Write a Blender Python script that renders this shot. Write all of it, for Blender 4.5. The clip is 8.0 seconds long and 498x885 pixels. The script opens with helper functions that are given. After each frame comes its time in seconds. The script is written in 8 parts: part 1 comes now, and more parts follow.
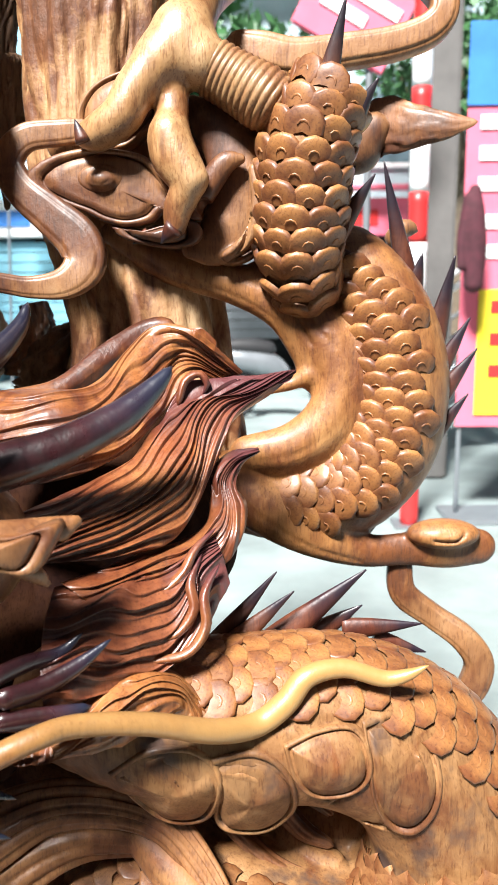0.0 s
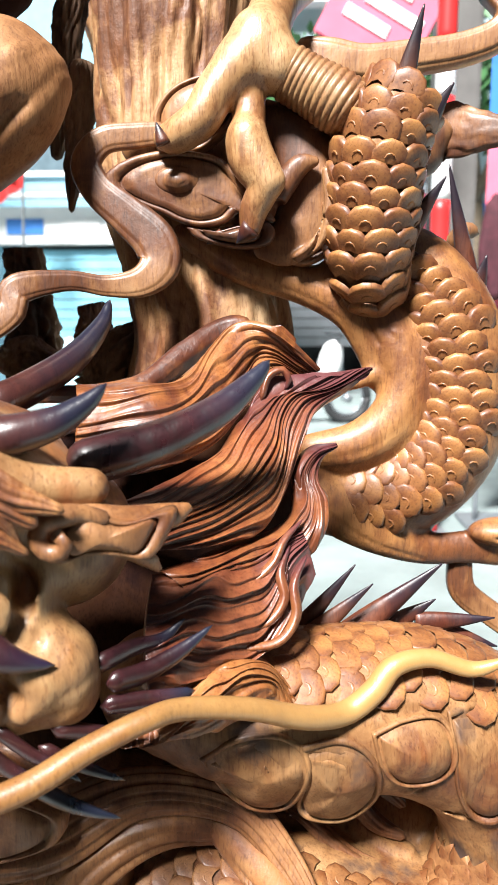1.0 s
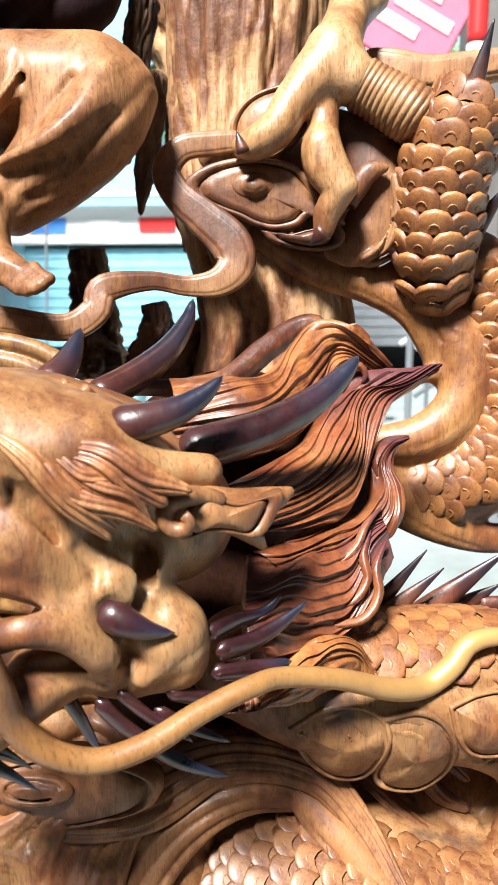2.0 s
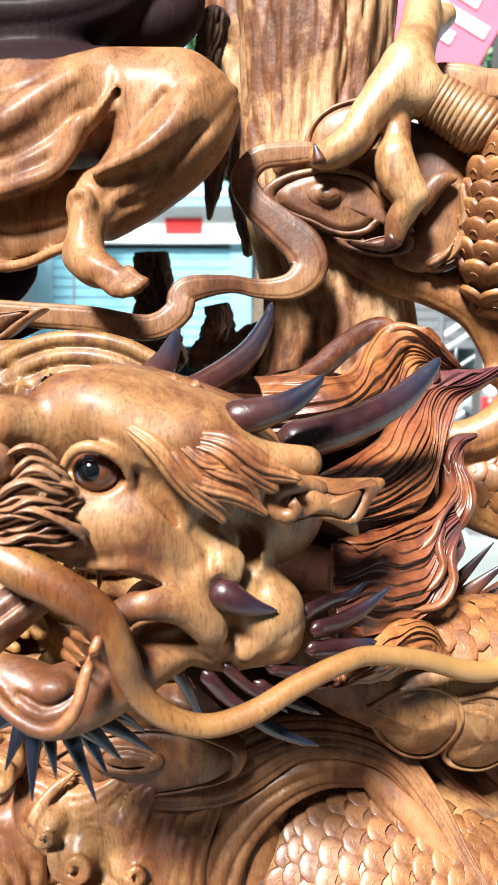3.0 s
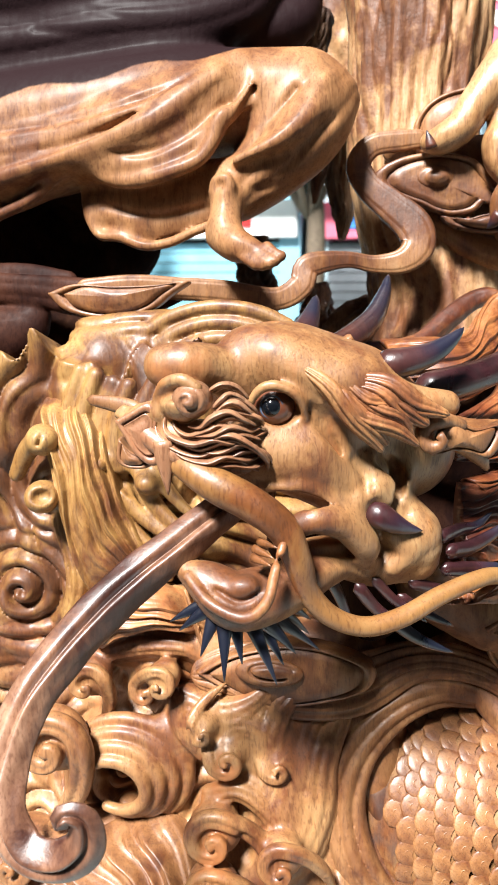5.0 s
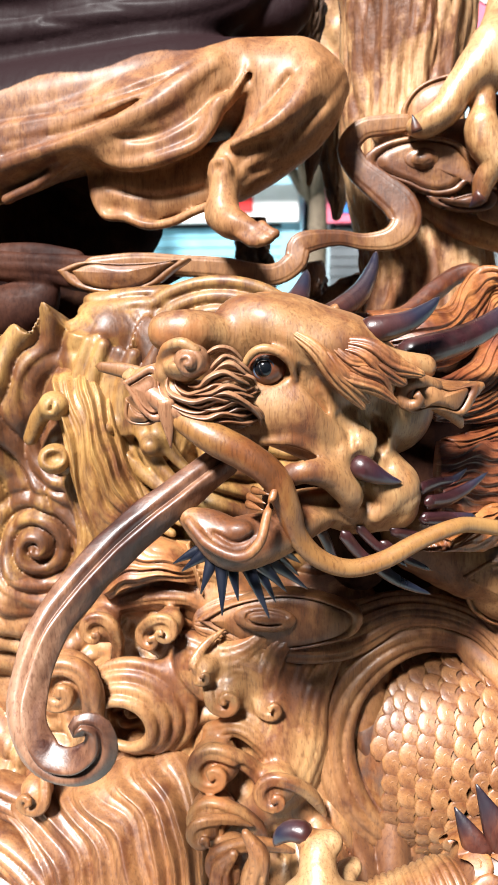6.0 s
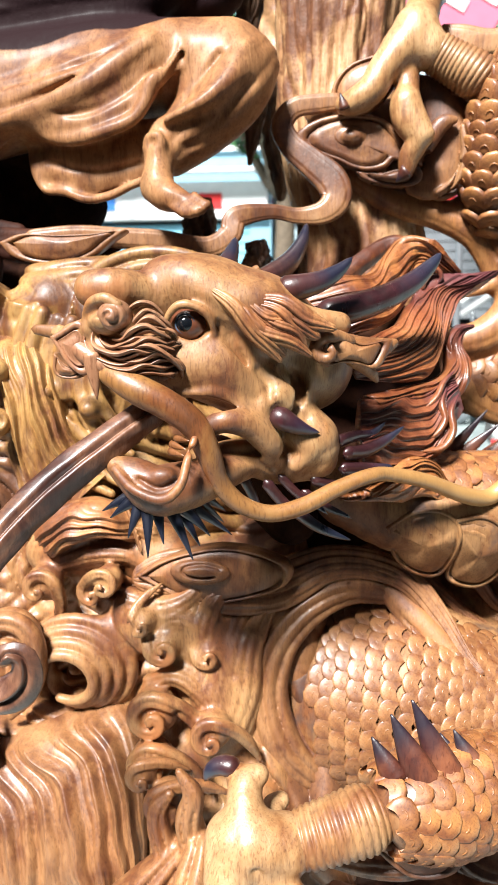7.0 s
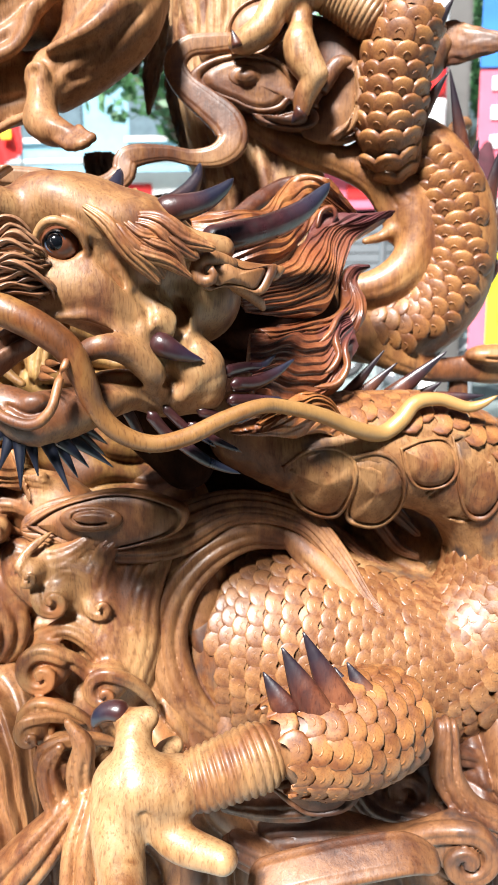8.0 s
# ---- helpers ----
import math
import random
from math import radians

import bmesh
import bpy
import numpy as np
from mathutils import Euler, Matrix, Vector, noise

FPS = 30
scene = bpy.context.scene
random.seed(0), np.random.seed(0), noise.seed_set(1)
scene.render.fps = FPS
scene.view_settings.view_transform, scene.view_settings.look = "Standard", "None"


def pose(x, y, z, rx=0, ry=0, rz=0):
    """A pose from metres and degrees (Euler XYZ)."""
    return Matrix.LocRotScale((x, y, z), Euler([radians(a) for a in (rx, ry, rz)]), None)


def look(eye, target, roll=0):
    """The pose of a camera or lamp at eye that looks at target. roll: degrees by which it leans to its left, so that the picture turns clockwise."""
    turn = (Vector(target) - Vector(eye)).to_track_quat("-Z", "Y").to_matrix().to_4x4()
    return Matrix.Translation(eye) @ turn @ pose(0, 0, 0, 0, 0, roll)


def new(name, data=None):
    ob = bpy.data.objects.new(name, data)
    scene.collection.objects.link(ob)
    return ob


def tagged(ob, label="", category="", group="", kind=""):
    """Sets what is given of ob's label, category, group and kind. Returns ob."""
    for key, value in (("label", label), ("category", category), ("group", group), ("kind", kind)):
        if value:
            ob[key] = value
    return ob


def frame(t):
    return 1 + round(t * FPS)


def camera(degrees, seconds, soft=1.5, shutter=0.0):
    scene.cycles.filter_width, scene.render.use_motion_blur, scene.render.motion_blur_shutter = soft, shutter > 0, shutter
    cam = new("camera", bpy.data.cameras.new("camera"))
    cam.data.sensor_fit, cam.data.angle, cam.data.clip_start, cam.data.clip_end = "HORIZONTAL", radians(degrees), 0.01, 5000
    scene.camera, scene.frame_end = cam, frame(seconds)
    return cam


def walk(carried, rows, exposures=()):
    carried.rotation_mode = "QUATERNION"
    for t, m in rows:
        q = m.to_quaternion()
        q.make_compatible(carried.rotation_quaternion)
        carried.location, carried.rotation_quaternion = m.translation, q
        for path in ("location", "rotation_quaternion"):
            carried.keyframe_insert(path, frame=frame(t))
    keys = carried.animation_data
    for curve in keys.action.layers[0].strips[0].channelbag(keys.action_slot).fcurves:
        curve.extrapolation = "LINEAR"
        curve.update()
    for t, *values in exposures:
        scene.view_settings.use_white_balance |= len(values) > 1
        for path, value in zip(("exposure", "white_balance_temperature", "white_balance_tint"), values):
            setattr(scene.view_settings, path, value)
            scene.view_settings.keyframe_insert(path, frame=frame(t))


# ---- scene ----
cam = camera(36.9, 8.0, soft=0.75)
cam.data.dof.use_dof, cam.data.dof.focus_distance, cam.data.dof.aperture_fstop = True, 0.85, 10.0
PATH = [
    (0, (0.025, -0.013, 1.258), (-0.031, 1.953, 0.895), -0.5),
    (0.5, (-0.023, -0.018, 1.243), (-0.078, 1.952, 0.903), -0.2),
    (1, (-0.059, -0.035, 1.246), (-0.13, 1.934, 0.906), -0.2),
    (1.5, (-0.095, -0.064, 1.245), (-0.185, 1.905, 0.902), -0.2),
    (3, (-0.205, -0.151, 1.248), (-0.363, 1.813, 0.906), 0.5),
    (3.5, (-0.234, -0.19, 1.246), (-0.422, 1.771, 0.9), 0.7),
    (4, (-0.263, -0.228, 1.241), (-0.481, 1.73, 0.894), 0.5),
    (4.5, (-0.286, -0.257, 1.234), (-0.531, 1.696, 0.881), 0.3),
    (5, (-0.309, -0.289, 1.213), (-0.577, 1.661, 0.859), -0.0),
    (5.2, (-0.316, -0.306, 1.209), (-0.585, 1.642, 0.843), 0.1),
    (6.3, (-0.278, -0.389, 1.185), (-0.553, 1.553, 0.795), -0.4),
    (6.5, (-0.273, -0.398, 1.174), (-0.52, 1.549, 0.789), -0.4),
    (7, (-0.219, -0.423, 1.15), (-0.429, 1.527, 0.757), -0.5),
    (7.5, (-0.175, -0.426, 1.124), (-0.312, 1.529, 0.723), -0.5),
    (8, (-0.153, -0.403, 1.061), (-0.202, 1.556, 0.659), -0.7),
]
walk(cam, [(t, look(eye, target, roll)) for t, eye, target, roll in PATH])

# ---- light ----
world = bpy.data.worlds.new("world")
scene.world = world
world.use_nodes = True
wn = world.node_tree.nodes
sky = wn.new("ShaderNodeTexSky")
sky.sky_type = "NISHITA"
sky.sun_disc = False
sky.sun_elevation, sky.sun_rotation = radians(49), radians(202)
sky.air_density, sky.dust_density, sky.ozone_density = 1.0, 3.0, 1.5
wn["Background"].inputs["Strength"].default_value = 0.008
world.node_tree.links.new(sky.outputs["Color"], wn["Background"].inputs["Color"])

sun_data = bpy.data.lights.new("sun", "SUN")
sun_data.energy, sun_data.angle, sun_data.color = 5.8, radians(11), (1.0, 0.99, 0.97)
sun = new("sun", sun_data)
sun.matrix_world = look((-1.2, -2.4, 4.7), (0, 0.6, 0.8))
scene.view_settings.exposure = 1.38


# ---- materials ----
def nodes_of(name):
    m = bpy.data.materials.new(name)
    m.use_nodes = True
    t = m.node_tree
    return m, t, t.nodes["Principled BSDF"]


def add(t, kind, values=None, **fields):
    n = t.nodes.new(kind)
    for k, v in fields.items():
        if k == "operation":
            n.operation = v
        elif k == "data_type":
            n.data_type = v
        elif k == "blend_type":
            n.blend_type = v
        elif k == "attribute_name":
            n.attribute_name = v
    for k, v in (values or {}).items():
        n.inputs[k].default_value = v
    return n


def ramp(t, source, stops):
    r = t.nodes.new("ShaderNodeValToRGB")
    e = r.color_ramp.elements
    while len(e) < len(stops):
        e.new(0.5)
    for el, (p, c) in zip(e, stops):
        el.position, el.color = p, (*c, 1)
    t.links.new(source, r.inputs["Fac"])
    return r.outputs["Color"]


def mixed(t, a, b, fac, how="MIX"):
    n = t.nodes.new("ShaderNodeMix")
    n.data_type, n.blend_type = "RGBA", how
    for sock, v in ((n.inputs[6], a), (n.inputs[7], b), (n.inputs[0], fac)):
        if isinstance(v, (int, float)):
            sock.default_value = v
        elif isinstance(v, tuple):
            sock.default_value = (*v, 1)
        else:
            t.links.new(v, sock)
    return n.outputs[2]


def stretched(t, scale, turn=(0, 0, 0)):
    c = t.nodes.new("ShaderNodeTexCoord")
    m = t.nodes.new("ShaderNodeMapping")
    m.inputs["Scale"].default_value = scale
    m.inputs["Rotation"].default_value = turn
    t.links.new(c.outputs["Object"], m.inputs["Vector"])
    return m.outputs["Vector"]


def noise_of(t, vec, scale, detail=4.0, rough=0.55, distort=0.0):
    n = add(t, "ShaderNodeTexNoise", {"Scale": scale, "Detail": detail, "Roughness": rough, "Distortion": distort})
    t.links.new(vec, n.inputs["Vector"])
    return n.outputs["Fac"]


def wood(name, light, mid, dark, rough=0.5, coat=0.62, spec=0.6, grain=(70, 70, 9), turn=(0.25, 0.35, 0.2), bump=0.25, stain=None, tip=None, tip_at=(0.45, 0.8), dull=False, zoom=1.0, sheen=0.3):
    """Lacquered carved wood: long grain, broad tone patches, pores and tool marks. tip: stained end colour that follows
    the length; on the robe it also holds shade.
    """
    light, mid, dark = [(0.59 * c[0], 0.58 * c[1], 0.61 * c[2]) for c in (light, mid, dark)]
    m, t, p = nodes_of(name)
    info = add(t, "ShaderNodeObjectInfo")
    shift = add(t, "ShaderNodeMath", {1: 0.35 if zoom < 1 else 0.0}, operation="MULTIPLY")
    t.links.new(info.outputs["Random"], shift.inputs[0])

    def spread(scale, angles=(0, 0, 0)):
        vec = stretched(t, tuple(zoom * v for v in scale), angles)
        t.links.new(shift.outputs[0], vec.node.inputs["Location"])
        return vec

    vec = spread(grain, turn)
    fibre = noise_of(t, vec, 1.0, 5.0, 0.6, 0.6)
    broad = noise_of(t, spread((9, 9, 5)), 1.0, 3.0, 0.5, 0.4)
    pores = noise_of(t, spread((420, 420, 60), turn), 1.0, 2.0, 0.5)
    mottle = noise_of(t, spread((26, 26, 20)), 1.0, 5.0, 0.65, 0.8)
    tone = add(t, "ShaderNodeMath", {1: 0.38}, operation="MULTIPLY_ADD")
    t.links.new(mottle, tone.inputs[0])
    half = add(t, "ShaderNodeMath", {1: 0.62}, operation="MULTIPLY")
    t.links.new(broad, half.inputs[0])
    t.links.new(half.outputs[0], tone.inputs[2])
    dark = (0.98 * dark[0], 0.86 * dark[1], 0.78 * dark[2])
    deep = tuple(v * 0.62 for v in dark)
    pale = (light[0] * 1.16, light[1] * 1.3, light[2] * 1.45)
    c = ramp(t, tone.outputs[0], [(0.33, deep), (0.42, dark), (0.5, mid), (0.60, light), (0.70, pale)])
    g = ramp(t, fibre, [(0.28, (0.42, 0.34, 0.28)), (0.44, (0.85, 0.8, 0.75)), (0.56, (1, 1, 1)), (0.78, (1.25, 1.2, 1.1))])
    c = mixed(t, c, g, 0.68, "MULTIPLY")
    q = ramp(t, pores, [(0.34, (0.55, 0.45, 0.4)), (0.46, (1, 1, 1))])
    c = mixed(t, c, q, 0.7, "MULTIPLY")
    if stain:
        s = noise_of(t, spread((14, 14, 10)), 1.0, 4.0, 0.6)
        f = ramp(t, s, [(0.56, (0, 0, 0)), (0.68, (1, 1, 1))])
        c = mixed(t, c, stain, f)
    if tip:
        a = add(t, "ShaderNodeAttribute", attribute_name="along")
        wob = noise_of(t, spread((60, 60, 60)), 1.0, 3.0)
        s = add(t, "ShaderNodeMath", {1: 0.16}, operation="MULTIPLY_ADD")
        t.links.new(wob, s.inputs[0])
        t.links.new(a.outputs["Fac"], s.inputs[2])
        f = ramp(t, s.outputs[0], [(tip_at[0] + 0.08, (0, 0, 0)), (tip_at[1] + 0.08, (1, 1, 1))])
        c = mixed(t, c, tip, f)
    h = add(t, "ShaderNodeHueSaturation")
    v = add(t, "ShaderNodeMapRange", {3: 0.93 if zoom < 1 else 0.85, 4: 1.06 if zoom < 1 else 1.12})
    t.links.new(info.outputs["Random"], v.inputs[0])
    t.links.new(v.outputs[0], h.inputs["Value"])
    t.links.new(c, h.inputs["Color"])
    t.links.new(h.outputs["Color"], p.inputs["Base Color"])
    r = add(t, "ShaderNodeMapRange", {1: 0.3, 2: 0.7, 3: rough + 0.18, 4: rough})
    t.links.new(fibre, r.inputs[0])
    t.links.new(r.outputs[0], p.inputs["Roughness"])
    cr = add(t, "ShaderNodeMapRange", {1: 0.3, 2: 0.7, 3: coat * 0.2, 4: coat * 0.85})
    t.links.new(noise_of(t, spread((30, 30, 18)), 1.0, 4.0, 0.6), cr.inputs[0])
    t.links.new(cr.outputs[0], p.inputs["Coat Weight"])
    p.inputs["Specular IOR Level"].default_value = spec
    if dull:
        fade = add(t, "ShaderNodeMath", {1: -0.8, 2: 1.0}, operation="MULTIPLY_ADD")
        t.links.new(f, fade.inputs[0])
        for socket, amount in (("Specular IOR Level", spec), ("Coat Weight", coat)):
            m2 = add(t, "ShaderNodeMath", {1: amount}, operation="MULTIPLY")
            t.links.new(fade.outputs[0], m2.inputs[0])
            t.links.new(m2.outputs[0], p.inputs[socket])
    p.inputs["Coat Roughness"].default_value = sheen
    p.inputs["Coat IOR"].default_value = 1.5
    marks = noise_of(t, spread((75, 75, 60)), 1.0, 4.0, 0.65)
    b1 = add(t, "ShaderNodeBump", {"Strength": min(1.0, bump * 2.4), "Distance": 0.0018})
    t.links.new(fibre, b1.inputs["Height"])
    b2 = add(t, "ShaderNodeBump", {"Strength": min(1.0, bump * 2.2), "Distance": 0.0018})
    t.links.new(marks, b2.inputs["Height"])
    t.links.new(b1.outputs["Normal"], b2.inputs["Normal"])
    t.links.new(b2.outputs["Normal"], p.inputs["Normal"])
    return m


WOOD = wood("golden_wood", (0.49, 0.238, 0.088), (0.37, 0.158, 0.05), (0.205, 0.072, 0.019))
HEAD_WOOD = wood("head_wood", (0.62, 0.34, 0.13), (0.49, 0.232, 0.078), (0.27, 0.1, 0.03), coat=0.6, stain=(0.36, 0.135, 0.042))
# tip: dark stained upper garment, made darker still for its deep shadow
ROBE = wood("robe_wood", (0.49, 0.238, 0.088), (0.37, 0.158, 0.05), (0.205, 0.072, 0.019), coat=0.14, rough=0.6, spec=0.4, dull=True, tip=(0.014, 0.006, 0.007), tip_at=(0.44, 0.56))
WOOD_PALE = wood("pale_wood", (0.76, 0.47, 0.22), (0.62, 0.34, 0.135), (0.36, 0.16, 0.055), rough=0.36)
WOOD_YELLOW = wood("yellow_wood", (0.58, 0.335, 0.10), (0.42, 0.21, 0.052), (0.2, 0.075, 0.018), rough=0.5, coat=0.4)
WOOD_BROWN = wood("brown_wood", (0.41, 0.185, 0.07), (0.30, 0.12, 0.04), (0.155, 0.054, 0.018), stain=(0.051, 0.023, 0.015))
BELLY = wood("belly_wood", (0.52, 0.285, 0.115), (0.41, 0.2, 0.07), (0.24, 0.095, 0.03), stain=(0.075, 0.042, 0.03), coat=0.3, rough=0.55, spec=0.4)
MANE_GOLD = wood("golden_mane", (0.54, 0.225, 0.066), (0.38, 0.13, 0.034), (0.18, 0.048, 0.014), rough=0.38, coat=0.7, grain=(60, 60, 14))
MANE_TIP = wood("mane_with_dark_tip", (0.46, 0.17, 0.056), (0.31, 0.088, 0.028), (0.14, 0.033, 0.012), rough=0.34, coat=0.8, grain=(60, 60, 14), tip=(0.10, 0.028, 0.030), tip_at=(0.6, 1.0))
MANE_DEEP = wood("deep_red_mane", (0.36, 0.118, 0.044), (0.22, 0.06, 0.024), (0.1, 0.023, 0.011), rough=0.34, coat=0.8, grain=(60, 60, 14), tip=(0.13, 0.04, 0.036), tip_at=(0.6, 1.0))
MANE_EDGE = wood("mane_edge", (0.40, 0.165, 0.055), (0.28, 0.098, 0.032), (0.14, 0.04, 0.015), rough=0.38, coat=0.6, stain=(0.07, 0.022, 0.014))
# near black: colour stands in for shade in the gaps and recesses
WOOD_SHADE = wood("shade_wood", (0.062, 0.023, 0.009), (0.039, 0.014, 0.007), (0.016, 0.005, 0.004), rough=0.8, coat=0.0, spec=0.1)
WOOD_RIB = wood("ribbed_wood", (0.52, 0.29, 0.115), (0.41, 0.195, 0.068), (0.28, 0.112, 0.034))
WOOD_FINE = wood("fine_scale_wood", (0.54, 0.28, 0.11), (0.43, 0.195, 0.066), (0.26, 0.1, 0.03), coat=0.8, rough=0.44, zoom=0.04, bump=0.15)
WOOD_SCALE = wood("scale_wood", (0.60, 0.285, 0.088), (0.47, 0.198, 0.054), (0.28, 0.1, 0.024), bump=0.3)
PIECE_SCALE = wood("scale_piece_wood", (0.62, 0.295, 0.09), (0.48, 0.2, 0.055), (0.27, 0.095, 0.023), bump=0.15, zoom=0.04, coat=0.7)
WOOD_GREY = wood("weathered_wood", (0.4, 0.22, 0.1), (0.28, 0.145, 0.065), (0.13, 0.06, 0.028), rough=0.6, coat=0.0, grain=(40, 40, 6), bump=0.6)
# umber with its albedo lowered in place of shadow around the statue
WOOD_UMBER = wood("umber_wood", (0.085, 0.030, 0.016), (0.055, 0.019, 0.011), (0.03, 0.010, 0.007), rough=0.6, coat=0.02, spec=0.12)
BARK = wood("trunk_wood", (0.85, 0.54, 0.265), (0.66, 0.36, 0.15), (0.28, 0.118, 0.046), rough=0.5, coat=0.1, grain=(34, 34, 5), turn=(0, 0, 0), bump=0.5)
HORN = wood("horn_stain", (0.149, 0.050, 0.034), (0.096, 0.030, 0.024), (0.056, 0.017, 0.015), rough=0.26, coat=1.0, tip=(0.014, 0.014, 0.028), tip_at=(0.15, 0.65), bump=0.12, sheen=0.16)
HORN_DARK = wood("dark_horn_stain", (0.081, 0.025, 0.025), (0.050, 0.015, 0.017), (0.028, 0.008, 0.011), rough=0.24, coat=1.0, tip=(0.016, 0.018, 0.034), tip_at=(0.5, 0.9), bump=0.12, sheen=0.16)
SPIKE = wood("spike_stain", (0.34, 0.125, 0.055), (0.23, 0.072, 0.032), (0.12, 0.032, 0.018), rough=0.36, coat=0.35, tip=(0.016, 0.009, 0.016), tip_at=(0.36, 0.74), bump=0.15, sheen=0.2)
FANG = wood("fang_stain", (0.062, 0.017, 0.019), (0.037, 0.010, 0.014), (0.025, 0.007, 0.010), rough=0.3, coat=1.0, tip=(0.02, 0.012, 0.03), tip_at=(0.3, 0.8), bump=0.12, sheen=0.16)
BLUE = wood("blue_black_stain", (0.09, 0.03, 0.03), (0.05, 0.018, 0.022), (0.03, 0.01, 0.015), rough=0.25, coat=1.0, tip=(0.007, 0.009, 0.018), tip_at=(0.1, 0.5), bump=0.1, sheen=0.16)
WHISKER = wood("whisker_wood", (0.4, 0.2, 0.065), (0.34, 0.155, 0.045), (0.26, 0.1, 0.03), rough=0.34, coat=0.4, tip=(0.33, 0.185, 0.062), tip_at=(0.4, 0.8), bump=0.15)
TONGUE = wood("tongue_wood", (0.52, 0.29, 0.17), (0.27, 0.12, 0.062), (0.09, 0.03, 0.018), rough=0.38, coat=0.9, grain=(46, 46, 10))
MUZZLE = wood("muzzle_wood", (0.50, 0.25, 0.125), (0.38, 0.165, 0.078), (0.21, 0.075, 0.036), rough=0.32, coat=0.5)


def plain(name, colour, rough=0.5, metal=0.0, coat=0.0, vary=0.25, scale=6.0, bump=0.0):
    m, t, p = nodes_of(name)
    n = noise_of(t, stretched(t, (1, 1, 1)), scale, 5.0, 0.6)
    lo = tuple(c * (1 - vary) for c in colour)
    hi = tuple(min(1.0, c * (1 + vary)) for c in colour)
    t.links.new(ramp(t, n, [(0.3, lo), (0.7, hi)]), p.inputs["Base Color"])
    p.inputs["Roughness"].default_value = rough
    p.inputs["Metallic"].default_value = metal
    p.inputs["Coat Weight"].default_value = coat
    if bump:
        b = add(t, "ShaderNodeBump", {"Strength": bump, "Distance": 0.01})
        t.links.new(n, b.inputs["Height"])
        t.links.new(b.outputs["Normal"], p.inputs["Normal"])
    return m


EYE_BLACK = plain("black_eye_glass", (0.004, 0.005, 0.007), rough=0.12, coat=0.3, vary=0.1)
EYE_RING = plain("eye_stain", (0.12, 0.04, 0.02), rough=0.3, coat=0.5, scale=60)
EYE_GLINT = plain("grey_blue_glint", (0.05, 0.075, 0.115), rough=0.3, coat=0.2, scale=60)


# ---- shaping tools ----
def link_mesh(name, verts, faces, material, parent=None, label="", along=None, smooth=True):
    me = bpy.data.meshes.new(name)
    me.from_pydata(verts.tolist() if hasattr(verts, "tolist") else verts, [], faces.tolist() if hasattr(faces, "tolist") else faces)
    me.polygons.foreach_set("use_smooth", [smooth] * len(me.polygons))
    if along is not None:
        a = me.attributes.new("along", "FLOAT", "POINT")
        a.data.foreach_set("value", np.asarray(along, dtype=np.float32))
    me.materials.append(material)
    ob = new(name, me)
    if parent:
        ob.parent = parent
    if label:
        ob["label"] = label
    return ob


def path(pts, step):
    """A smooth line through rows of numbers, evenly stepped."""
    p = np.array(pts, float)
    k = len(p)
    ext = np.vstack([2 * p[0] - p[1], p, 2 * p[-1] - p[-2]])
    u = np.linspace(0, k - 1, 40 * k)
    i = np.minimum(u.astype(int), k - 2)
    f = (u - i)[:, None]
    a, b, c, d = ext[i], ext[i + 1], ext[i + 2], ext[i + 3]
    q = 0.5 * (2 * b + (c - a) * f + (2 * a - 5 * b + 4 * c - d) * f**2 + (3 * b - a - 3 * c + d) * f**3)
    s = np.concatenate([[0], np.cumsum(np.linalg.norm(np.diff(q[:, :3], axis=0), axis=1))])
    n = max(6, int(s[-1] / step))
    at = np.linspace(0, s[-1], n)
    q = np.stack([np.interp(at, s, q[:, j]) for j in range(q.shape[1])], axis=1)
    if q.shape[1] > 3:
        q[:, 3] = np.maximum(q[:, 3], 0.0004)
    return q


def frames_of(q, out):
    c = q[:, :3]
    tan = np.gradient(c, axis=0)
    tan /= np.linalg.norm(tan, axis=1)[:, None] + 1e-9
    nor = np.array(out, float) - tan * (tan @ np.array(out, float))[:, None]
    nor /= np.linalg.norm(nor, axis=1)[:, None] + 1e-9
    return c, tan, nor, np.cross(tan, nor)


def sweep(pts, flat=1.0, ring=16, step=0.006, out=(0, -1, 0), shape=None, round_ends=True):
    """A limb along a line of (x, y, z, r); shape(th, s) scales its outline. Returns vertices, faces, place along."""
    q = path(pts, step)
    c, tan, nor, bi = frames_of(q, out)
    r = q[:, 3].copy()
    n = len(q)
    s = np.linspace(0, 1, n)
    if round_ends:
        length = np.sum(np.linalg.norm(np.diff(c, axis=0), axis=1))
        for e, rr in ((s * length, r[0]), ((1 - s) * length, r[-1])):
            k = np.clip(e / max(rr, 1e-4), 0, 1)
            r *= np.sqrt(np.maximum(1 - (1 - k) ** 2, 0.02))
    th = np.linspace(0, 2 * math.pi, ring, endpoint=False)
    m = np.ones((n, ring)) if shape is None else shape(th[None, :], s[:, None]) * np.ones((n, ring))
    v = c[:, None, :] + (r[:, None] * m)[..., None] * (np.cos(th)[None, :, None] * bi[:, None, :] + flat * np.sin(th)[None, :, None] * nor[:, None, :])
    v = np.vstack([v.reshape(-1, 3), c[:1], c[-1:]])
    j = np.arange(ring)
    k = (j + 1) % ring
    f = []
    for i in range(n - 1):
        a = i * ring
        f += [(a + x, a + y, a + ring + y, a + ring + x) for x, y in zip(j.tolist(), k.tolist())]
    f += [(n * ring, y, x) for x, y in zip(j.tolist(), k.tolist())]
    last = (n - 1) * ring
    f += [(n * ring + 1, last + x, last + y) for x, y in zip(j.tolist(), k.tolist())]
    al = np.concatenate([np.repeat(s, ring), [0, 1]])
    return v, f, al


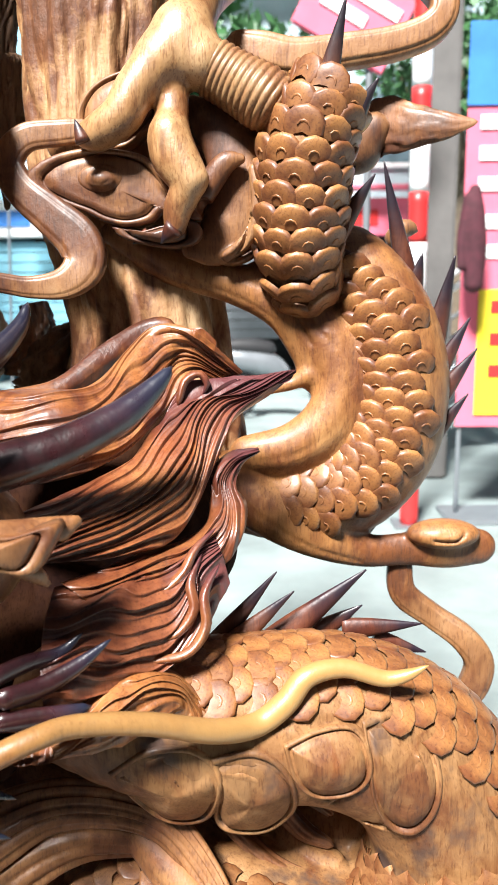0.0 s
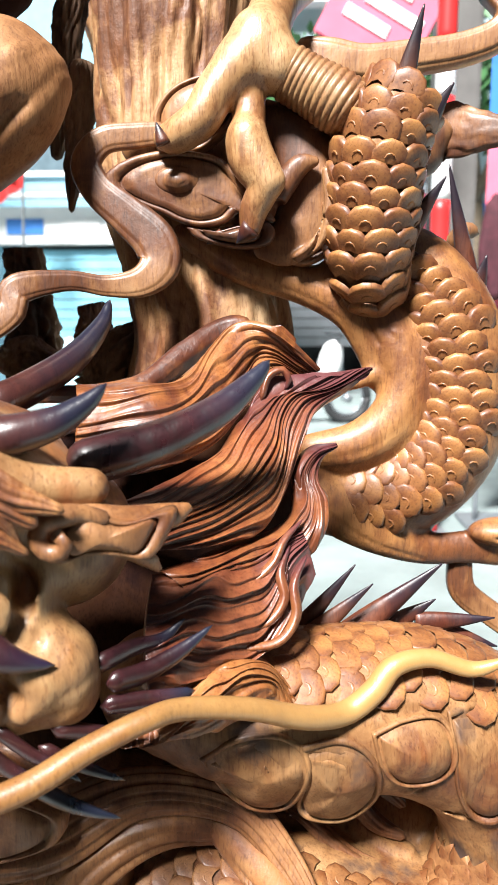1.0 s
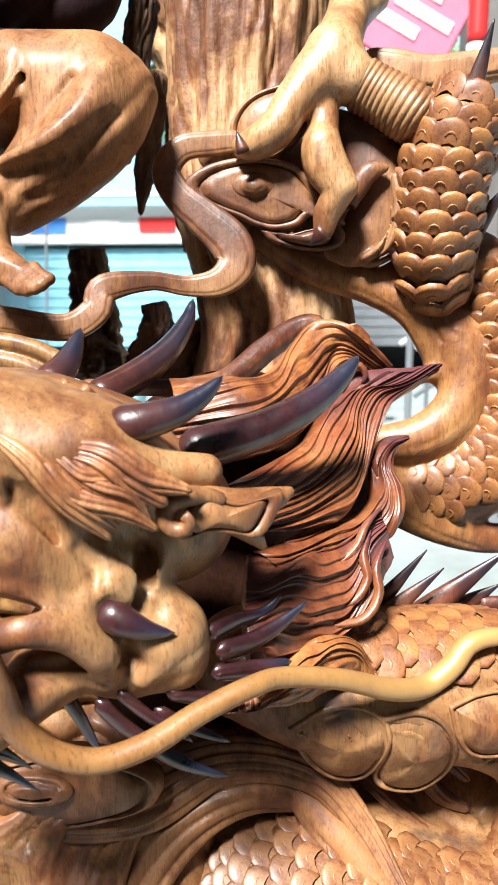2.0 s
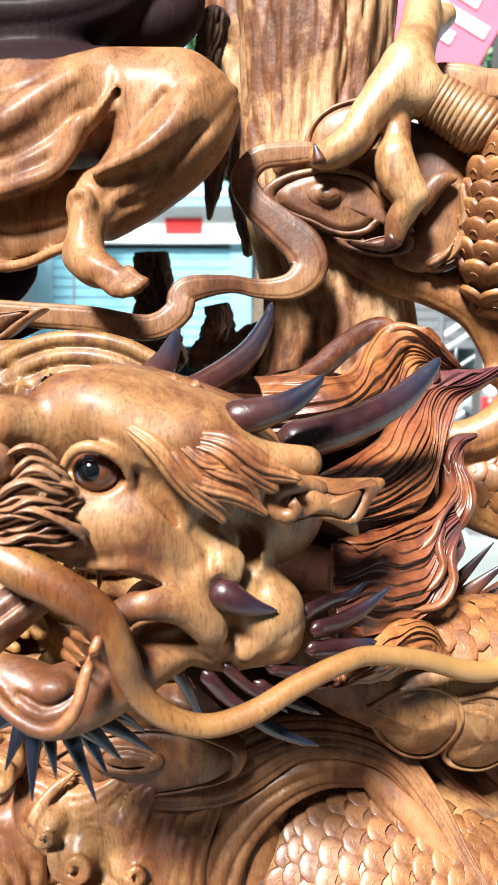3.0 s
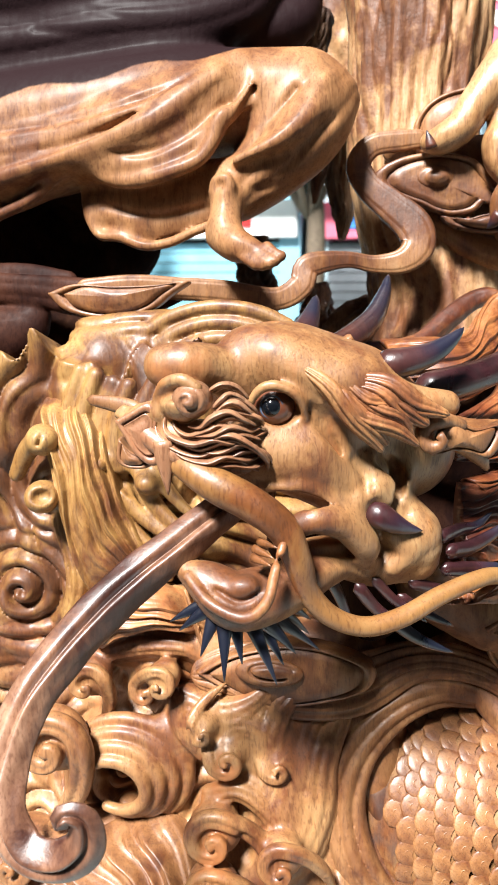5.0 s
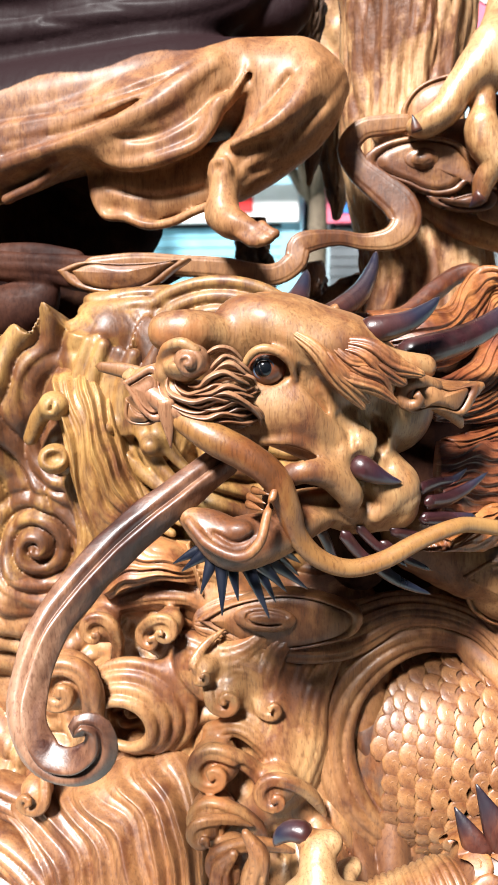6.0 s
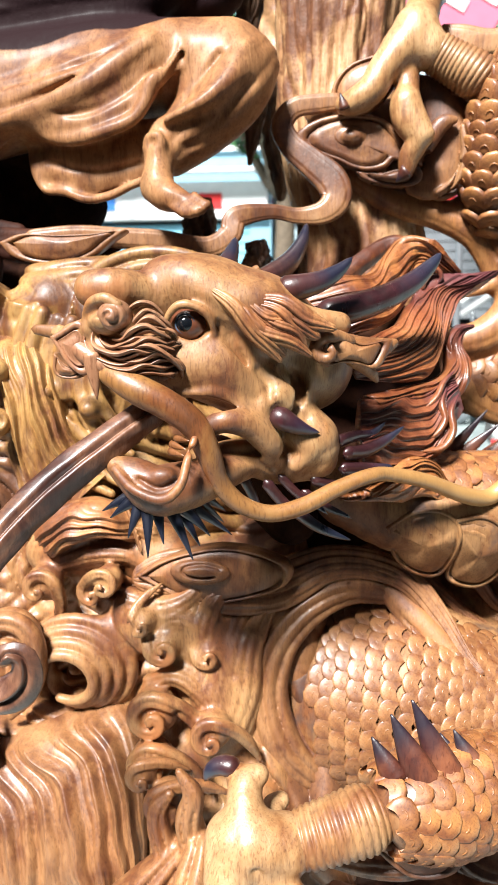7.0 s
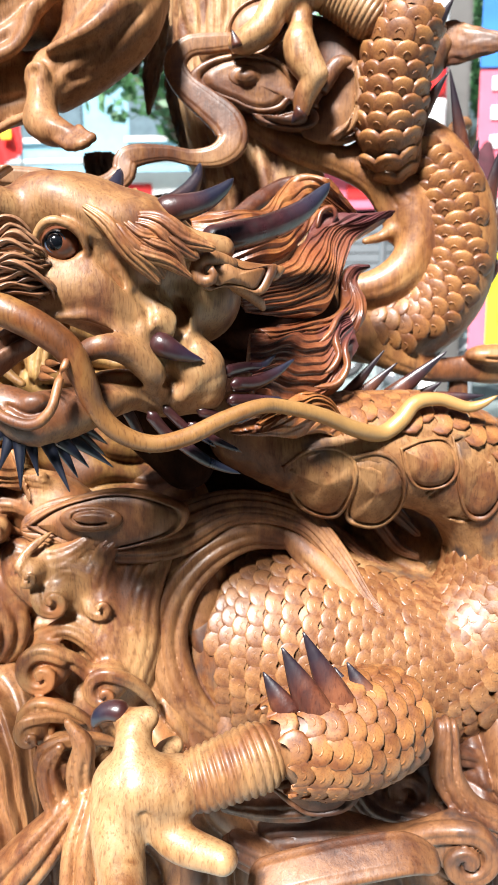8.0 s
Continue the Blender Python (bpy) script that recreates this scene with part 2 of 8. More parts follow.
def limb(name, pts, material, parent, label="", **how):
    v, f, al = sweep(pts, **how)
    return link_mesh(name, v, f, material, parent, label, along=al)


def boxy(th, p):
    return 1 / (np.abs(np.cos(th)) ** p + np.abs(np.sin(th)) ** p) ** (1 / p)


def blade(k=0.0, p=1.15):
    """A strand with a sharp crest towards the front and a few cut lines."""
    return lambda th, s: boxy(th, p) * (1 - k * (0.5 + 0.5 * np.cos(6 * th)))


def lines(rows, p=3.6):
    """A flat band with softened edges, cut with lines at places -1..1 across its front."""
    def cut(th, s):
        m = boxy(th, p)
        x = np.cos(th) * m
        out = m * np.ones(np.broadcast(th, s).shape)
        for place, wide, deep in rows:
            out = out - deep * np.exp(-(((x - place) / wide) ** 2)) * (np.sin(th) > 0)
        return out
    return cut


def combed(k, deep, p=2.4, wave=0.0):
    """A broad wave band with k sharp ridges on its front."""
    def cut(th, s):
        m = boxy(th, p)
        x = np.cos(th) * m + wave * np.sin(9 * s)
        return m * (1 - deep * (1 - np.abs(np.sin(math.pi * k * (x + 1) / 2)) ** 0.7) * (np.sin(th) > -0.1))
    return cut


def volute(centre, big, turns, thick, start=0.0, turn=1, rise=0.02, tail=(), lean=0.0):
    """A line of a scroll that winds into its centre and rises towards the front."""
    pts = list(tail)
    n = int(10 * turns)
    for i in range(n + 1):
        f = i / n
        a = radians(start) + turn * f * turns * 2 * math.pi
        rad = big * (1 - f) ** 0.85
        pts.append((centre[0] + rad * math.cos(a), centre[1] - rise * f + lean * rad * math.sin(a), centre[2] + rad * math.sin(a), thick * (1 - 0.55 * f)))
    return pts


class Clay:
    """A block of space in which rounded masses are joined softly and cut, then skinned."""

    def __init__(self, lo, hi, h):
        self.lo, self.h = np.array(lo, float), h
        self.n = [int((b - a) / h) + 2 for a, b in zip(lo, hi)]
        self.d = np.full(self.n, 0.05, np.float32)
        self.ax = [self.lo[i] + h * np.arange(self.n[i]) for i in range(3)]

    def region(self, lo, hi):
        sl = []
        for i in range(3):
            a = int(np.clip((lo[i] - self.lo[i]) / self.h, 0, self.n[i]))
            b = int(np.clip((hi[i] - self.lo[i]) / self.h + 2, 0, self.n[i]))
            sl.append(slice(a, b))
        return tuple(sl)

    def grid(self, sl):
        return (self.ax[0][sl[0]][:, None, None].astype(np.float32), self.ax[1][sl[1]][None, :, None].astype(np.float32), self.ax[2][sl[2]][None, None, :].astype(np.float32))

    def join(self, sl, e, k):
        d = self.d[sl]
        h = np.clip(0.5 + 0.5 * (d - e) / k, 0, 1)
        self.d[sl] = d * (1 - h) + e * h - k * h * (1 - h)

    def cut(self, sl, e, k):
        d = self.d[sl]
        h = np.clip(0.5 - 0.5 * (d + e) / k, 0, 1)
        self.d[sl] = d * (1 - h) - e * h + k * h * (1 - h)

    def field(self, pts, k, squash, comb=None):
        q = path(pts, 0.005 if comb else max(0.004, min(p[3] for p in pts) * 0.4))
        pad = q[:, 3].max() * max(1.0, squash) + k + 3 * self.h
        sl = self.region(q[:, :3].min(0) - pad, q[:, :3].max(0) + pad)
        e = np.full([s.stop - s.start for s in sl], 9.0, np.float32)
        side = np.zeros_like(e) if comb else None
        for a, b in zip(q[:-1], q[1:]):
            pd = max(a[3], b[3]) * max(1.0, squash) + k + 3 * self.h
            s2 = self.region(np.minimum(a[:3], b[:3]) - pd, np.maximum(a[:3], b[:3]) + pd)
            loc = tuple(slice(t.start - s.start, t.stop - s.start) for s, t in zip(sl, s2))
            x, y, z = self.grid(s2)
            x, y, z = x - np.float32(a[0]), y - np.float32(a[1]), z - np.float32(a[2])
            ab = (b[:3] - a[:3]).astype(np.float32)
            w = np.clip((x * ab[0] + y * ab[1] + z * ab[2]) / (ab @ ab + 1e-12), 0, 1)
            rr = a[3] + (b[3] - a[3]) * w
            dist = np.sqrt((x - w * ab[0]) ** 2 + ((y - w * ab[1]) / squash) ** 2 + (z - w * ab[2]) ** 2) - rr
            near = dist < e[loc]
            if comb:
                tn = ab / (np.linalg.norm(ab) + 1e-9)
                nr = np.array((0, -1.0, 0)) + tn * tn[1]
                nr /= np.linalg.norm(nr) + 1e-9
                bn = np.cross(tn, nr).astype(np.float32)
                lat = (x * bn[0] + y * bn[1] + z * bn[2]) / rr
                groove = comb[1] * rr * (1 - np.abs(np.sin(math.pi * comb[0] * (lat + 1) / 2)) ** 0.75)
                side[loc] = np.where(near, groove, side[loc])
            e[loc] = np.where(near, dist, e[loc])
        return sl, (e + side if comb else e)

    def roll(self, pts, k=0.012, squash=1.0, comb=None):
        sl, e = self.field(pts, k, squash, comb)
        self.join(sl, e, k)

    def gouge(self, pts, k=0.006, squash=None):
        if squash is None:
            squash = 3.2 if max(p[3] for p in pts) < 0.0042 else 1.0
        sl, e = self.field(pts, k, squash)
        self.cut(sl, e, k)

    def ball(self, c, r, k=0.012, cut=False):
        r = np.array(r if hasattr(r, "__len__") else (r, r, r), float)
        pad = r + k + 3 * self.h
        sl = self.region(np.array(c[:3]) - pad, np.array(c[:3]) + pad)
        x, y, z = self.grid(sl)
        x, y, z = x - c[0], y - c[1], z - c[2]
        k0 = np.sqrt((x / r[0]) ** 2 + (y / r[1]) ** 2 + (z / r[2]) ** 2)
        k1 = np.sqrt((x / r[0] ** 2) ** 2 + (y / r[1] ** 2) ** 2 + (z / r[2] ** 2) ** 2)
        e = k0 * (k0 - 1) / (k1 + 1e-6)
        (self.cut if cut else self.join)(sl, e.astype(np.float32), k)

    def face(self, pts, sink=0.0, near=0.045):
        """The same line laid on the front of the work."""
        out = []
        for x, y, z, r in pts:
            i = int(np.clip((x - self.lo[0]) / self.h, 0, self.n[0] - 1))
            k = int(np.clip((z - self.lo[2]) / self.h, 0, self.n[2] - 1))
            solid = np.flatnonzero(self.d[i, :, k] < 0)
            if len(solid) and abs(self.ax[1][solid[0]] - y) < near:
                out.append((x, self.ax[1][solid[0]] + sink, z, r))
        return out

    def skin(self):
        """Surface nets: one vertex in each cell that the surface crosses."""
        d = self.d
        d[0], d[-1], d[:, 0], d[:, -1], d[:, :, 0], d[:, :, -1] = (0.05,) * 6
        s = d < 0
        cnt = np.zeros([n - 1 for n in self.n], np.uint8)
        for i in (0, 1):
            for j in (0, 1):
                for k in (0, 1):
                    cnt += s[i:self.n[0] - 1 + i, j:self.n[1] - 1 + j, k:self.n[2] - 1 + k]
        cells = np.argwhere((cnt > 0) & (cnt < 8))
        idx = np.full(cnt.shape, -1, np.int32)
        idx[tuple(cells.T)] = np.arange(len(cells))
        tot = np.zeros((len(cells), 3))
        num = np.zeros(len(cells))
        corner = [(i, j, k) for i in (0, 1) for j in (0, 1) for k in (0, 1)]
        val = {c: d[tuple((cells + c).T)] for c in corner}
        for c in corner:
            for axis in range(3):
                if c[axis]:
                    continue
                e = list(c)
                e[axis] = 1
                a, b = val[c], val[tuple(e)]
                hit = (a < 0) != (b < 0)
                f = np.where(hit, a / np.where(hit, a - b, 1), 0)
                pos = np.tile(np.array(c, float), (len(cells), 1))
                pos[:, axis] = f
                tot[hit] += pos[hit]
                num[hit] += 1
        v = self.lo + self.h * (cells + tot / num[:, None])
        quads = []
        for axis in range(3):
            u, w = (axis + 1) % 3, (axis + 2) % 3
            a = np.take(s, range(self.n[axis] - 1), axis)
            b = np.take(s, range(1, self.n[axis]), axis)
            pts = np.argwhere(a != b)
            pts = pts[(pts[:, u] > 0) & (pts[:, w] > 0) & (pts[:, u] < self.n[u] - 1) & (pts[:, w] < self.n[w] - 1)]
            inside = s[tuple(pts.T)]
            du, dw = np.eye(3, dtype=int)[u], np.eye(3, dtype=int)[w]
            q = np.stack([idx[tuple((pts - du - dw).T)], idx[tuple((pts - dw).T)], idx[tuple(pts.T)], idx[tuple((pts - du).T)]], axis=1)
            q[~inside] = q[~inside][:, ::-1]
            quads.append(q)
        return v, np.vstack(quads)


def clay_part(name, clay, material, parent=None, label=""):
    v, f = clay.skin()
    return link_mesh(name, v, f, material, parent, label)


def scale_mesh(name, material, wide=1.0, long=1.0, lift=0.02, notch=True):
    """One carved scale of unit size: x across, y towards its free rounded edge, z out; with a cut crescent."""
    ring = 9
    outline = [(0.5 * wide * math.sin(a) * (1.0 if abs(a) < 1.6 else 0.92), long * (0.5 * math.cos(a))) for a in np.linspace(-2.3, 2.3, ring)]
    v, f = [], []
    for k, (sz, zz) in enumerate(((1.0, -0.10), (1.0, 0.02), (0.88, 0.065), (0.5, 0.10))):
        for x, y in outline:
            v.append((x * sz, y * sz, zz + lift * max(0.0, (y * sz / long + 0.5)) * (0.55 if k else 0.0)))
    for k in range(3):
        for i in range(ring - 1):
            a = k * ring + i
            f.append((a, a + ring, a + ring + 1, a + 1))
    v.append((0, -0.1, 0.11 + lift * 0.22))
    c = len(v) - 1
    f += [(3 * ring + i, c, 3 * ring + i + 1) for i in range(ring - 1)]
    if notch:
        b = len(v)
        for i in range(5):
            a = -1.15 + 2.3 * i / 4
            w = 0.05 * math.cos(a * 1.2)
            for rr, zz in ((0.13, 0.10), (0.14 + w, 0.140), (0.155 + w, 0.10)):
                v.append((wide * rr * math.sin(a), long * (rr * math.cos(a) - 0.02), zz + 0.35 * lift))
        for i in range(4):
            for o in (0, 1):
                p = b + 3 * i + o
                f.append((p, p + 1, p + 4, p + 3))
    me = bpy.data.meshes.new(name)
    me.from_pydata(v, [], [tuple(reversed(x)) for x in f])
    me.polygons.foreach_set("use_smooth", [True] * len(me.polygons))
    me.materials.append(material)
    return me


def lay_scales(name, pts, mesh, parent, size, span, ends=(0.0, 1.0), way=1, flat=1.0, out=(0, -1, 0), skip=None, jitter=0.08, sink=0.0, limit=300, tilt=0.27, proud=1.0):
    """Overlapping rows of scales on a limb, between two angles round it."""
    q = path(pts, 0.002)
    c, tan, nor, bi = frames_of(q, out)
    length = 0.002 * len(q)
    rows = int((ends[1] - ends[0]) * length / (size * 0.53))
    made = 0
    for row in range(rows):
        s = ends[0] + (ends[1] - ends[0]) * (row + 0.5) / rows
        i = min(len(q) - 1, int(s * len(q)))
        r = q[i, 3]
        step = size * 0.86 / r
        n = max(1, int((span[1] - span[0]) / step))
        for j in range(n + 1):
            th = span[0] + (j + 0.5 * (row % 2)) * step
            if th > span[1] or (skip and skip(s, th)) or made >= limit:
                continue
            away = math.cos(th) * bi[i] + math.sin(th) * nor[i] / max(flat, 0.3)
            place = c[i] + r * (math.cos(th) * bi[i] + flat * math.sin(th) * nor[i])
            z = Vector(away).normalized()
            y = Vector(tan[i] * way)
            y = (y - z * y.dot(z)).normalized()
            x = y.cross(z)
            k = size * (1 + random.uniform(-jitter, jitter))
            m = Matrix((x, y, z)).transposed().to_4x4()
            ob = new(name, mesh)
            ob.parent = parent
            ob.matrix_local = Matrix.Translation(Vector(place) - z * sink * size) @ m @ Matrix.Rotation(random.uniform(-0.1, 0.1), 4, "Z") @ Matrix.Rotation(tilt, 4, "X") @ Matrix.Diagonal((k * 1.18, k * 1.12, k * proud, 1))
            made += 1


def cone(name, base, tip, r, material, parent, bend=(0, 0, 0), flat=0.75, label=""):
    a, b = np.array(base, float), np.array(tip, float)
    a = a - 0.45 * (b - a)
    k = np.array(bend, float)
    pts = [(*(a + (b - a) * f + k * 4 * f * (1 - f)), r * w) for f, w in ((0, 1.0), (0.3, 0.86), (0.6, 0.56), (0.85, 0.25), (1, 0.06))]
    return limb(name, pts, material, parent, label, flat=flat, ring=10, step=0.005, round_ends=False)


# ---- the carving: trunk and back ----
carving = tagged(new("wood_carving"), "tall lacquered wood carving of a dragon among waves and clouds", "wood carving")


def bark(seed, ridges=9, deep=0.12):
    rng = np.random.RandomState(seed)
    ph = rng.rand(6) * 6.28

    def shape(th, s):
        w = 0.7 * np.sin(7 * s + ph[0]) + 0.4 * np.sin(17 * s + ph[1]) + 0.25 * np.sin(5 * th + 23 * s)
        a = np.abs(np.sin(ridges * 0.5 * th + w + ph[2])) ** 0.7
        b = np.abs(np.sin(ridges * 1.2 * th - 1.9 * w + 3 * s + ph[3]))
        c = np.abs(np.sin(ridges * 2.6 * th + 2.3 * w - 11 * s + ph[5]))
        d = np.sin(31 * s + 4 * np.sin(3 * th + ph[1])) * np.sin(9 * th + 13 * s)
        return 1 + deep * (a - 0.6) + 0.55 * deep * (b - 0.6) + 0.3 * deep * (c - 0.6) + 0.2 * deep * d + 0.08 * np.sin(2 * th + 5 * s + ph[4])
    return shape


trunk = limb("tree_trunk", [(-0.219, 1.160, 1.890, 0.1374), (-0.204, 1.140, 1.713, 0.1154), (-0.209, 1.130, 1.572, 0.1028), (-0.209, 1.120, 1.436, 0.0992), (-0.171, 1.120, 1.297, 0.1076), (-0.157, 1.130, 1.202, 0.1224), (-0.160, 1.150, 1.040, 0.1523)], BARK, carving,
             "pale brown trunk with deep vertical bark furrows", ring=160, step=0.005, shape=bark(3, 11, 0.11), round_ends=False)
limb("side_trunk", [(-0.380, 1.550, 2.082, 0.0834), (-0.365, 1.550, 1.884, 0.0912), (-0.338, 1.550, 1.770, 0.0861), (-0.328, 1.520, 1.646, 0.0636), (-0.330, 1.500, 1.515, 0.0490)], BARK, carving, "rough pale side stem", ring=60, step=0.01, shape=bark(8, 7, 0.18))
limb("broken_root", [(-0.352, 1.420, 1.645, 0.0230), (-0.347, 1.420, 1.502, 0.0257), (-0.336, 1.420, 1.423, 0.0200), (-0.338, 1.420, 1.360, 0.0059)], WOOD_GREY, carving, "hanging weathered root", ring=64, step=0.004, shape=bark(5, 6, 0.42))
limb("broken_root", [(-0.361, 1.200, 1.637, 0.0178), (-0.367, 1.200, 1.563, 0.0200), (-0.379, 1.200, 1.477, 0.0152), (-0.388, 1.200, 1.407, 0.0031)], WOOD_GREY, carving, "hanging weathered root", ring=64, step=0.004, shape=bark(6, 6, 0.42))
limb("broken_root", [(-0.378, 1.250, 1.774, 0.0198), (-0.395, 1.250, 1.691, 0.0200), (-0.407, 1.250, 1.597, 0.0203), (-0.423, 1.250, 1.497, 0.0075)], WOOD_GREY, carving, "hanging weathered root", ring=64, step=0.004, shape=bark(7, 6, 0.42))
limb("stump", [(-0.529, 1.380, 1.367, 0.0281), (-0.526, 1.380, 1.316, 0.0306), (-0.520, 1.380, 1.235, 0.0427), (-0.514, 1.380, 1.140, 0.0479)], WOOD_GREY, carving, "grey broken stump", ring=64, step=0.004, shape=bark(9, 6, 0.42), round_ends=False)
limb("stump", [(-0.387, 1.300, 1.264, 0.0200), (-0.381, 1.300, 1.226, 0.0268), (-0.391, 1.300, 1.137, 0.0452)], WOOD_BROWN, carving, "brown broken stump", ring=64, step=0.004, shape=bark(10, 6, 0.42), round_ends=False)
limb("stump", [(-0.257, 1.200, 1.230, 0.0076), (-0.286, 1.200, 1.212, 0.0247), (-0.316, 1.200, 1.164, 0.0479), (-0.328, 1.200, 1.087, 0.0582)], WOOD_GREY, carving, "grey broken stump", ring=64, step=0.004, shape=bark(11, 7, 0.42))
limb("stump", [(-0.500, 1.320, 1.209, 0.0168), (-0.507, 1.320, 1.178, 0.0421), (-0.510, 1.320, 1.114, 0.0637)], WOOD_GREY, carving, "grey broken stump", ring=64, step=0.004, shape=bark(12, 7, 0.42))

# ---- clouds and ribbons ----
RIB = lines([(-0.70, 0.05, 0.16), (0.70, 0.05, 0.16)])
ribbon = limb("cloud_ribbon", [(-0.199, 0.990, 1.479, 0.0133), (-0.239, 0.985, 1.475, 0.0162), (-0.284, 0.980, 1.468, 0.0176), (-0.306, 0.975, 1.439, 0.0200), (-0.290, 0.970, 1.405, 0.0215), (-0.252, 0.965, 1.372, 0.0250), (-0.218, 0.960, 1.341, 0.0285), (-0.210, 0.955, 1.310, 0.0270), (-0.233, 0.945, 1.287, 0.0200), (-0.276, 0.940, 1.282, 0.0138), (-0.323, 0.925, 1.288, 0.0129)] + [(-0.379, 0.900, 1.277, 0.0195), (-0.390, 0.890, 1.248, 0.0195), (-0.428, 0.875, 1.227, 0.0177), (-0.505, 0.855, 1.238, 0.0175), (-0.573, 0.840, 1.242, 0.0173), (-0.641, 0.825, 1.244, 0.0188), (-0.724, 0.810, 1.235, 0.0202)], WOOD, carving,
              "winding cloud ribbon with two cut edge lines", flat=0.5, ring=72, shape=RIB)

def plate(name, outline, material, label="", thick=0.02, rise=0.010, line=0.84, parent=None):
    """A flat carved cloud plate: rounded rim, one cut line that follows the rim, a low swell inside."""
    q = path(list(outline) + [outline[0]], 0.003)[:-1]
    mid = q.mean(axis=0)
    n = len(q)
    verts = []
    for f, dy in ((0.97, thick), (1.0, 0.3 * thick), (0.985, 0.0), (0.95, -0.003), (line + 0.035, -0.0035), (line, 0.003), (line - 0.03, 0.0035), (line - 0.065, -0.004), (0.6, -0.5 * rise), (0.4, -0.8 * rise), (0.2, -rise)):
        ring = mid + (q - mid) * f
        ring[:, 1] += dy
        verts.append(ring)
    v = np.vstack(verts + [mid[None] + np.array((0, -1.02 * rise, 0)), mid[None] + np.array((0, thick, 0))])
    j = np.arange(n)
    k = (j + 1) % n
    faces = []
    for r in range(len(verts) - 1):
        faces += list(zip((r * n + j).tolist(), (r * n + k).tolist(), ((r + 1) * n + k).tolist(), ((r + 1) * n + j).tolist()))
    last = (len(verts) - 1) * n
    faces += list(zip((last + j).tolist(), (last + k).tolist(), [len(v) - 2] * n))
    faces += list(zip(k.tolist(), j.tolist(), [len(v) - 1] * n))
    ob = link_mesh(name, v, faces, material, parent or carving, label)
    bm = bmesh.new()
    bm.from_mesh(ob.data)
    bmesh.ops.recalc_face_normals(bm, faces=bm.faces)
    bm.to_mesh(ob.data)
    bm.free()
    return ob


cloud = Clay((-0.36, 0.86, 1.24), (0.10, 1.16, 1.60), 0.0026)
cloud.roll([(-0.240, 1.020, 1.472, 0.0298), (-0.163, 1.040, 1.439, 0.0533), (-0.088, 1.050, 1.425, 0.0693), (-0.034, 1.050, 1.425, 0.0615), (-0.011, 1.040, 1.364, 0.0462)], 0.012, 0.45)
cloud.roll([(-0.073, 1.000, 1.500, 0.0217), (-0.030, 1.000, 1.472, 0.0362), (-0.012, 0.995, 1.423, 0.0408), (-0.017, 0.995, 1.374, 0.0411), (-0.043, 0.990, 1.338, 0.0294), (-0.075, 0.985, 1.331, 0.0147)], 0.010, 0.4)
cloud.roll([(-0.082, 0.985, 1.370, 0.0117), (-0.062, 0.970, 1.391, 0.0157), (-0.032, 0.965, 1.430, 0.0141), (-0.011, 0.965, 1.437, 0.0070)], 0.008, 0.8)
cloud.roll([(-0.031, 0.975, 1.319, 0.0073), (-0.001, 0.968, 1.343, 0.0086), (0.010, 0.965, 1.384, 0.0085), (0.006, 0.970, 1.425, 0.0071)], 0.008)
cloud.gouge([(-0.070, 0.968, 1.319, 0.0022), (-0.036, 0.965, 1.314, 0.0029), (-0.010, 0.962, 1.331, 0.0029), (0.003, 0.960, 1.369, 0.0021)], 0.003)
cloud.gouge([(-0.077, 0.968, 1.337, 0.0022), (-0.048, 0.962, 1.339, 0.0029), (-0.024, 0.958, 1.359, 0.0028), (-0.015, 0.960, 1.397, 0.0021)], 0.003)
cloud.gouge([(-0.066, 0.966, 1.349, 0.0022), (-0.044, 0.962, 1.355, 0.0021), (-0.033, 0.960, 1.373, 0.0021)], 0.003)
cloud.ball((-0.057, 0.965, 1.379), (0.009, 0.014, 0.011), 0.004, cut=True)
clay_part("cloud", cloud, WOOD, carving, "carved cloud with a round boss and cut swirl lines")
plate("cloud_plate", [(-0.265, 0.965, 1.437), (-0.239, 0.965, 1.447), (-0.203, 0.965, 1.453), (-0.163, 0.965, 1.451), (-0.127, 0.965, 1.441), (-0.102, 0.965, 1.416), (-0.086, 0.965, 1.393), (-0.066, 0.965, 1.375), (-0.061, 0.965, 1.364), (-0.086, 0.965, 1.367), (-0.106, 0.965, 1.377), (-0.124, 0.965, 1.363), (-0.154, 0.965, 1.357), (-0.183, 0.965, 1.363), (-0.208, 0.965, 1.375), (-0.230, 0.965, 1.383), (-0.254, 0.965, 1.393), (-0.276, 0.965, 1.405), (-0.282, 0.965, 1.422)], WOOD, "carved cloud plate with a cut border line", 0.03, 0.006, 0.82)
plate("cloud_plate", [(-0.222, 0.990, 1.476), (-0.219, 0.990, 1.504), (-0.201, 0.990, 1.530), (-0.172, 0.990, 1.546), (-0.131, 0.990, 1.554), (-0.106, 0.990, 1.547), (-0.106, 0.990, 1.510), (-0.125, 0.990, 1.482), (-0.155, 0.990, 1.458), (-0.192, 0.990, 1.453), (-0.215, 0.990, 1.459)], WOOD, "", 0.03, 0.012, 0.84)
plate("cloud_plate", [(-0.176, 0.965, 1.357), (-0.146, 0.965, 1.350), (-0.109, 0.965, 1.358), (-0.073, 0.965, 1.364), (-0.060, 0.965, 1.351), (-0.069, 0.965, 1.335), (-0.102, 0.965, 1.330), (-0.139, 0.965, 1.336), (-0.165, 0.965, 1.345)], WOOD_BROWN, "", 0.03, 0.014, 0.7)
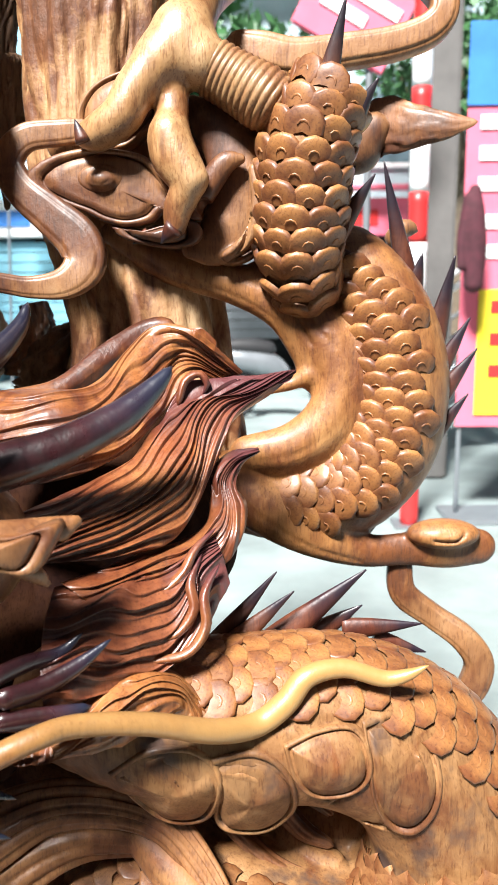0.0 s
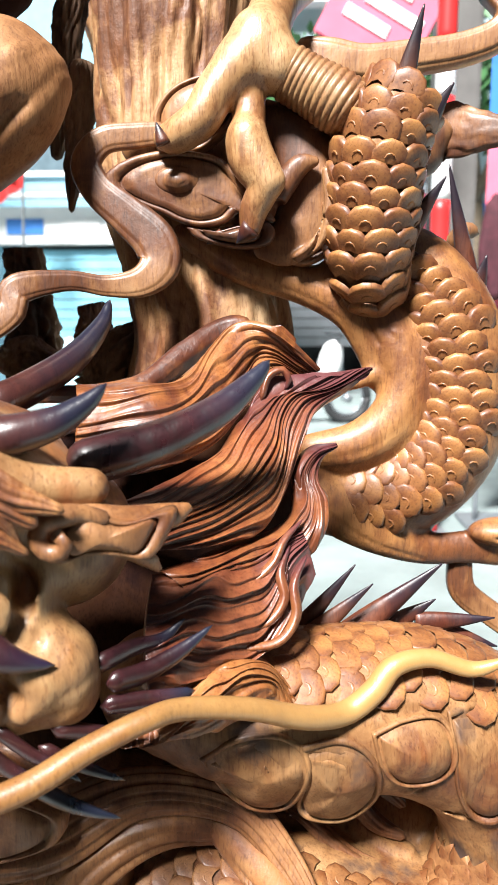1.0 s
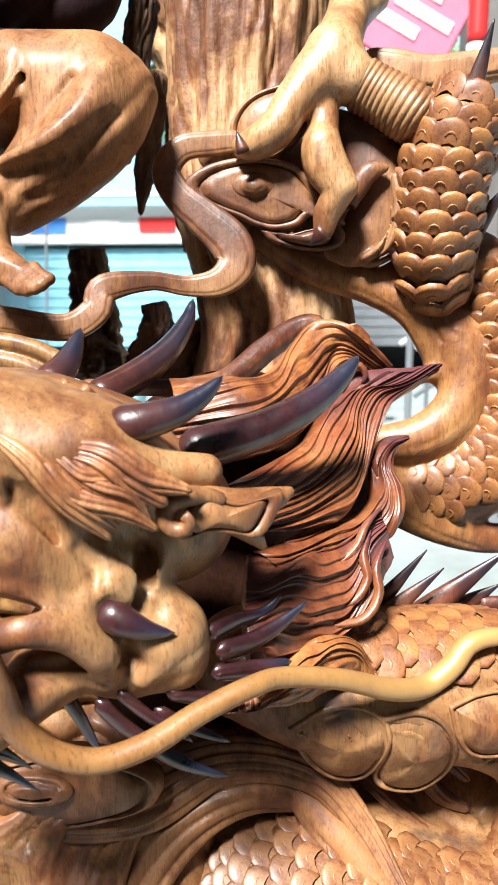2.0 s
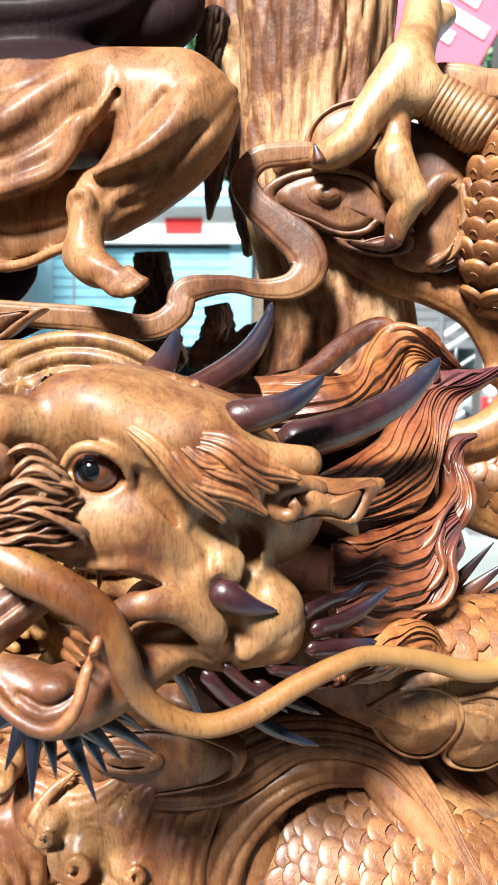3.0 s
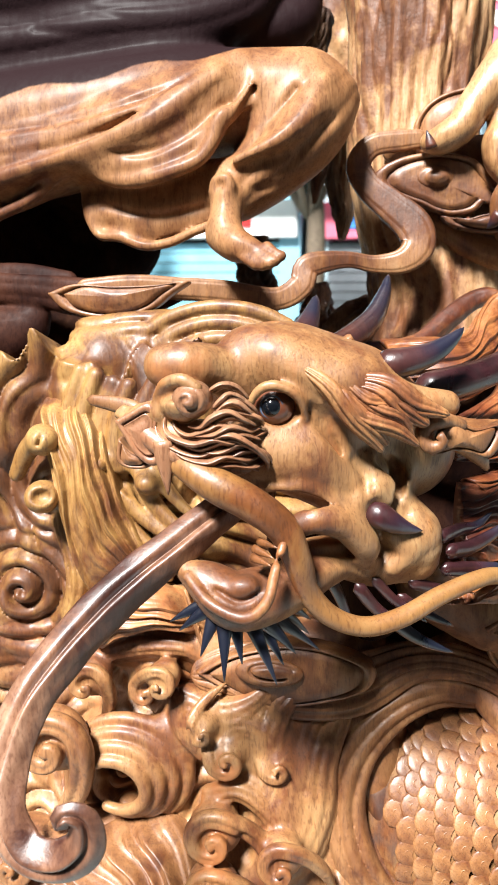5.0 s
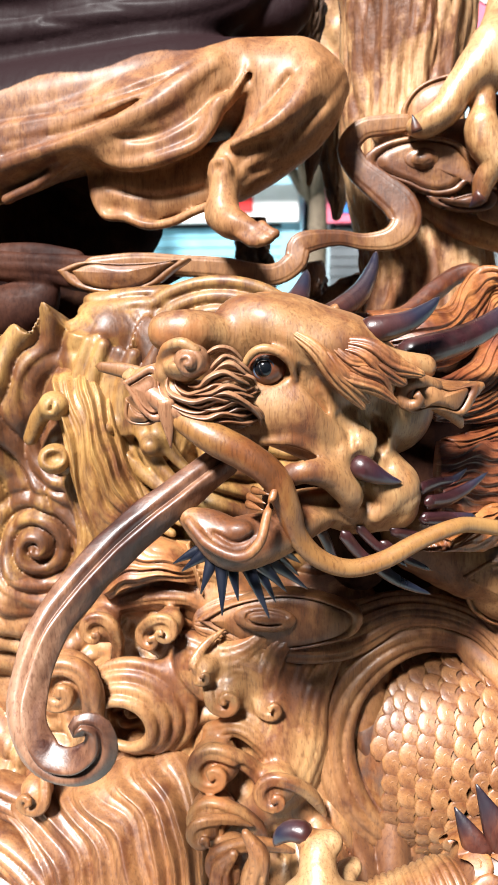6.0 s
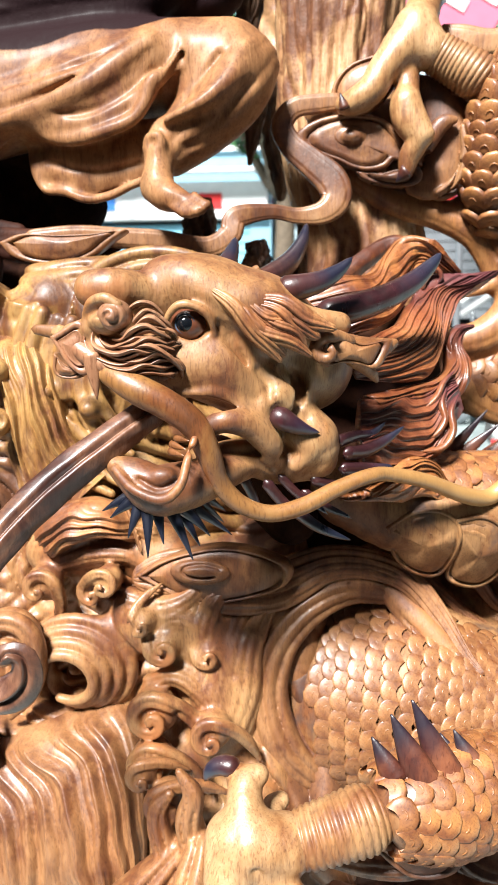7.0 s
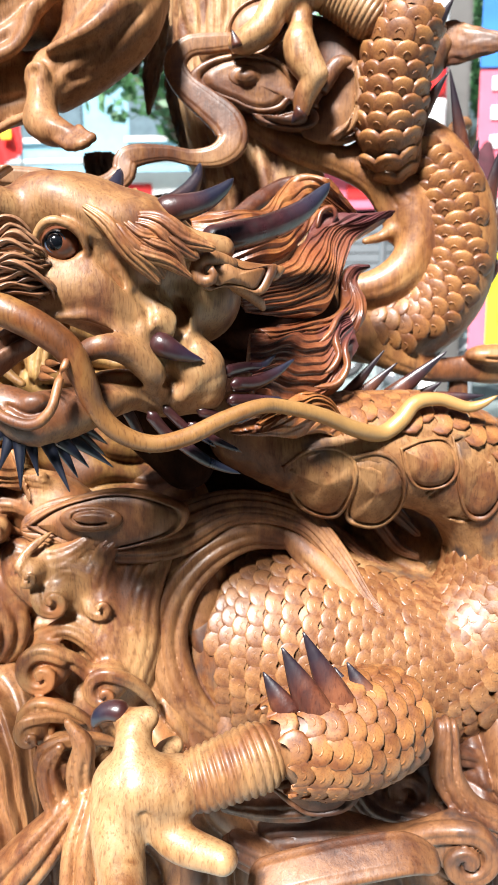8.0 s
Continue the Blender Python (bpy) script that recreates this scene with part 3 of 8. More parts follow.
plate("cloud_plate", [(-0.033, 0.990, 1.480), (-0.008, 0.990, 1.492), (0.023, 0.990, 1.477), (0.028, 0.990, 1.439), (0.025, 0.990, 1.396), (0.022, 0.990, 1.360), (0.014, 0.990, 1.326), (-0.020, 0.990, 1.308), (-0.048, 0.990, 1.316), (-0.067, 0.990, 1.338), (-0.051, 0.990, 1.361), (-0.035, 0.990, 1.397), (-0.039, 0.990, 1.439)], WOOD, "", 0.03, 0.008, 0.86)
eyelet = Clay((-0.26, 0.90, 1.36), (-0.12, 1.0, 1.47), 0.002)
eyelet.ball((-0.186, 0.968, 1.415), (0.044, 0.012, 0.031), 0.004)
eyelet.gouge([(-0.186 + 0.033 * math.cos(a), 0.958, 1.415 + 0.021 * math.sin(a), 0.0045) for a in np.linspace(0, 6.1, 22)], 0.003, 1.2)
eyelet.ball((-0.184, 0.962, 1.413), (0.020, 0.016, 0.013), 0.003)
eyelet.gouge([(-0.196, 0.948, 1.410, 0.0016), (-0.184, 0.946, 1.405, 0.0020), (-0.172, 0.948, 1.411, 0.0016)], 0.002, 1.2)
clay_part("cloud_boss", eyelet, WOOD, carving, "round boss on the cloud plate")

limb("cloud_band", [(-0.035, 1.100, 1.615, 0.0156), (0.013, 1.100, 1.600, 0.0266), (0.060, 1.100, 1.589, 0.0281), (0.122, 1.100, 1.598, 0.0234), (0.199, 1.100, 1.609, 0.0217), (0.249, 1.100, 1.628, 0.0216), (0.263, 1.100, 1.660, 0.0200), (0.231, 1.120, 1.707, 0.0202)], WOOD, carving, "curled cloud band behind the spines", flat=0.9, ring=72, shape=RIB)

limb("cloud_tail", [(0.218, 1.040, 0.919, 0.0165), (0.215, 1.040, 0.880, 0.0183), (0.222, 1.040, 0.836, 0.0201), (0.265, 1.040, 0.801, 0.0185), (0.310, 1.030, 0.770, 0.0201), (0.335, 1.030, 0.730, 0.0219), (0.322, 1.030, 0.684, 0.0220), (0.293, 1.030, 0.670, 0.0136)], WOOD, carving, "curled tail under the small cloud", flat=0.6, ring=72, shape=RIB)

leaf = limb("leaf", [(0.162, 1.160, 1.507, 0.0367), (0.192, 1.140, 1.510, 0.0377), (0.221, 1.120, 1.505, 0.0322), (0.273, 1.100, 1.502, 0.0189), (0.314, 1.090, 1.504, 0.0023)], WOOD_BROWN, carving, "broad dark carved leaf", flat=0.32, ring=48, step=0.004, shape=bark(31, 9, 0.13))
limb("branch", [(0.127, 1.140, 1.452, 0.0365), (0.160, 1.140, 1.491, 0.0378), (0.184, 1.130, 1.506, 0.0244), (0.197, 1.120, 1.508, 0.0145)], WOOD, carving, "", flat=0.8, ring=20)
limb("branch", [(0.201, 1.120, 1.338, 0.0166), (0.221, 1.120, 1.365, 0.0148), (0.242, 1.120, 1.361, 0.0066)], WOOD, carving, "", ring=14)

# ---- upper dragon leg with claw ----
arm_pts = [(0.113, 0.985, 1.514, 0.0395), (0.091, 0.975, 1.498, 0.0504), (0.073, 0.970, 1.451, 0.0535), (0.067, 0.975, 1.398, 0.0543), (0.064, 0.985, 1.344, 0.0540), (0.068, 1.000, 1.301, 0.0478), (0.090, 1.040, 1.257, 0.0391)]
arm = limb("dragon_leg", arm_pts, WOOD_SCALE, carving, "scaled upper leg with a ribbed shank", ring=40)
SCALE = scale_mesh("scale", PIECE_SCALE)
lay_scales("scale", arm_pts, SCALE, arm, 0.043, (0.0, 3.1), (0.05, 0.92), -1, sink=0.0, tilt=0.36)
limb("shank", [(-0.069, 0.970, 1.558, 0.0360), (-0.028, 0.970, 1.535, 0.0347), (0.014, 0.965, 1.510, 0.0381), (0.049, 0.965, 1.487, 0.0431)], WOOD_RIB, arm, "ribbed shank", ring=36, step=0.0012,
     shape=lambda th, s: 0.95 + 0.085 * np.abs(np.sin(s * math.pi * 16 + 0.25 * np.sin(2 * th))) ** 0.6)
foot = Clay((-0.24, 0.84, 1.29), (0.05, 1.16, 1.74), 0.0026)
foot.roll([(-0.052, 1.050, 1.691, 0.0264), (-0.067, 1.000, 1.619, 0.0296), (-0.082, 0.970, 1.577, 0.0345), (-0.102, 0.960, 1.549, 0.0343)], 0.015)
foot.roll([(-0.082, 0.970, 1.584, 0.0344), (-0.058, 0.965, 1.550, 0.0344)], 0.015)
foot.roll([(-0.102, 0.960, 1.555, 0.0315), (-0.135, 0.945, 1.514, 0.0259), (-0.153, 0.940, 1.484, 0.0245), (-0.182, 0.945, 1.466, 0.0220), (-0.197, 0.950, 1.464, 0.0166)], 0.01)
foot.roll([(-0.097, 0.970, 1.539, 0.0236), (-0.093, 0.955, 1.490, 0.0207), (-0.096, 0.940, 1.441, 0.0247), (-0.076, 0.935, 1.404, 0.0206), (-0.087, 0.940, 1.375, 0.0181), (-0.091, 0.940, 1.355, 0.0140)], 0.01)
foot.roll([(-0.095, 0.940, 1.460, 0.0246), (-0.065, 0.930, 1.408, 0.0177)], 0.01)
foot.roll([(-0.070, 1.000, 1.619, 0.0254), (-0.038, 1.060, 1.668, 0.0223), (-0.013, 1.100, 1.696, 0.0184)], 0.01)
clay_part("foot", foot, WOOD_PALE, arm, "pale four-toed dragon foot")
CLAWS = (((-0.200, 0.925, 1.459), (-0.206, 0.925, 1.477), 0.009), ((-0.096, 0.930, 1.346), (-0.109, 0.935, 1.333), 0.013), ((-0.135, 0.970, 1.344), (-0.150, 0.970, 1.336), 0.010))
for a, b, r in CLAWS:
    cone("claw", a, b, r, SPIKE, arm)

# ---- upper body coil ----
coil_pts = [(0.090, 1.060, 1.335, 0.0393), (0.138, 1.060, 1.311, 0.0520), (0.176, 1.055, 1.256, 0.0649), (0.198, 1.050, 1.194, 0.0716), (0.204, 1.050, 1.130, 0.0740), (0.185, 1.050, 1.056, 0.0774), (0.133, 1.050, 0.998, 0.0741), (0.059, 1.050, 0.981, 0.0662), (-0.015, 1.050, 0.989, 0.0580), (-0.073, 1.050, 1.006, 0.0496)]
mass = Clay((-0.24, 0.92, 0.82), (0.40, 1.20, 1.42), 0.0030)
mass.roll(coil_pts, 0.02)
mass.roll([(0.020, 1.020, 1.299, 0.0229), (0.066, 1.020, 1.254, 0.0322), (0.108, 1.015, 1.204, 0.0354), (0.123, 1.010, 1.150, 0.0356), (0.104, 1.005, 1.100, 0.0357), (0.058, 1.000, 1.066, 0.0327), (-0.005, 1.000, 1.054, 0.0266)], 0.025, 0.8)
mass.roll([(-0.185, 1.020, 1.353, 0.0167), (-0.110, 1.020, 1.312, 0.0244), (-0.019, 1.020, 1.285, 0.0276), (0.043, 1.020, 1.250, 0.0277), (0.077, 1.020, 1.196, 0.0248), (0.085, 1.020, 1.157, 0.0187)], 0.015, 0.8)
mass.roll([(0.077, 1.010, 1.162, 0.0124), (0.054, 1.010, 1.151, 0.0093), (0.027, 1.000, 1.144, 0.0062)], 0.01)
mass.roll([(-0.037, 1.000, 1.018, 0.0346), (0.018, 0.995, 0.975, 0.0347), (0.082, 1.000, 0.936, 0.0287), (0.156, 1.020, 0.909, 0.0244), (0.223, 1.030, 0.908, 0.0246), (0.281, 1.035, 0.912, 0.0345), (0.327, 1.040, 0.908, 0.0264)], 0.012, 0.6)
mass.ball((0.272, 1.020, 0.934), (0.052, 0.03, 0.021), 0.006)
mass.gouge([(0.227, 0.995, 0.939, 0.0024), (0.241, 0.988, 0.958, 0.0027), (0.271, 0.986, 0.963, 0.0027), (0.298, 0.990, 0.948, 0.0027), (0.287, 0.990, 0.930, 0.0027), (0.254, 0.990, 0.930, 0.0024)], 0.003)
mass.gouge([(0.248, 0.985, 0.947, 0.0019), (0.269, 0.983, 0.955, 0.0023), (0.282, 0.985, 0.944, 0.0019), (0.264, 0.985, 0.939, 0.0020)], 0.003)
mass.gouge([(0.193, 1.000, 0.932, 0.0024), (0.225, 1.000, 0.916, 0.0024), (0.273, 1.000, 0.901, 0.0024), (0.321, 1.005, 0.910, 0.0024)], 0.003)
for row in ([[(-0.170, 1.000, 1.358, 0.0022), (-0.102, 0.992, 1.321, 0.0026), (-0.017, 0.990, 1.295, 0.0030), (0.046, 0.990, 1.261, 0.0030), (0.081, 0.990, 1.206, 0.0023)], [(-0.174, 1.000, 1.344, 0.0022), (-0.107, 0.995, 1.299, 0.0026), (-0.025, 0.992, 1.271, 0.0030), (0.031, 0.992, 1.236, 0.0030), (0.057, 0.995, 1.183, 0.0023)], [(0.072, 0.990, 1.243, 0.0022), (0.116, 0.975, 1.195, 0.0030), (0.134, 0.968, 1.147, 0.0030), (0.116, 0.965, 1.099, 0.0030), (0.064, 0.965, 1.061, 0.0030), (0.004, 0.968, 1.048, 0.0023)], [(0.098, 0.985, 1.228, 0.0019), (0.119, 0.975, 1.221, 0.0022), (0.132, 0.972, 1.205, 0.0018)], [(0.086, 0.965, 1.114, 0.0019), (0.097, 0.962, 1.096, 0.0022), (0.079, 0.962, 1.073, 0.0022)]]
            + [[(-0.031, 0.970, 1.041, 0.0023), (0.026, 0.965, 0.999, 0.0031), (0.087, 0.965, 0.967, 0.0031), (0.151, 0.985, 0.941, 0.0023), (0.193, 1.000, 0.930, 0.0024)], [(-0.027, 0.965, 1.003, 0.0023), (0.018, 0.965, 0.967, 0.0031), (0.081, 0.975, 0.926, 0.0031), (0.154, 1.000, 0.896, 0.0024)]]):
    mass.gouge(row, 0.004)
coil = clay_part("dragon_body", mass, WOOD_SCALE, carving, "scaled upper coil of the dragon joined to cloud bands")
lay_scales("scale", coil_pts, SCALE, coil, 0.044, (-1.0, 2.05), (0.05, 0.82), -1, sink=0.0, tilt=0.36)
for a, b, r in (
    ((0.092, 0.940, 1.506), (0.114, 0.920, 1.603), 0.013), ((0.105, 0.960, 1.465), (0.118, 0.960, 1.526), 0.012), ((0.109, 0.960, 1.447), (0.154, 0.930, 1.519), 0.016),
    ((0.115, 0.990, 1.386), (0.133, 0.970, 1.428), 0.011), ((0.121, 0.990, 1.361), (0.158, 0.970, 1.418), 0.012), ((0.216, 1.080, 1.311), (0.183, 1.070, 1.451), 0.013),
    ((0.229, 1.060, 1.287), (0.236, 1.050, 1.326), 0.010), ((0.255, 1.050, 1.201), (0.276, 1.030, 1.321), 0.015), ((0.262, 1.050, 1.161), (0.302, 1.040, 1.238), 0.013),
    ((0.268, 1.050, 1.129), (0.314, 1.040, 1.196), 0.013), ((0.263, 1.050, 1.076), (0.304, 1.040, 1.132), 0.012), ((0.227, 1.060, 1.016), (0.248, 1.050, 1.045), 0.010),
    ((0.203, 1.060, 0.982), (0.238, 1.050, 1.013), 0.010), ((0.173, 1.060, 0.939), (0.209, 1.060, 0.978), 0.010)):
    cone("spine", a, b, 1.35 * r, SPIKE, coil, flat=0.5)

# ---- lower body loop ----
loop_pts = [(-0.181, 0.700, 0.855, 0.0637), (-0.096, 0.710, 0.827, 0.0773), (0.001, 0.730, 0.817, 0.0856), (0.101, 0.750, 0.803, 0.0906), (0.189, 0.770, 0.747, 0.0947), (0.239, 0.780, 0.648, 0.1006), (0.227, 0.770, 0.543, 0.1148), (0.153, 0.760, 0.466, 0.1325), (0.040, 0.755, 0.454, 0.1562), (-0.092, 0.765, 0.474, 0.1764), (-0.188, 0.785, 0.475, 0.1600), (-0.258, 0.820, 0.490, 0.1293)]
body = Clay((-0.36, 0.60, 0.36), (0.40, 1.00, 1.00), 0.0032)
body.roll(loop_pts, 0.02)
lq = path(loop_pts, 0.004)
lc, lt, ln, lb = frames_of(lq, (0, -1, 0))


def on_loop(s, th, out):
    g = int(min(max(s, 0), 1) * (len(lq) - 1))
    return lc[g] + (lq[g, 3] + out) * (math.cos(th) * lb[g] + math.sin(th) * ln[g])


for rim in ([(-0.085, 0.660, 0.825, 0.0022), (-0.065, 0.655, 0.810, 0.0034), (-0.050, 0.655, 0.782, 0.0034), (-0.046, 0.660, 0.759, 0.0029), (-0.054, 0.670, 0.737, 0.0023)], [(-0.020, 0.660, 0.815, 0.0022), (0.014, 0.655, 0.807, 0.0034), (0.037, 0.655, 0.788, 0.0034), (0.048, 0.660, 0.763, 0.0028), (0.044, 0.670, 0.743, 0.0023)], [(0.058, 0.660, 0.846, 0.0022), (0.089, 0.655, 0.839, 0.0033), (0.109, 0.655, 0.817, 0.0033), (0.114, 0.655, 0.796, 0.0033), (0.104, 0.660, 0.773, 0.0028), (0.088, 0.670, 0.756, 0.0023)],
            [(0.145, 0.680, 0.845, 0.0023), (0.169, 0.670, 0.830, 0.0034), (0.185, 0.670, 0.796, 0.0034), (0.188, 0.670, 0.764, 0.0034), (0.172, 0.670, 0.735, 0.0035), (0.148, 0.680, 0.715, 0.0029), (0.129, 0.690, 0.716, 0.0024)]):
    rim = path(rim, 0.008)
    body.roll(body.face([(x - 0.009, y, z + 0.001, 1.3 * r) for x, y, z, r in rim], 0.003), 0.008)
    body.gouge(body.face([(x, y, z, 1.25 * r) for x, y, z, r in rim], 0.001), 0.003, 1.0)
    body.gouge(body.face([(x - 0.012, y, z + 0.002, 0.0026) for x, y, z, r in rim[1:-1]], 0.0), 0.002, 1.0)
body.gouge([(*on_loop(u, 2.05, 0.002), 0.005) for u in np.linspace(0.02, 0.44, 36)], 0.006)
body.roll([(-0.188, 0.900, 0.704, 0.0714), (-0.065, 0.900, 0.672, 0.0921), (0.058, 0.900, 0.617, 0.0926), (0.138, 0.880, 0.560, 0.0715)], 0.02)
body.roll([(-0.070, 0.830, 0.687, 0.0155), (-0.024, 0.800, 0.622, 0.0210), (0.021, 0.775, 0.581, 0.0207), (0.077, 0.770, 0.573, 0.0131)], 0.01, 1.0, (3, 0.2))
body.roll([(-0.031, 0.840, 0.699, 0.0175), (0.021, 0.815, 0.641, 0.0231), (0.065, 0.790, 0.605, 0.0209), (0.101, 0.780, 0.599, 0.0132)], 0.01, 1.0, (3, 0.2))
loop = clay_part("dragon_body", body, BELLY, carving, "thick lower loop of the dragon with belly plates")
lay_scales("scale", loop_pts, SCALE, loop, 0.038, (2.3, 3.7), (0.04, 0.44), 1, sink=-0.03, tilt=0.18, proud=0.65)
# belly plates that overlap along the underside of the upper limb of the loop
plate("belly_plate", [(0.115, 0.671, 0.850), (0.152, 0.688, 0.851), (0.184, 0.692, 0.829), (0.200, 0.679, 0.786), (0.195, 0.673, 0.746), (0.174, 0.677, 0.716), (0.148, 0.680, 0.720), (0.127, 0.665, 0.764), (0.120, 0.660, 0.817)], BELLY, "", 0.02, 0.008, 0.86, parent=loop)
plate("belly_plate", [(0.036, 0.649, 0.836), (0.070, 0.660, 0.847), (0.106, 0.668, 0.847), (0.123, 0.663, 0.827), (0.126, 0.660, 0.795), (0.107, 0.663, 0.772), (0.070, 0.660, 0.770), (0.047, 0.650, 0.796)], BELLY, "", 0.02, 0.014, 0.86, parent=loop)
plate("belly_plate", [(-0.034, 0.637, 0.828), (0.003, 0.643, 0.834), (0.032, 0.646, 0.821), (0.051, 0.654, 0.784), (0.049, 0.693, 0.728), (0.019, 0.703, 0.697), (-0.021, 0.695, 0.703), (-0.036, 0.692, 0.722), (-0.028, 0.644, 0.790)], BELLY, "", 0.02, 0.014, 0.86, parent=loop)
plate("belly_plate", [(-0.134, 0.636, 0.813), (-0.099, 0.631, 0.839), (-0.056, 0.636, 0.842), (-0.029, 0.638, 0.824), (-0.022, 0.645, 0.789), (-0.042, 0.691, 0.721), (-0.082, 0.684, 0.722), (-0.116, 0.680, 0.749)], BELLY, "", 0.02, 0.014, 0.86, parent=loop)
SCALE_FINE = scale_mesh("scale", WOOD_FINE)
lay_scales("scale", loop_pts, SCALE_FINE, loop, 0.046, (0.3, 2.4), (0.42, 0.64), 1, sink=-0.16, tilt=0.24, proud=0.7)
lay_scales("scale", loop_pts, SCALE_FINE, loop, 0.034, (0.3, 2.4), (0.64, 0.94), 1, sink=-0.12, tilt=0.24, proud=0.7, limit=220)
for a, b, r in (
    ((-0.029, 0.780, 0.889), (0.032, 0.780, 0.965), 0.011), ((-0.006, 0.770, 0.894), (0.051, 0.770, 0.946), 0.011), ((0.052, 0.800, 0.891), (0.134, 0.800, 0.960), 0.015),
    ((0.096, 0.820, 0.885), (0.133, 0.820, 0.909), 0.010), ((0.139, 0.820, 0.881), (0.204, 0.820, 0.886), 0.011), ((0.168, 0.830, 0.857), (0.212, 0.830, 0.845), 0.010)):
    cone("spine", a, b, 1.3 * r, SPIKE, loop, flat=0.55)


# ---- grooved sashes round the lower loop ----
drape = Clay((-0.56, 0.54, 0.36), (0.10, 0.86, 0.86), 0.0028)
drape.roll([(-0.113, 0.715, 0.676, 0.0177), (-0.183, 0.700, 0.691, 0.0297), (-0.244, 0.685, 0.669, 0.0364), (-0.291, 0.665, 0.622, 0.0396), (-0.312, 0.650, 0.565, 0.0412), (-0.309, 0.640, 0.509, 0.0413), (-0.284, 0.630, 0.449, 0.0379), (-0.238, 0.635, 0.398, 0.0296), (-0.186, 0.650, 0.357, 0.0142)], 0.006, 0.6, (4, 0.22))
clay_part("sash", drape, WOOD, carving, "grooved sash that wraps the lower coil")

limb("sash", [(-0.518, 0.640, 0.719, 0.0133), (-0.473, 0.645, 0.724, 0.0367), (-0.415, 0.645, 0.722, 0.0466), (-0.358, 0.650, 0.709, 0.0452), (-0.292, 0.665, 0.709, 0.0407), (-0.217, 0.690, 0.734, 0.0290), (-0.148, 0.700, 0.731, 0.0240), (-0.090, 0.705, 0.704, 0.0210), (-0.045, 0.690, 0.655, 0.0180), (-0.008, 0.660, 0.605, 0.0120), (0.020, 0.640, 0.583, 0.0030)], WOOD, carving, "grooved sash lying over the lower coil", flat=0.32, ring=96, step=0.005,
     out=(0, -1, 0.35), shape=lines([(-0.82, 0.04, 0.16), (-0.45, 0.06, 0.3), (0.0, 0.04, 0.16), (0.4, 0.06, 0.3), (0.8, 0.04, 0.16)], 2.6))
strip = Clay((-0.20, 0.60, 0.54), (0.06, 0.80, 0.74), 0.0028)
strip.roll([(-0.140, 0.712, 0.700, 0.0100), (-0.105, 0.706, 0.668, 0.0200), (-0.066, 0.690, 0.632, 0.0250), (-0.030, 0.668, 0.600, 0.0200), (0.000, 0.648, 0.580, 0.0060)], 0.010, 0.7)
strip.gouge([(-0.128, 0.692, 0.676, 0.0020), (-0.094, 0.684, 0.645, 0.0026), (-0.058, 0.668, 0.612, 0.0026), (-0.026, 0.648, 0.585, 0.0020)], 0.003, 1.2)
clay_part("belly_strip", strip, HEAD_WOOD, carving, "smooth pale belly strip beside the sash")
for pts in ([(-0.120, 0.800, 0.770, 0.008), (-0.040, 0.790, 0.742, 0.013), (0.020, 0.785, 0.690, 0.014), (0.060, 0.785, 0.640, 0.012), (0.100, 0.780, 0.620, 0.005)], [(-0.060, 0.800, 0.775, 0.007), (0.020, 0.795, 0.735, 0.012), (0.065, 0.790, 0.690, 0.013), (0.100, 0.790, 0.655, 0.006)], [(-0.070, 0.770, 0.700, 0.006), (-0.020, 0.765, 0.655, 0.010), (0.030, 0.755, 0.615, 0.010), (0.085, 0.755, 0.596, 0.004)]):
    limb("cloud_band", pts, WOOD_BROWN, carving, "", flat=1.0, ring=48, shape=combed(3, 0.25))
plate("cloud_plate", [(-0.509, 0.628, 0.729), (-0.475, 0.628, 0.751), (-0.433, 0.628, 0.767), (-0.375, 0.628, 0.778), (-0.318, 0.628, 0.771), (-0.270, 0.628, 0.750), (-0.279, 0.628, 0.720), (-0.329, 0.628, 0.699), (-0.388, 0.628, 0.688), (-0.445, 0.628, 0.696), (-0.482, 0.628, 0.714)], WOOD, "leaf shaped cloud end of the sash", 0.03, 0.006, 0.88)
boss = Clay((-0.50, 0.56, 0.66), (-0.34, 0.70, 0.80), 0.0025)
boss.ball((-0.407, 0.620, 0.741), (0.046, 0.014, 0.020), 0.006)
boss.gouge([(*(np.array((-0.403, 0.606, 0.745)) + np.array((0.030 * math.cos(a), 0.002, 0.010 * math.sin(a)))), 0.0022) for a in np.linspace(0.4, 5.4, 14)], 0.003)
clay_part("cloud_boss", boss, WOOD, carving)

# ---- lower leg with claw ----
leg_pts = [(0.029, 0.520, 0.494, 0.0549), (-0.031, 0.480, 0.502, 0.0696), (-0.086, 0.450, 0.504, 0.0707), (-0.131, 0.430, 0.505, 0.0580), (-0.156, 0.420, 0.499, 0.0475)]
leg = limb("dragon_leg", leg_pts, WOOD, carving, "lower dragon leg with ribbed shank and scaled knee", ring=40)
lay_scales("scale", leg_pts, SCALE, leg, 0.036, (-0.6, 2.9), (0.1, 0.95), -1, sink=0.0)
limb("shank", [(-0.134, 0.425, 0.508, 0.0475), (-0.181, 0.410, 0.497, 0.0414), (-0.231, 0.400, 0.482, 0.0384), (-0.269, 0.395, 0.472, 0.0398)], WOOD_RIB, leg, "ribbed shank", ring=36, step=0.0012,
     shape=lambda th, s: 0.95 + 0.085 * np.abs(np.sin(s * math.pi * 15 + 0.25 * np.sin(2 * th))) ** 0.6)
paw = Clay((-0.47, 0.28, 0.28), (-0.16, 0.56, 0.64), 0.0026)
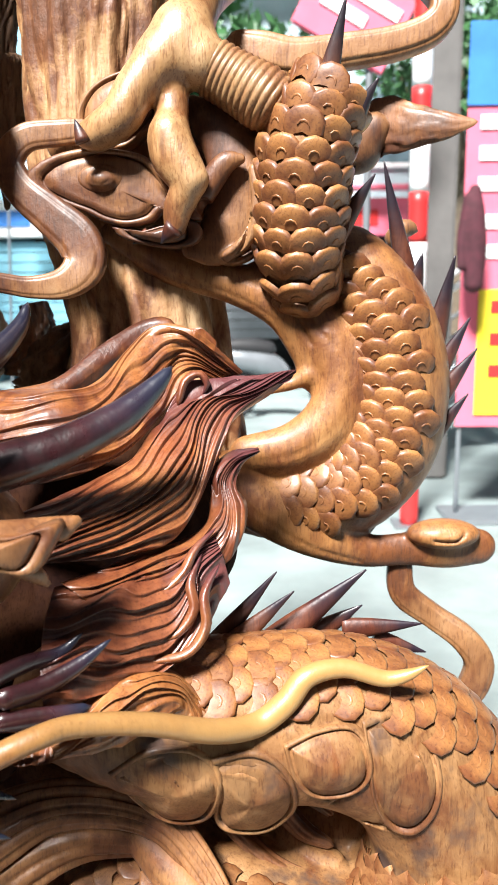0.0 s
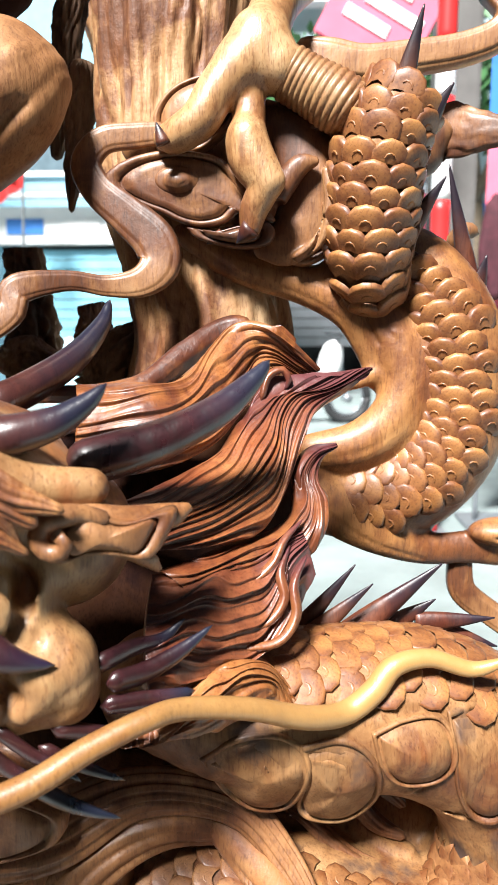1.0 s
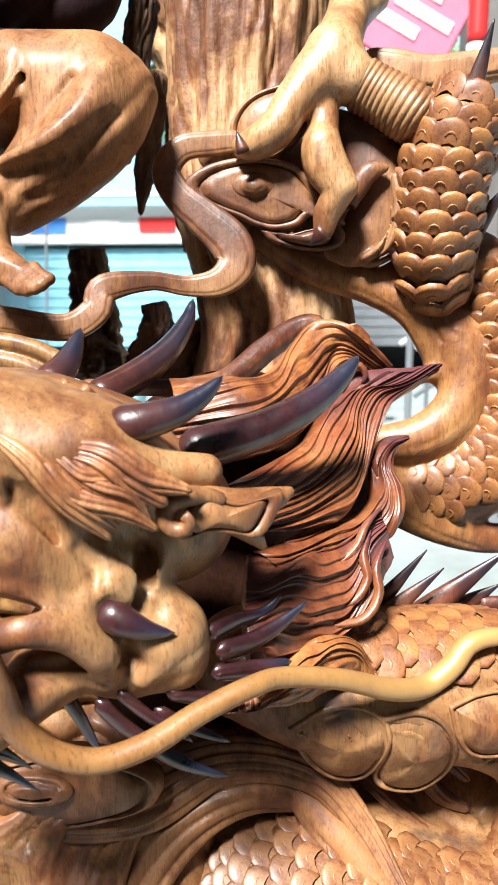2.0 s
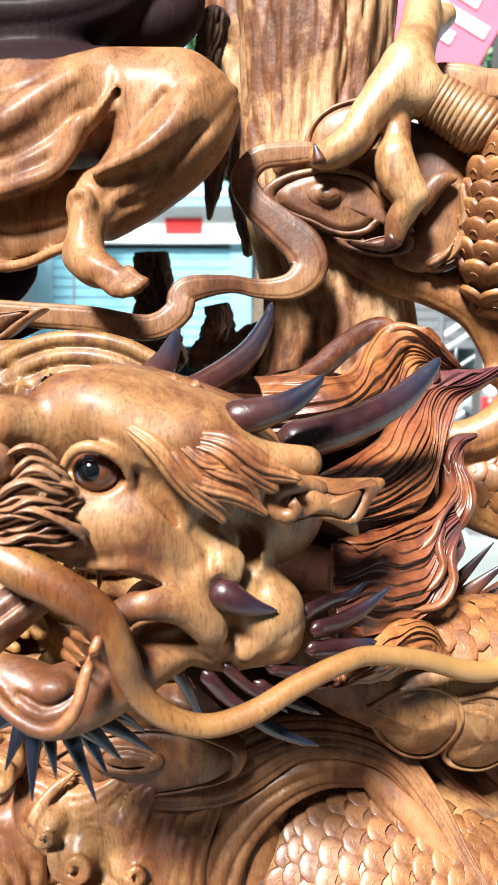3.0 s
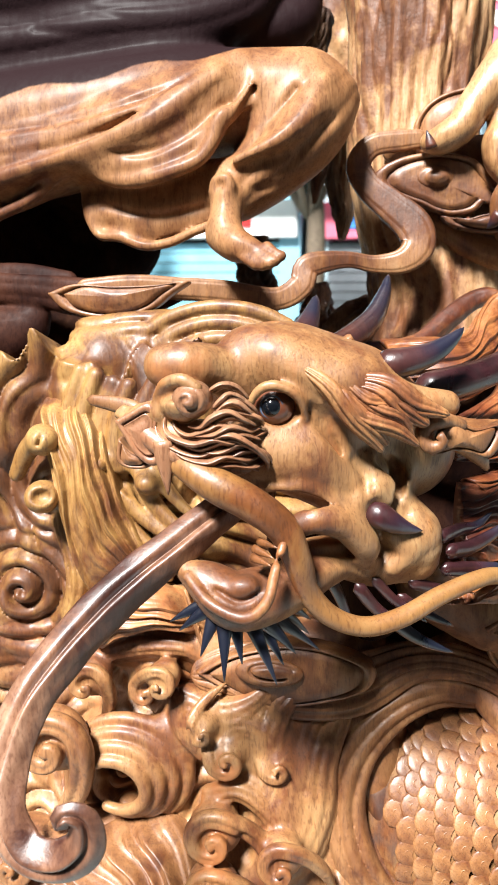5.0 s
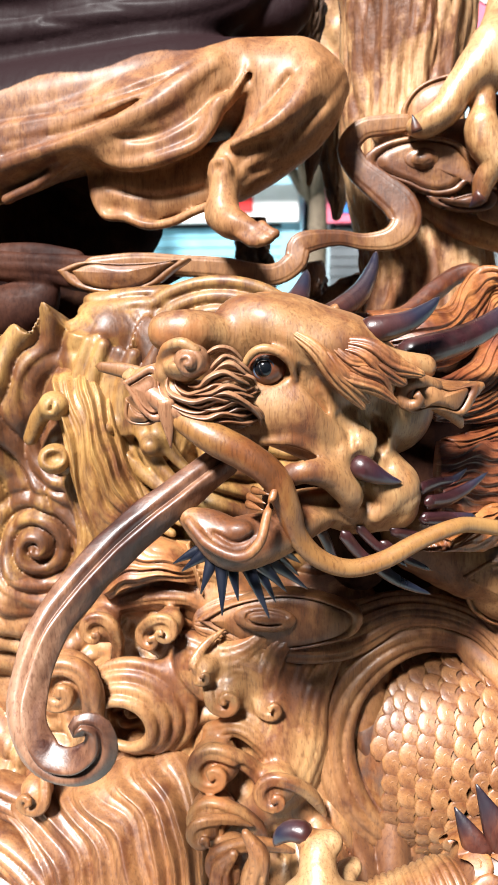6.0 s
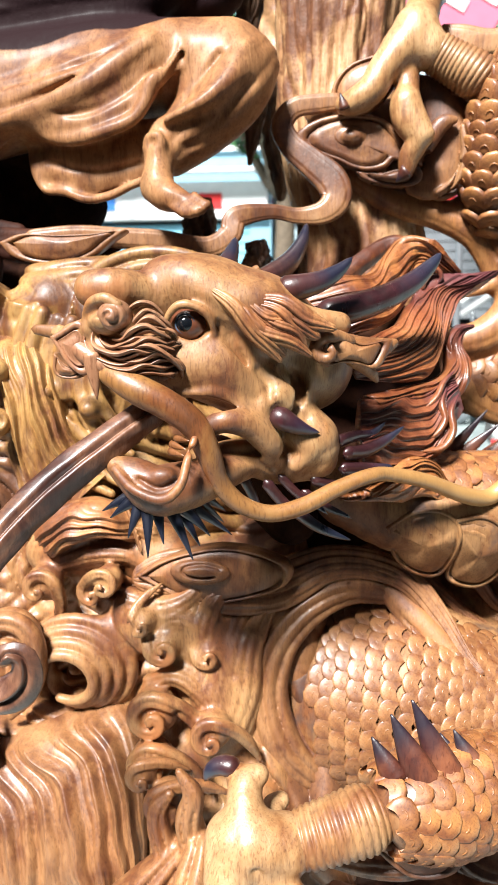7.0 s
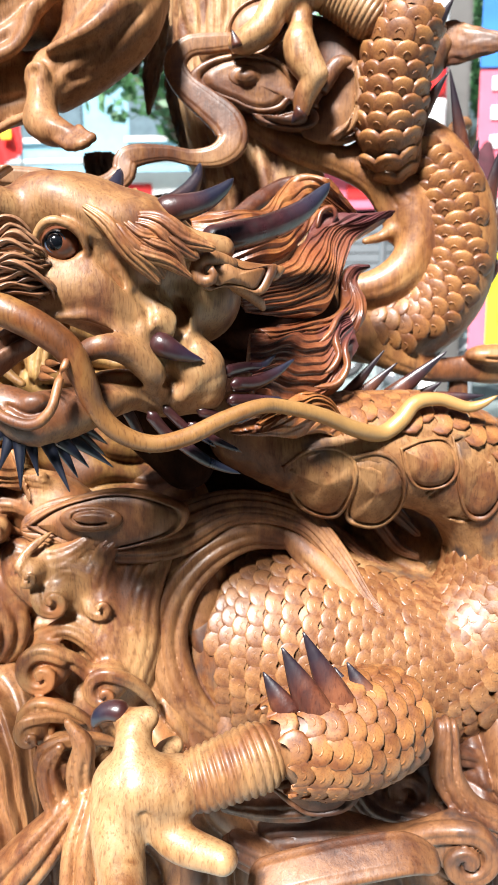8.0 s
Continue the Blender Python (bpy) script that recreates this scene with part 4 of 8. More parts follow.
paw.roll([(-0.265, 0.390, 0.476, 0.0381), (-0.306, 0.380, 0.482, 0.0392), (-0.329, 0.390, 0.482, 0.0326)], 0.02)
paw.roll([(-0.313, 0.380, 0.490, 0.0322), (-0.317, 0.400, 0.519, 0.0241), (-0.317, 0.420, 0.537, 0.0202), (-0.303, 0.425, 0.546, 0.0145)], 0.012)
paw.roll([(-0.317, 0.420, 0.537, 0.0188), (-0.332, 0.428, 0.544, 0.0145)], 0.008)
paw.gouge([(-0.330, 0.360, 0.536, 0.0034), (-0.331, 0.345, 0.509, 0.0040), (-0.332, 0.325, 0.472, 0.0033)], 0.012, 1.0)
paw.gouge([(-0.298, 0.345, 0.472, 0.0034), (-0.287, 0.335, 0.450, 0.0040), (-0.281, 0.320, 0.417, 0.0033)], 0.012, 1.0)
paw.roll([(-0.329, 0.385, 0.477, 0.0353), (-0.332, 0.360, 0.442, 0.0319), (-0.322, 0.330, 0.390, 0.0271)], 0.015)
paw.roll([(-0.293, 0.385, 0.463, 0.0282), (-0.263, 0.360, 0.429, 0.0235), (-0.207, 0.330, 0.428, 0.0173)], 0.012)
paw.roll([(-0.290, 0.420, 0.468, 0.0190), (-0.286, 0.450, 0.479, 0.0165), (-0.276, 0.460, 0.485, 0.0121)], 0.01)
clay_part("foot", paw, WOOD_PALE, leg, "pale lacquered dragon foot")
limb("claw", [(-0.324, 0.425, 0.552, 0.0145), (-0.349, 0.430, 0.553, 0.0131), (-0.365, 0.430, 0.544, 0.0095), (-0.373, 0.430, 0.528, 0.0022)], HORN, leg, "dark hooked claw", ring=12)
for a, b, r in (
    ((-0.139, 0.420, 0.571), (-0.160, 0.430, 0.605), 0.014), ((-0.108, 0.420, 0.580), (-0.137, 0.430, 0.637), 0.018), ((-0.074, 0.430, 0.575), (-0.111, 0.440, 0.652), 0.019),
    ((-0.057, 0.460, 0.564), (-0.070, 0.470, 0.590), 0.012), ((-0.033, 0.450, 0.563), (-0.055, 0.460, 0.602), 0.015)):
    cone("spine", a, b, 1.25 * r, SPIKE, leg, flat=0.55)

# ---- dragon head ----
clay = Clay((-0.64, 0.31, 0.80), (-0.14, 0.78, 1.26), 0.0024)
clay.ball((-0.325, 0.570, 1.105), (0.095, 0.09, 0.062), 0.02)
clay.ball((-0.252, 0.600, 1.055), (0.066, 0.066, 0.066), 0.02)
clay.roll([(-0.494, 0.445, 1.156, 0.0225), (-0.471, 0.445, 1.157, 0.0237), (-0.444, 0.470, 1.151, 0.0257), (-0.416, 0.500, 1.137, 0.0363)], 0.014)
clay.ball((-0.387, 0.520, 1.164), (0.058, 0.065, 0.036), 0.02)
clay.ball((-0.335, 0.525, 1.139), (0.075, 0.07, 0.042), 0.025)
clay.roll([(-0.433, 0.500, 1.164, 0.0125), (-0.420, 0.490, 1.174, 0.0178), (-0.390, 0.478, 1.163, 0.0216), (-0.356, 0.475, 1.146, 0.0216), (-0.316, 0.485, 1.131, 0.0204), (-0.263, 0.510, 1.118, 0.0181), (-0.207, 0.540, 1.110, 0.0157)], 0.02)
clay.roll([(-0.409, 0.580, 1.172, 0.0255), (-0.357, 0.590, 1.161, 0.0303), (-0.283, 0.610, 1.134, 0.0277)], 0.02)
clay.roll([(-0.536, 0.452, 1.099, 0.0081), (-0.519, 0.448, 1.097, 0.0121), (-0.496, 0.440, 1.091, 0.0173), (-0.457, 0.445, 1.077, 0.0255), (-0.412, 0.470, 1.070, 0.0357), (-0.366, 0.485, 1.058, 0.0403), (-0.320, 0.510, 1.030, 0.0385), (-0.278, 0.535, 0.994, 0.0338)], 0.014)
clay.ball((-0.359, 0.510, 1.073), (0.055, 0.055, 0.048), 0.018)
clay.ball((-0.289, 0.535, 1.027), (0.05, 0.05, 0.045), 0.018)
clay.roll([(-0.417, 0.460, 1.038, 0.0062), (-0.385, 0.452, 1.032, 0.0068), (-0.356, 0.455, 1.034, 0.0074), (-0.326, 0.472, 1.020, 0.0083), (-0.302, 0.485, 1.009, 0.0098)], 0.007)
clay.roll([(-0.300, 0.490, 1.001, 0.0098), (-0.296, 0.482, 1.019, 0.0097), (-0.282, 0.485, 1.025, 0.0090), (-0.270, 0.492, 1.013, 0.0070)], 0.006)
clay.roll([(-0.271, 0.540, 0.986, 0.0325), (-0.241, 0.535, 0.965, 0.0353), (-0.235, 0.540, 0.939, 0.0297)], 0.014)
clay.roll([(-0.241, 0.540, 0.936, 0.0253), (-0.278, 0.530, 0.928, 0.0252), (-0.314, 0.515, 0.940, 0.0248), (-0.347, 0.490, 0.943, 0.0243)], 0.014)
clay.roll([(-0.333, 0.490, 0.940, 0.0243), (-0.370, 0.450, 0.927, 0.0276), (-0.401, 0.430, 0.921, 0.0312), (-0.422, 0.420, 0.921, 0.0296), (-0.446, 0.420, 0.937, 0.0228), (-0.469, 0.420, 0.950, 0.0121)], 0.014)
clay.gouge([(-0.449, 0.375, 0.969, 0.0127), (-0.423, 0.385, 0.965, 0.0166), (-0.397, 0.390, 0.978, 0.0141), (-0.381, 0.410, 0.994, 0.0130), (-0.358, 0.430, 1.009, 0.0119), (-0.321, 0.455, 1.007, 0.0081)], 0.008)
clay.gouge([(-0.405, 0.430, 1.010, 0.0106), (-0.353, 0.440, 1.016, 0.0107), (-0.309, 0.470, 0.997, 0.0069)], 0.006)
clay.roll([(-0.362, 0.450, 0.992, 0.0120), (-0.340, 0.452, 1.000, 0.0150), (-0.312, 0.470, 0.990, 0.0170), (-0.292, 0.485, 0.966, 0.0170), (-0.290, 0.500, 0.945, 0.0140)], 0.016)
clay.roll([(-0.466, 0.405, 0.949, 0.0053), (-0.440, 0.385, 0.931, 0.0058), (-0.405, 0.375, 0.922, 0.0064), (-0.384, 0.378, 0.937, 0.0057), (-0.377, 0.392, 0.965, 0.0051), (-0.371, 0.405, 0.986, 0.0045)], 0.004)
clay.ball((-0.410, 0.405, 0.943), (0.015, 0.011, 0.009), 0.008)
# nostril and lip folds
clay.ball((-0.471, 0.425, 1.123), (0.024, 0.026, 0.020), 0.006)
clay.roll([(-0.499, 0.428, 1.128, 0.0046), (-0.488, 0.415, 1.141, 0.0058), (-0.470, 0.408, 1.146, 0.0063), (-0.456, 0.408, 1.138, 0.0063)], 0.006)
clay.gouge([(-0.492, 0.410, 1.127, 0.0045), (-0.480, 0.402, 1.132, 0.0057), (-0.468, 0.397, 1.130, 0.0050), (-0.462, 0.396, 1.124, 0.0031)], 0.004, 1.8)
clay.ball((-0.478, 0.400, 1.132), (0.012, 0.012, 0.0068), 0.003, cut=True)
clay.roll([(-0.541, 0.452, 1.112, 0.0034), (-0.546, 0.452, 1.101, 0.0054), (-0.539, 0.450, 1.088, 0.0054), (-0.523, 0.446, 1.081, 0.0047)], 0.005)
clay.ball((-0.547, 0.452, 1.094), (0.010, 0.02, 0.010), 0.004, cut=True)
# eye socket and lids
clay.ball((-0.383, 0.448, 1.115), (0.026, 0.024, 0.023), 0.006, cut=True)
clay.roll([(-0.406, 0.450, 1.102, 0.0033), (-0.409, 0.448, 1.119, 0.0040), (-0.395, 0.444, 1.136, 0.0052), (-0.374, 0.446, 1.136, 0.0059), (-0.359, 0.453, 1.123, 0.0053), (-0.354, 0.460, 1.104, 0.0033)], 0.006)
clay.roll([(-0.407, 0.452, 1.106, 0.0033), (-0.393, 0.452, 1.095, 0.0040), (-0.374, 0.456, 1.092, 0.0040), (-0.357, 0.463, 1.102, 0.0034)], 0.005)
clay.gouge([(-0.262, 0.500, 1.095, 0.0069), (-0.252, 0.510, 1.059, 0.0099), (-0.259, 0.520, 1.029, 0.0086)], 0.012)
clay.gouge([(-0.275, 0.490, 0.948, 0.0035), (-0.254, 0.485, 0.964, 0.0042), (-0.261, 0.490, 0.980, 0.0035)], 0.006)
for line in ([(-0.338, 0.464, 1.097, 0.0034), (-0.324, 0.474, 1.069, 0.0041), (-0.323, 0.482, 1.044, 0.0035)], [(-0.444, 0.452, 1.121, 0.0033), (-0.431, 0.447, 1.105, 0.0040), (-0.431, 0.443, 1.089, 0.0033)], [(-0.276, 0.500, 1.053, 0.0035), (-0.262, 0.505, 1.024, 0.0042), (-0.266, 0.505, 1.003, 0.0035)], [(-0.343, 0.465, 0.959, 0.0028), (-0.310, 0.485, 0.956, 0.0035), (-0.276, 0.500, 0.953, 0.0029)]):
    clay.gouge(line, 0.012, 1.0)
for fold in ([(-0.390, 0.510, 1.190, 0.0035), (-0.387, 0.478, 1.169, 0.0040), (-0.378, 0.466, 1.153, 0.0033)],):
    clay.gouge(fold, 0.012, 1.0)
clay.gouge([(-0.342, 0.452, 1.124, 0.0026), (-0.357, 0.446, 1.137, 0.0033), (-0.374, 0.444, 1.145, 0.0026)], 0.008, 1.0)
for bump in ([(-0.255, 0.500, 0.975, 0.0085), (-0.244, 0.505, 0.952, 0.0100), (-0.258, 0.505, 0.934, 0.0072)],):
    clay.roll(bump, 0.016)
# mouth corner, jaw and cheek cuts
clay.gouge([(-0.430, 0.430, 1.022, 0.0070), (-0.395, 0.440, 1.022, 0.0085), (-0.360, 0.452, 1.019, 0.0080), (-0.325, 0.468, 1.008, 0.0060)], 0.004, 1.6)
clay.gouge(clay.face([(-0.376, 0.45, 0.975, 0.0030), (-0.352, 0.45, 0.978, 0.0040), (-0.326, 0.46, 0.972, 0.0040), (-0.308, 0.48, 0.955, 0.0030)], near=0.12), 0.006, 1.2)
clay.gouge(clay.face([(-0.345, 0.47, 0.952, 0.0026), (-0.318, 0.48, 0.948, 0.0034), (-0.290, 0.49, 0.930, 0.0026)], near=0.12), 0.006, 1.2)
clay.gouge(clay.face([(-0.272, 0.50, 1.062, 0.0040), (-0.258, 0.51, 1.035, 0.0055), (-0.254, 0.51, 1.008, 0.0050), (-0.246, 0.50, 0.994, 0.0030)], near=0.12), 0.010, 1.4)
clay.gouge(clay.face([(-0.302, 0.48, 1.058, 0.0026), (-0.292, 0.49, 1.040, 0.0034), (-0.290, 0.49, 1.022, 0.0024)], near=0.12), 0.010, 1.2)
clay.gouge(clay.face([(-0.425, 0.44, 1.092, 0.0024), (-0.412, 0.44, 1.078, 0.0030), (-0.398, 0.44, 1.066, 0.0022)], near=0.12), 0.008, 1.2)
clay.gouge(clay.face([(-0.436, 0.40, 0.940, 0.0024), (-0.412, 0.39, 0.930, 0.0030), (-0.392, 0.39, 0.938, 0.0030), (-0.384, 0.40, 0.962, 0.0024)], near=0.12), 0.003, 1.4)
# flared lip in front of the nostril
clay.roll([(-0.498, 0.435, 1.111, 0.0132), (-0.521, 0.445, 1.106, 0.0114), (-0.536, 0.450, 1.102, 0.0074), (-0.544, 0.452, 1.104, 0.0034)], 0.01)
clay.gouge([(-0.533, 0.440, 1.088, 0.0034), (-0.500, 0.420, 1.096, 0.0020)], 0.012, 1.0)
head = clay_part("dragon_head", clay, HEAD_WOOD, carving, "dragon head with open jaws and bulging brow")

# eye
bm = bmesh.new()
bmesh.ops.create_uvsphere(bm, u_segments=32, v_segments=20, radius=0.0215)
me = bpy.data.meshes.new("eye")
bm.to_mesh(me)
bm.free()
me.materials.append(EYE_RING)
me.polygons.foreach_set("use_smooth", [True] * len(me.polygons))
eye = new("eye", me)
eye.parent = head
eye.location = (-0.387, 0.470, 1.114)
eye["label"] = "round stained eyeball"
bm = bmesh.new()
bmesh.ops.create_uvsphere(bm, u_segments=32, v_segments=20, radius=0.0128)
me = bpy.data.meshes.new("pupil")
bm.to_mesh(me)
bm.free()
me.materials.append(EYE_BLACK)
me.polygons.foreach_set("use_smooth", [True] * len(me.polygons))
pupil = new("pupil", me)
pupil.parent = eye
pupil.location = (-0.001, -0.0108, 0.001)
pupil["label"] = "glossy black glass pupil"
# reflection on the glass pupil, modelled as a grey-blue ring
ring_pts = [(-0.001 + 0.0112 * math.cos(a), -0.0172, 0.001 + 0.0112 * math.sin(a), 0.0013) for a in np.linspace(0, 2 * math.pi, 25)]
limb("iris", ring_pts, EYE_GLINT, eye, "thin grey-blue ring that stands for the reflection round the pupil", ring=10, step=0.002, round_ends=False)

# horns
limb("horn", [(-0.236, 0.575, 1.119, 0.0201), (-0.197, 0.590, 1.127, 0.0204), (-0.151, 0.615, 1.140, 0.0180), (-0.108, 0.645, 1.161, 0.0149), (-0.078, 0.665, 1.187, 0.0091), (-0.065, 0.672, 1.203, 0.0030)], HORN_DARK, head, "long dark lacquered horn", ring=24)
limb("horn", [(-0.285, 0.515, 1.153, 0.0184), (-0.259, 0.515, 1.156, 0.0163), (-0.229, 0.527, 1.164, 0.0129), (-0.206, 0.537, 1.178, 0.0083), (-0.191, 0.543, 1.193, 0.0021)], HORN, head, "dark tipped horn", ring=24)
limb("horn", [(-0.343, 0.680, 1.156, 0.0179), (-0.311, 0.730, 1.173, 0.0181), (-0.282, 0.790, 1.199, 0.0156), (-0.265, 0.850, 1.233, 0.0105), (-0.258, 0.870, 1.263, 0.0030)], HORN, head, "far horn with chipped tip", ring=24)
limb("horn", [(-0.383, 0.640, 1.169, 0.0195), (-0.367, 0.670, 1.191, 0.0150), (-0.359, 0.690, 1.216, 0.0083), (-0.357, 0.700, 1.230, 0.0026)], HORN, head, "short far horn", ring=20)
for a, b, r in (((-0.333, 0.620, 1.154), (-0.347, 0.600, 1.165), .006), ((-0.313, 0.600, 1.157), (-0.333, 0.580, 1.174), .008), ((-0.296, 0.580, 1.154), (-0.310, 0.560, 1.172), .007)):
    cone("crest_point", b, a, r, WOOD, head)

# cheek fang and teeth
limb("fang", [(-0.291, 0.490, 1.005, 0.0147), (-0.275, 0.485, 0.997, 0.0146), (-0.258, 0.487, 0.988, 0.0105), (-0.242, 0.495, 0.981, 0.0056), (-0.229, 0.500, 0.978, 0.0014)], FANG, head, "dark stained cheek fang", ring=18)
for a, b, r in (((-0.491, 0.420, 1.067), (-0.488, 0.420, 1.029), .012), ((-0.474, 0.430, 1.063), (-0.478, 0.430, 1.047), .008)):
    cone("fang", a, b, r, MUZZLE, head)
for x in range(5):
    cone("tooth", (-0.447 + 0.014 * x, 0.475 + 0.003 * x, 1.028 - 0.002 * x), (-0.447 + 0.014 * x, 0.478, 1.010 - 0.003 * x), 0.006, WOOD_PALE, head)
for a, b in (((-0.390, 0.415, 0.984), (-0.376, 0.400, 0.985)), ((-0.394, 0.410, 0.977), (-0.379, 0.395, 0.976)), ((-0.395, 0.405, 0.970), (-0.381, 0.390, 0.970))):
    cone("tooth", a, b, 0.005, WOOD_PALE, head)

# tongue: a long two-ridged band that ends in a scroll
def tongue_shape(th, s):
    m = boxy(th, 1.2)
    x = np.cos(th) * m
    nick = 0.02 * np.sin(60 * s + 3 * np.sin(2 * th)) + 0.015 * np.sin(37 * s + 5 * th)
    return m * (1 + nick - 0.62 * np.exp(-((x - 0.22) / 0.2) ** 2) * (np.sin(th) > 0))


limb("tongue", [(-0.421, 0.470, 1.015, 0.0176), (-0.445, 0.450, 1.001, 0.0206), (-0.483, 0.420, 0.973, 0.0221), (-0.529, 0.390, 0.937, 0.0236), (-0.569, 0.350, 0.896, 0.0229), (-0.596, 0.315, 0.857, 0.0216), (-0.608, 0.290, 0.813, 0.0213), (-0.605, 0.270, 0.777, 0.0221), (-0.584, 0.262, 0.743, 0.0231), (-0.550, 0.258, 0.740, 0.0217), (-0.525, 0.254, 0.762, 0.0186), (-0.524, 0.250, 0.789, 0.0150), (-0.538, 0.244, 0.795, 0.0116), (-0.544, 0.238, 0.785, 0.0083)],
     TONGUE, head, "long dark lacquered tongue ending in a scroll", flat=0.8, ring=64, shape=tongue_shape)

# whiskers
whisk = [(-0.500, 0.452, 1.067, 0.0099), (-0.469, 0.422, 1.057, 0.0141), (-0.437, 0.412, 1.042, 0.0177), (-0.402, 0.415, 1.023, 0.0177), (-0.373, 0.420, 0.999, 0.0166), (-0.358, 0.425, 0.965, 0.0148), (-0.348, 0.435, 0.929, 0.0125), (-0.324, 0.445, 0.899, 0.0113), (-0.288, 0.460, 0.883, 0.0108), (-0.248, 0.480, 0.888, 0.0110), (-0.209, 0.505, 0.903, 0.0105)] + [(-0.166, 0.530, 0.915, 0.0100), (-0.136, 0.555, 0.912, 0.0099), (-0.084, 0.585, 0.896, 0.0104), (-0.027, 0.620, 0.868, 0.0116), (0.011, 0.650, 0.857, 0.0121), (0.039, 0.660, 0.874, 0.0122), (0.061, 0.670, 0.897, 0.0111), (0.098, 0.680, 0.901, 0.0096), (0.138, 0.682, 0.889, 0.0085), (0.161, 0.680, 0.894, 0.0062), (0.181, 0.675, 0.907, 0.0011)]
limb("whisker", whisk, WHISKER, head, "long smooth yellow whisker", ring=20)
limb("whisker", [(-0.552, 0.560, 1.091, 0.0119), (-0.585, 0.570, 1.099, 0.0105), (-0.628, 0.580, 1.104, 0.0061)], WOOD, head, "far whisker stub", ring=12, flat=0.6)

# flared lip plates and the nostril knob
plate("lip_plate", [(-0.544, 0.428, 1.102), (-0.530, 0.428, 1.110), (-0.509, 0.428, 1.121), (-0.499, 0.428, 1.109), (-0.501, 0.428, 1.088), (-0.494, 0.428, 1.064), (-0.507, 0.428, 1.056), (-0.524, 0.428, 1.069), (-0.535, 0.428, 1.087)], MUZZLE, "flared pale lip", 0.02, 0.006, 0.7, parent=head)
plate("lip_plate", [(-0.543, 0.436, 1.083), (-0.529, 0.436, 1.069), (-0.509, 0.436, 1.060), (-0.514, 0.436, 1.052), (-0.534, 0.436, 1.052), (-0.545, 0.436, 1.061)], WOOD_BROWN, "", 0.02, 0.008, 0.7, parent=head)
knob = Clay((-0.502, 0.36, 1.086), (-0.422, 0.46, 1.166), 0.0016)
knob.ball((-0.462, 0.420, 1.126), (0.0195, 0.028, 0.0185), 0.004)
knob.gouge([(-0.462 + (0.0165 - 0.0125 * f) * math.cos(2.6 - 7.0 * f), 0.398 - 0.006 * f, 1.126 + (0.0150 - 0.0115 * f) * math.sin(2.6 - 7.0 * f), 0.0026) for f in np.linspace(0, 1, 16)], 0.002, 1.6)
clay_part("nostril", knob, MUZZLE, head, "rolled pale nostril")

# moustache locks: wavy tufts that part at the lip and run back along the muzzle
TUFTS = ([[(-0.503, 0.428, 1.114, 0.0026), (-0.508, 0.426, 1.098, 0.0039), (-0.499, 0.418, 1.083, 0.0046), (-0.480, 0.413, 1.073, 0.0045), (-0.459, 0.410, 1.071, 0.0039), (-0.440, 0.412, 1.077, 0.0039), (-0.424, 0.420, 1.073, 0.0019)], [(-0.495, 0.426, 1.113, 0.0026), (-0.498, 0.422, 1.097, 0.0039), (-0.487, 0.414, 1.087, 0.0045), (-0.466, 0.408, 1.083, 0.0045), (-0.446, 0.408, 1.089, 0.0045), (-0.430, 0.412, 1.084, 0.0039), (-0.411, 0.430, 1.086, 0.0020)], [(-0.487, 0.424, 1.107, 0.0026), (-0.486, 0.418, 1.096, 0.0039), (-0.472, 0.411, 1.091, 0.0039), (-0.454, 0.406, 1.098, 0.0045), (-0.438, 0.408, 1.101, 0.0038), (-0.422, 0.414, 1.093, 0.0039), (-0.403, 0.438, 1.095, 0.0020)]]
            + [[(-0.474, 0.418, 1.099, 0.0026), (-0.461, 0.411, 1.099, 0.0039), (-0.448, 0.408, 1.109, 0.0045), (-0.432, 0.411, 1.113, 0.0045), (-0.418, 0.418, 1.106, 0.0039), (-0.406, 0.434, 1.098, 0.0020)], [(-0.454, 0.415, 1.105, 0.0026), (-0.440, 0.411, 1.119, 0.0038), (-0.426, 0.415, 1.122, 0.0045), (-0.412, 0.424, 1.113, 0.0032), (-0.407, 0.434, 1.103, 0.0020)], [(-0.448, 0.416, 1.115, 0.0026), (-0.441, 0.414, 1.128, 0.0038), (-0.430, 0.419, 1.132, 0.0038), (-0.418, 0.428, 1.124, 0.0032), (-0.412, 0.436, 1.114, 0.0020)], [(-0.454, 0.416, 1.134, 0.0026), (-0.440, 0.418, 1.141, 0.0038), (-0.428, 0.425, 1.137, 0.0039), (-0.417, 0.434, 1.127, 0.0020)]]
            + [[(-0.498, 0.424, 1.079, 0.0033), (-0.478, 0.414, 1.069, 0.0045), (-0.453, 0.410, 1.065, 0.0045), (-0.434, 0.413, 1.069, 0.0039), (-0.414, 0.424, 1.064, 0.0039), (-0.399, 0.444, 1.071, 0.0020)], [(-0.463, 0.410, 1.075, 0.0026), (-0.439, 0.408, 1.074, 0.0045), (-0.420, 0.412, 1.081, 0.0045), (-0.404, 0.424, 1.076, 0.0039), (-0.396, 0.440, 1.058, 0.0020)], [(-0.455, 0.408, 1.085, 0.0026), (-0.432, 0.407, 1.093, 0.0045), (-0.411, 0.414, 1.082, 0.0045), (-0.399, 0.430, 1.067, 0.0039), (-0.395, 0.446, 1.050, 0.0020)], [(-0.444, 0.411, 1.068, 0.0026), (-0.424, 0.416, 1.065, 0.0039), (-0.409, 0.430, 1.056, 0.0020)], [(-0.466, 0.411, 1.091, 0.0026), (-0.445, 0.406, 1.094, 0.0038), (-0.426, 0.409, 1.100, 0.0038), (-0.409, 0.426, 1.091, 0.0019)]])
rng = np.random.RandomState(11)
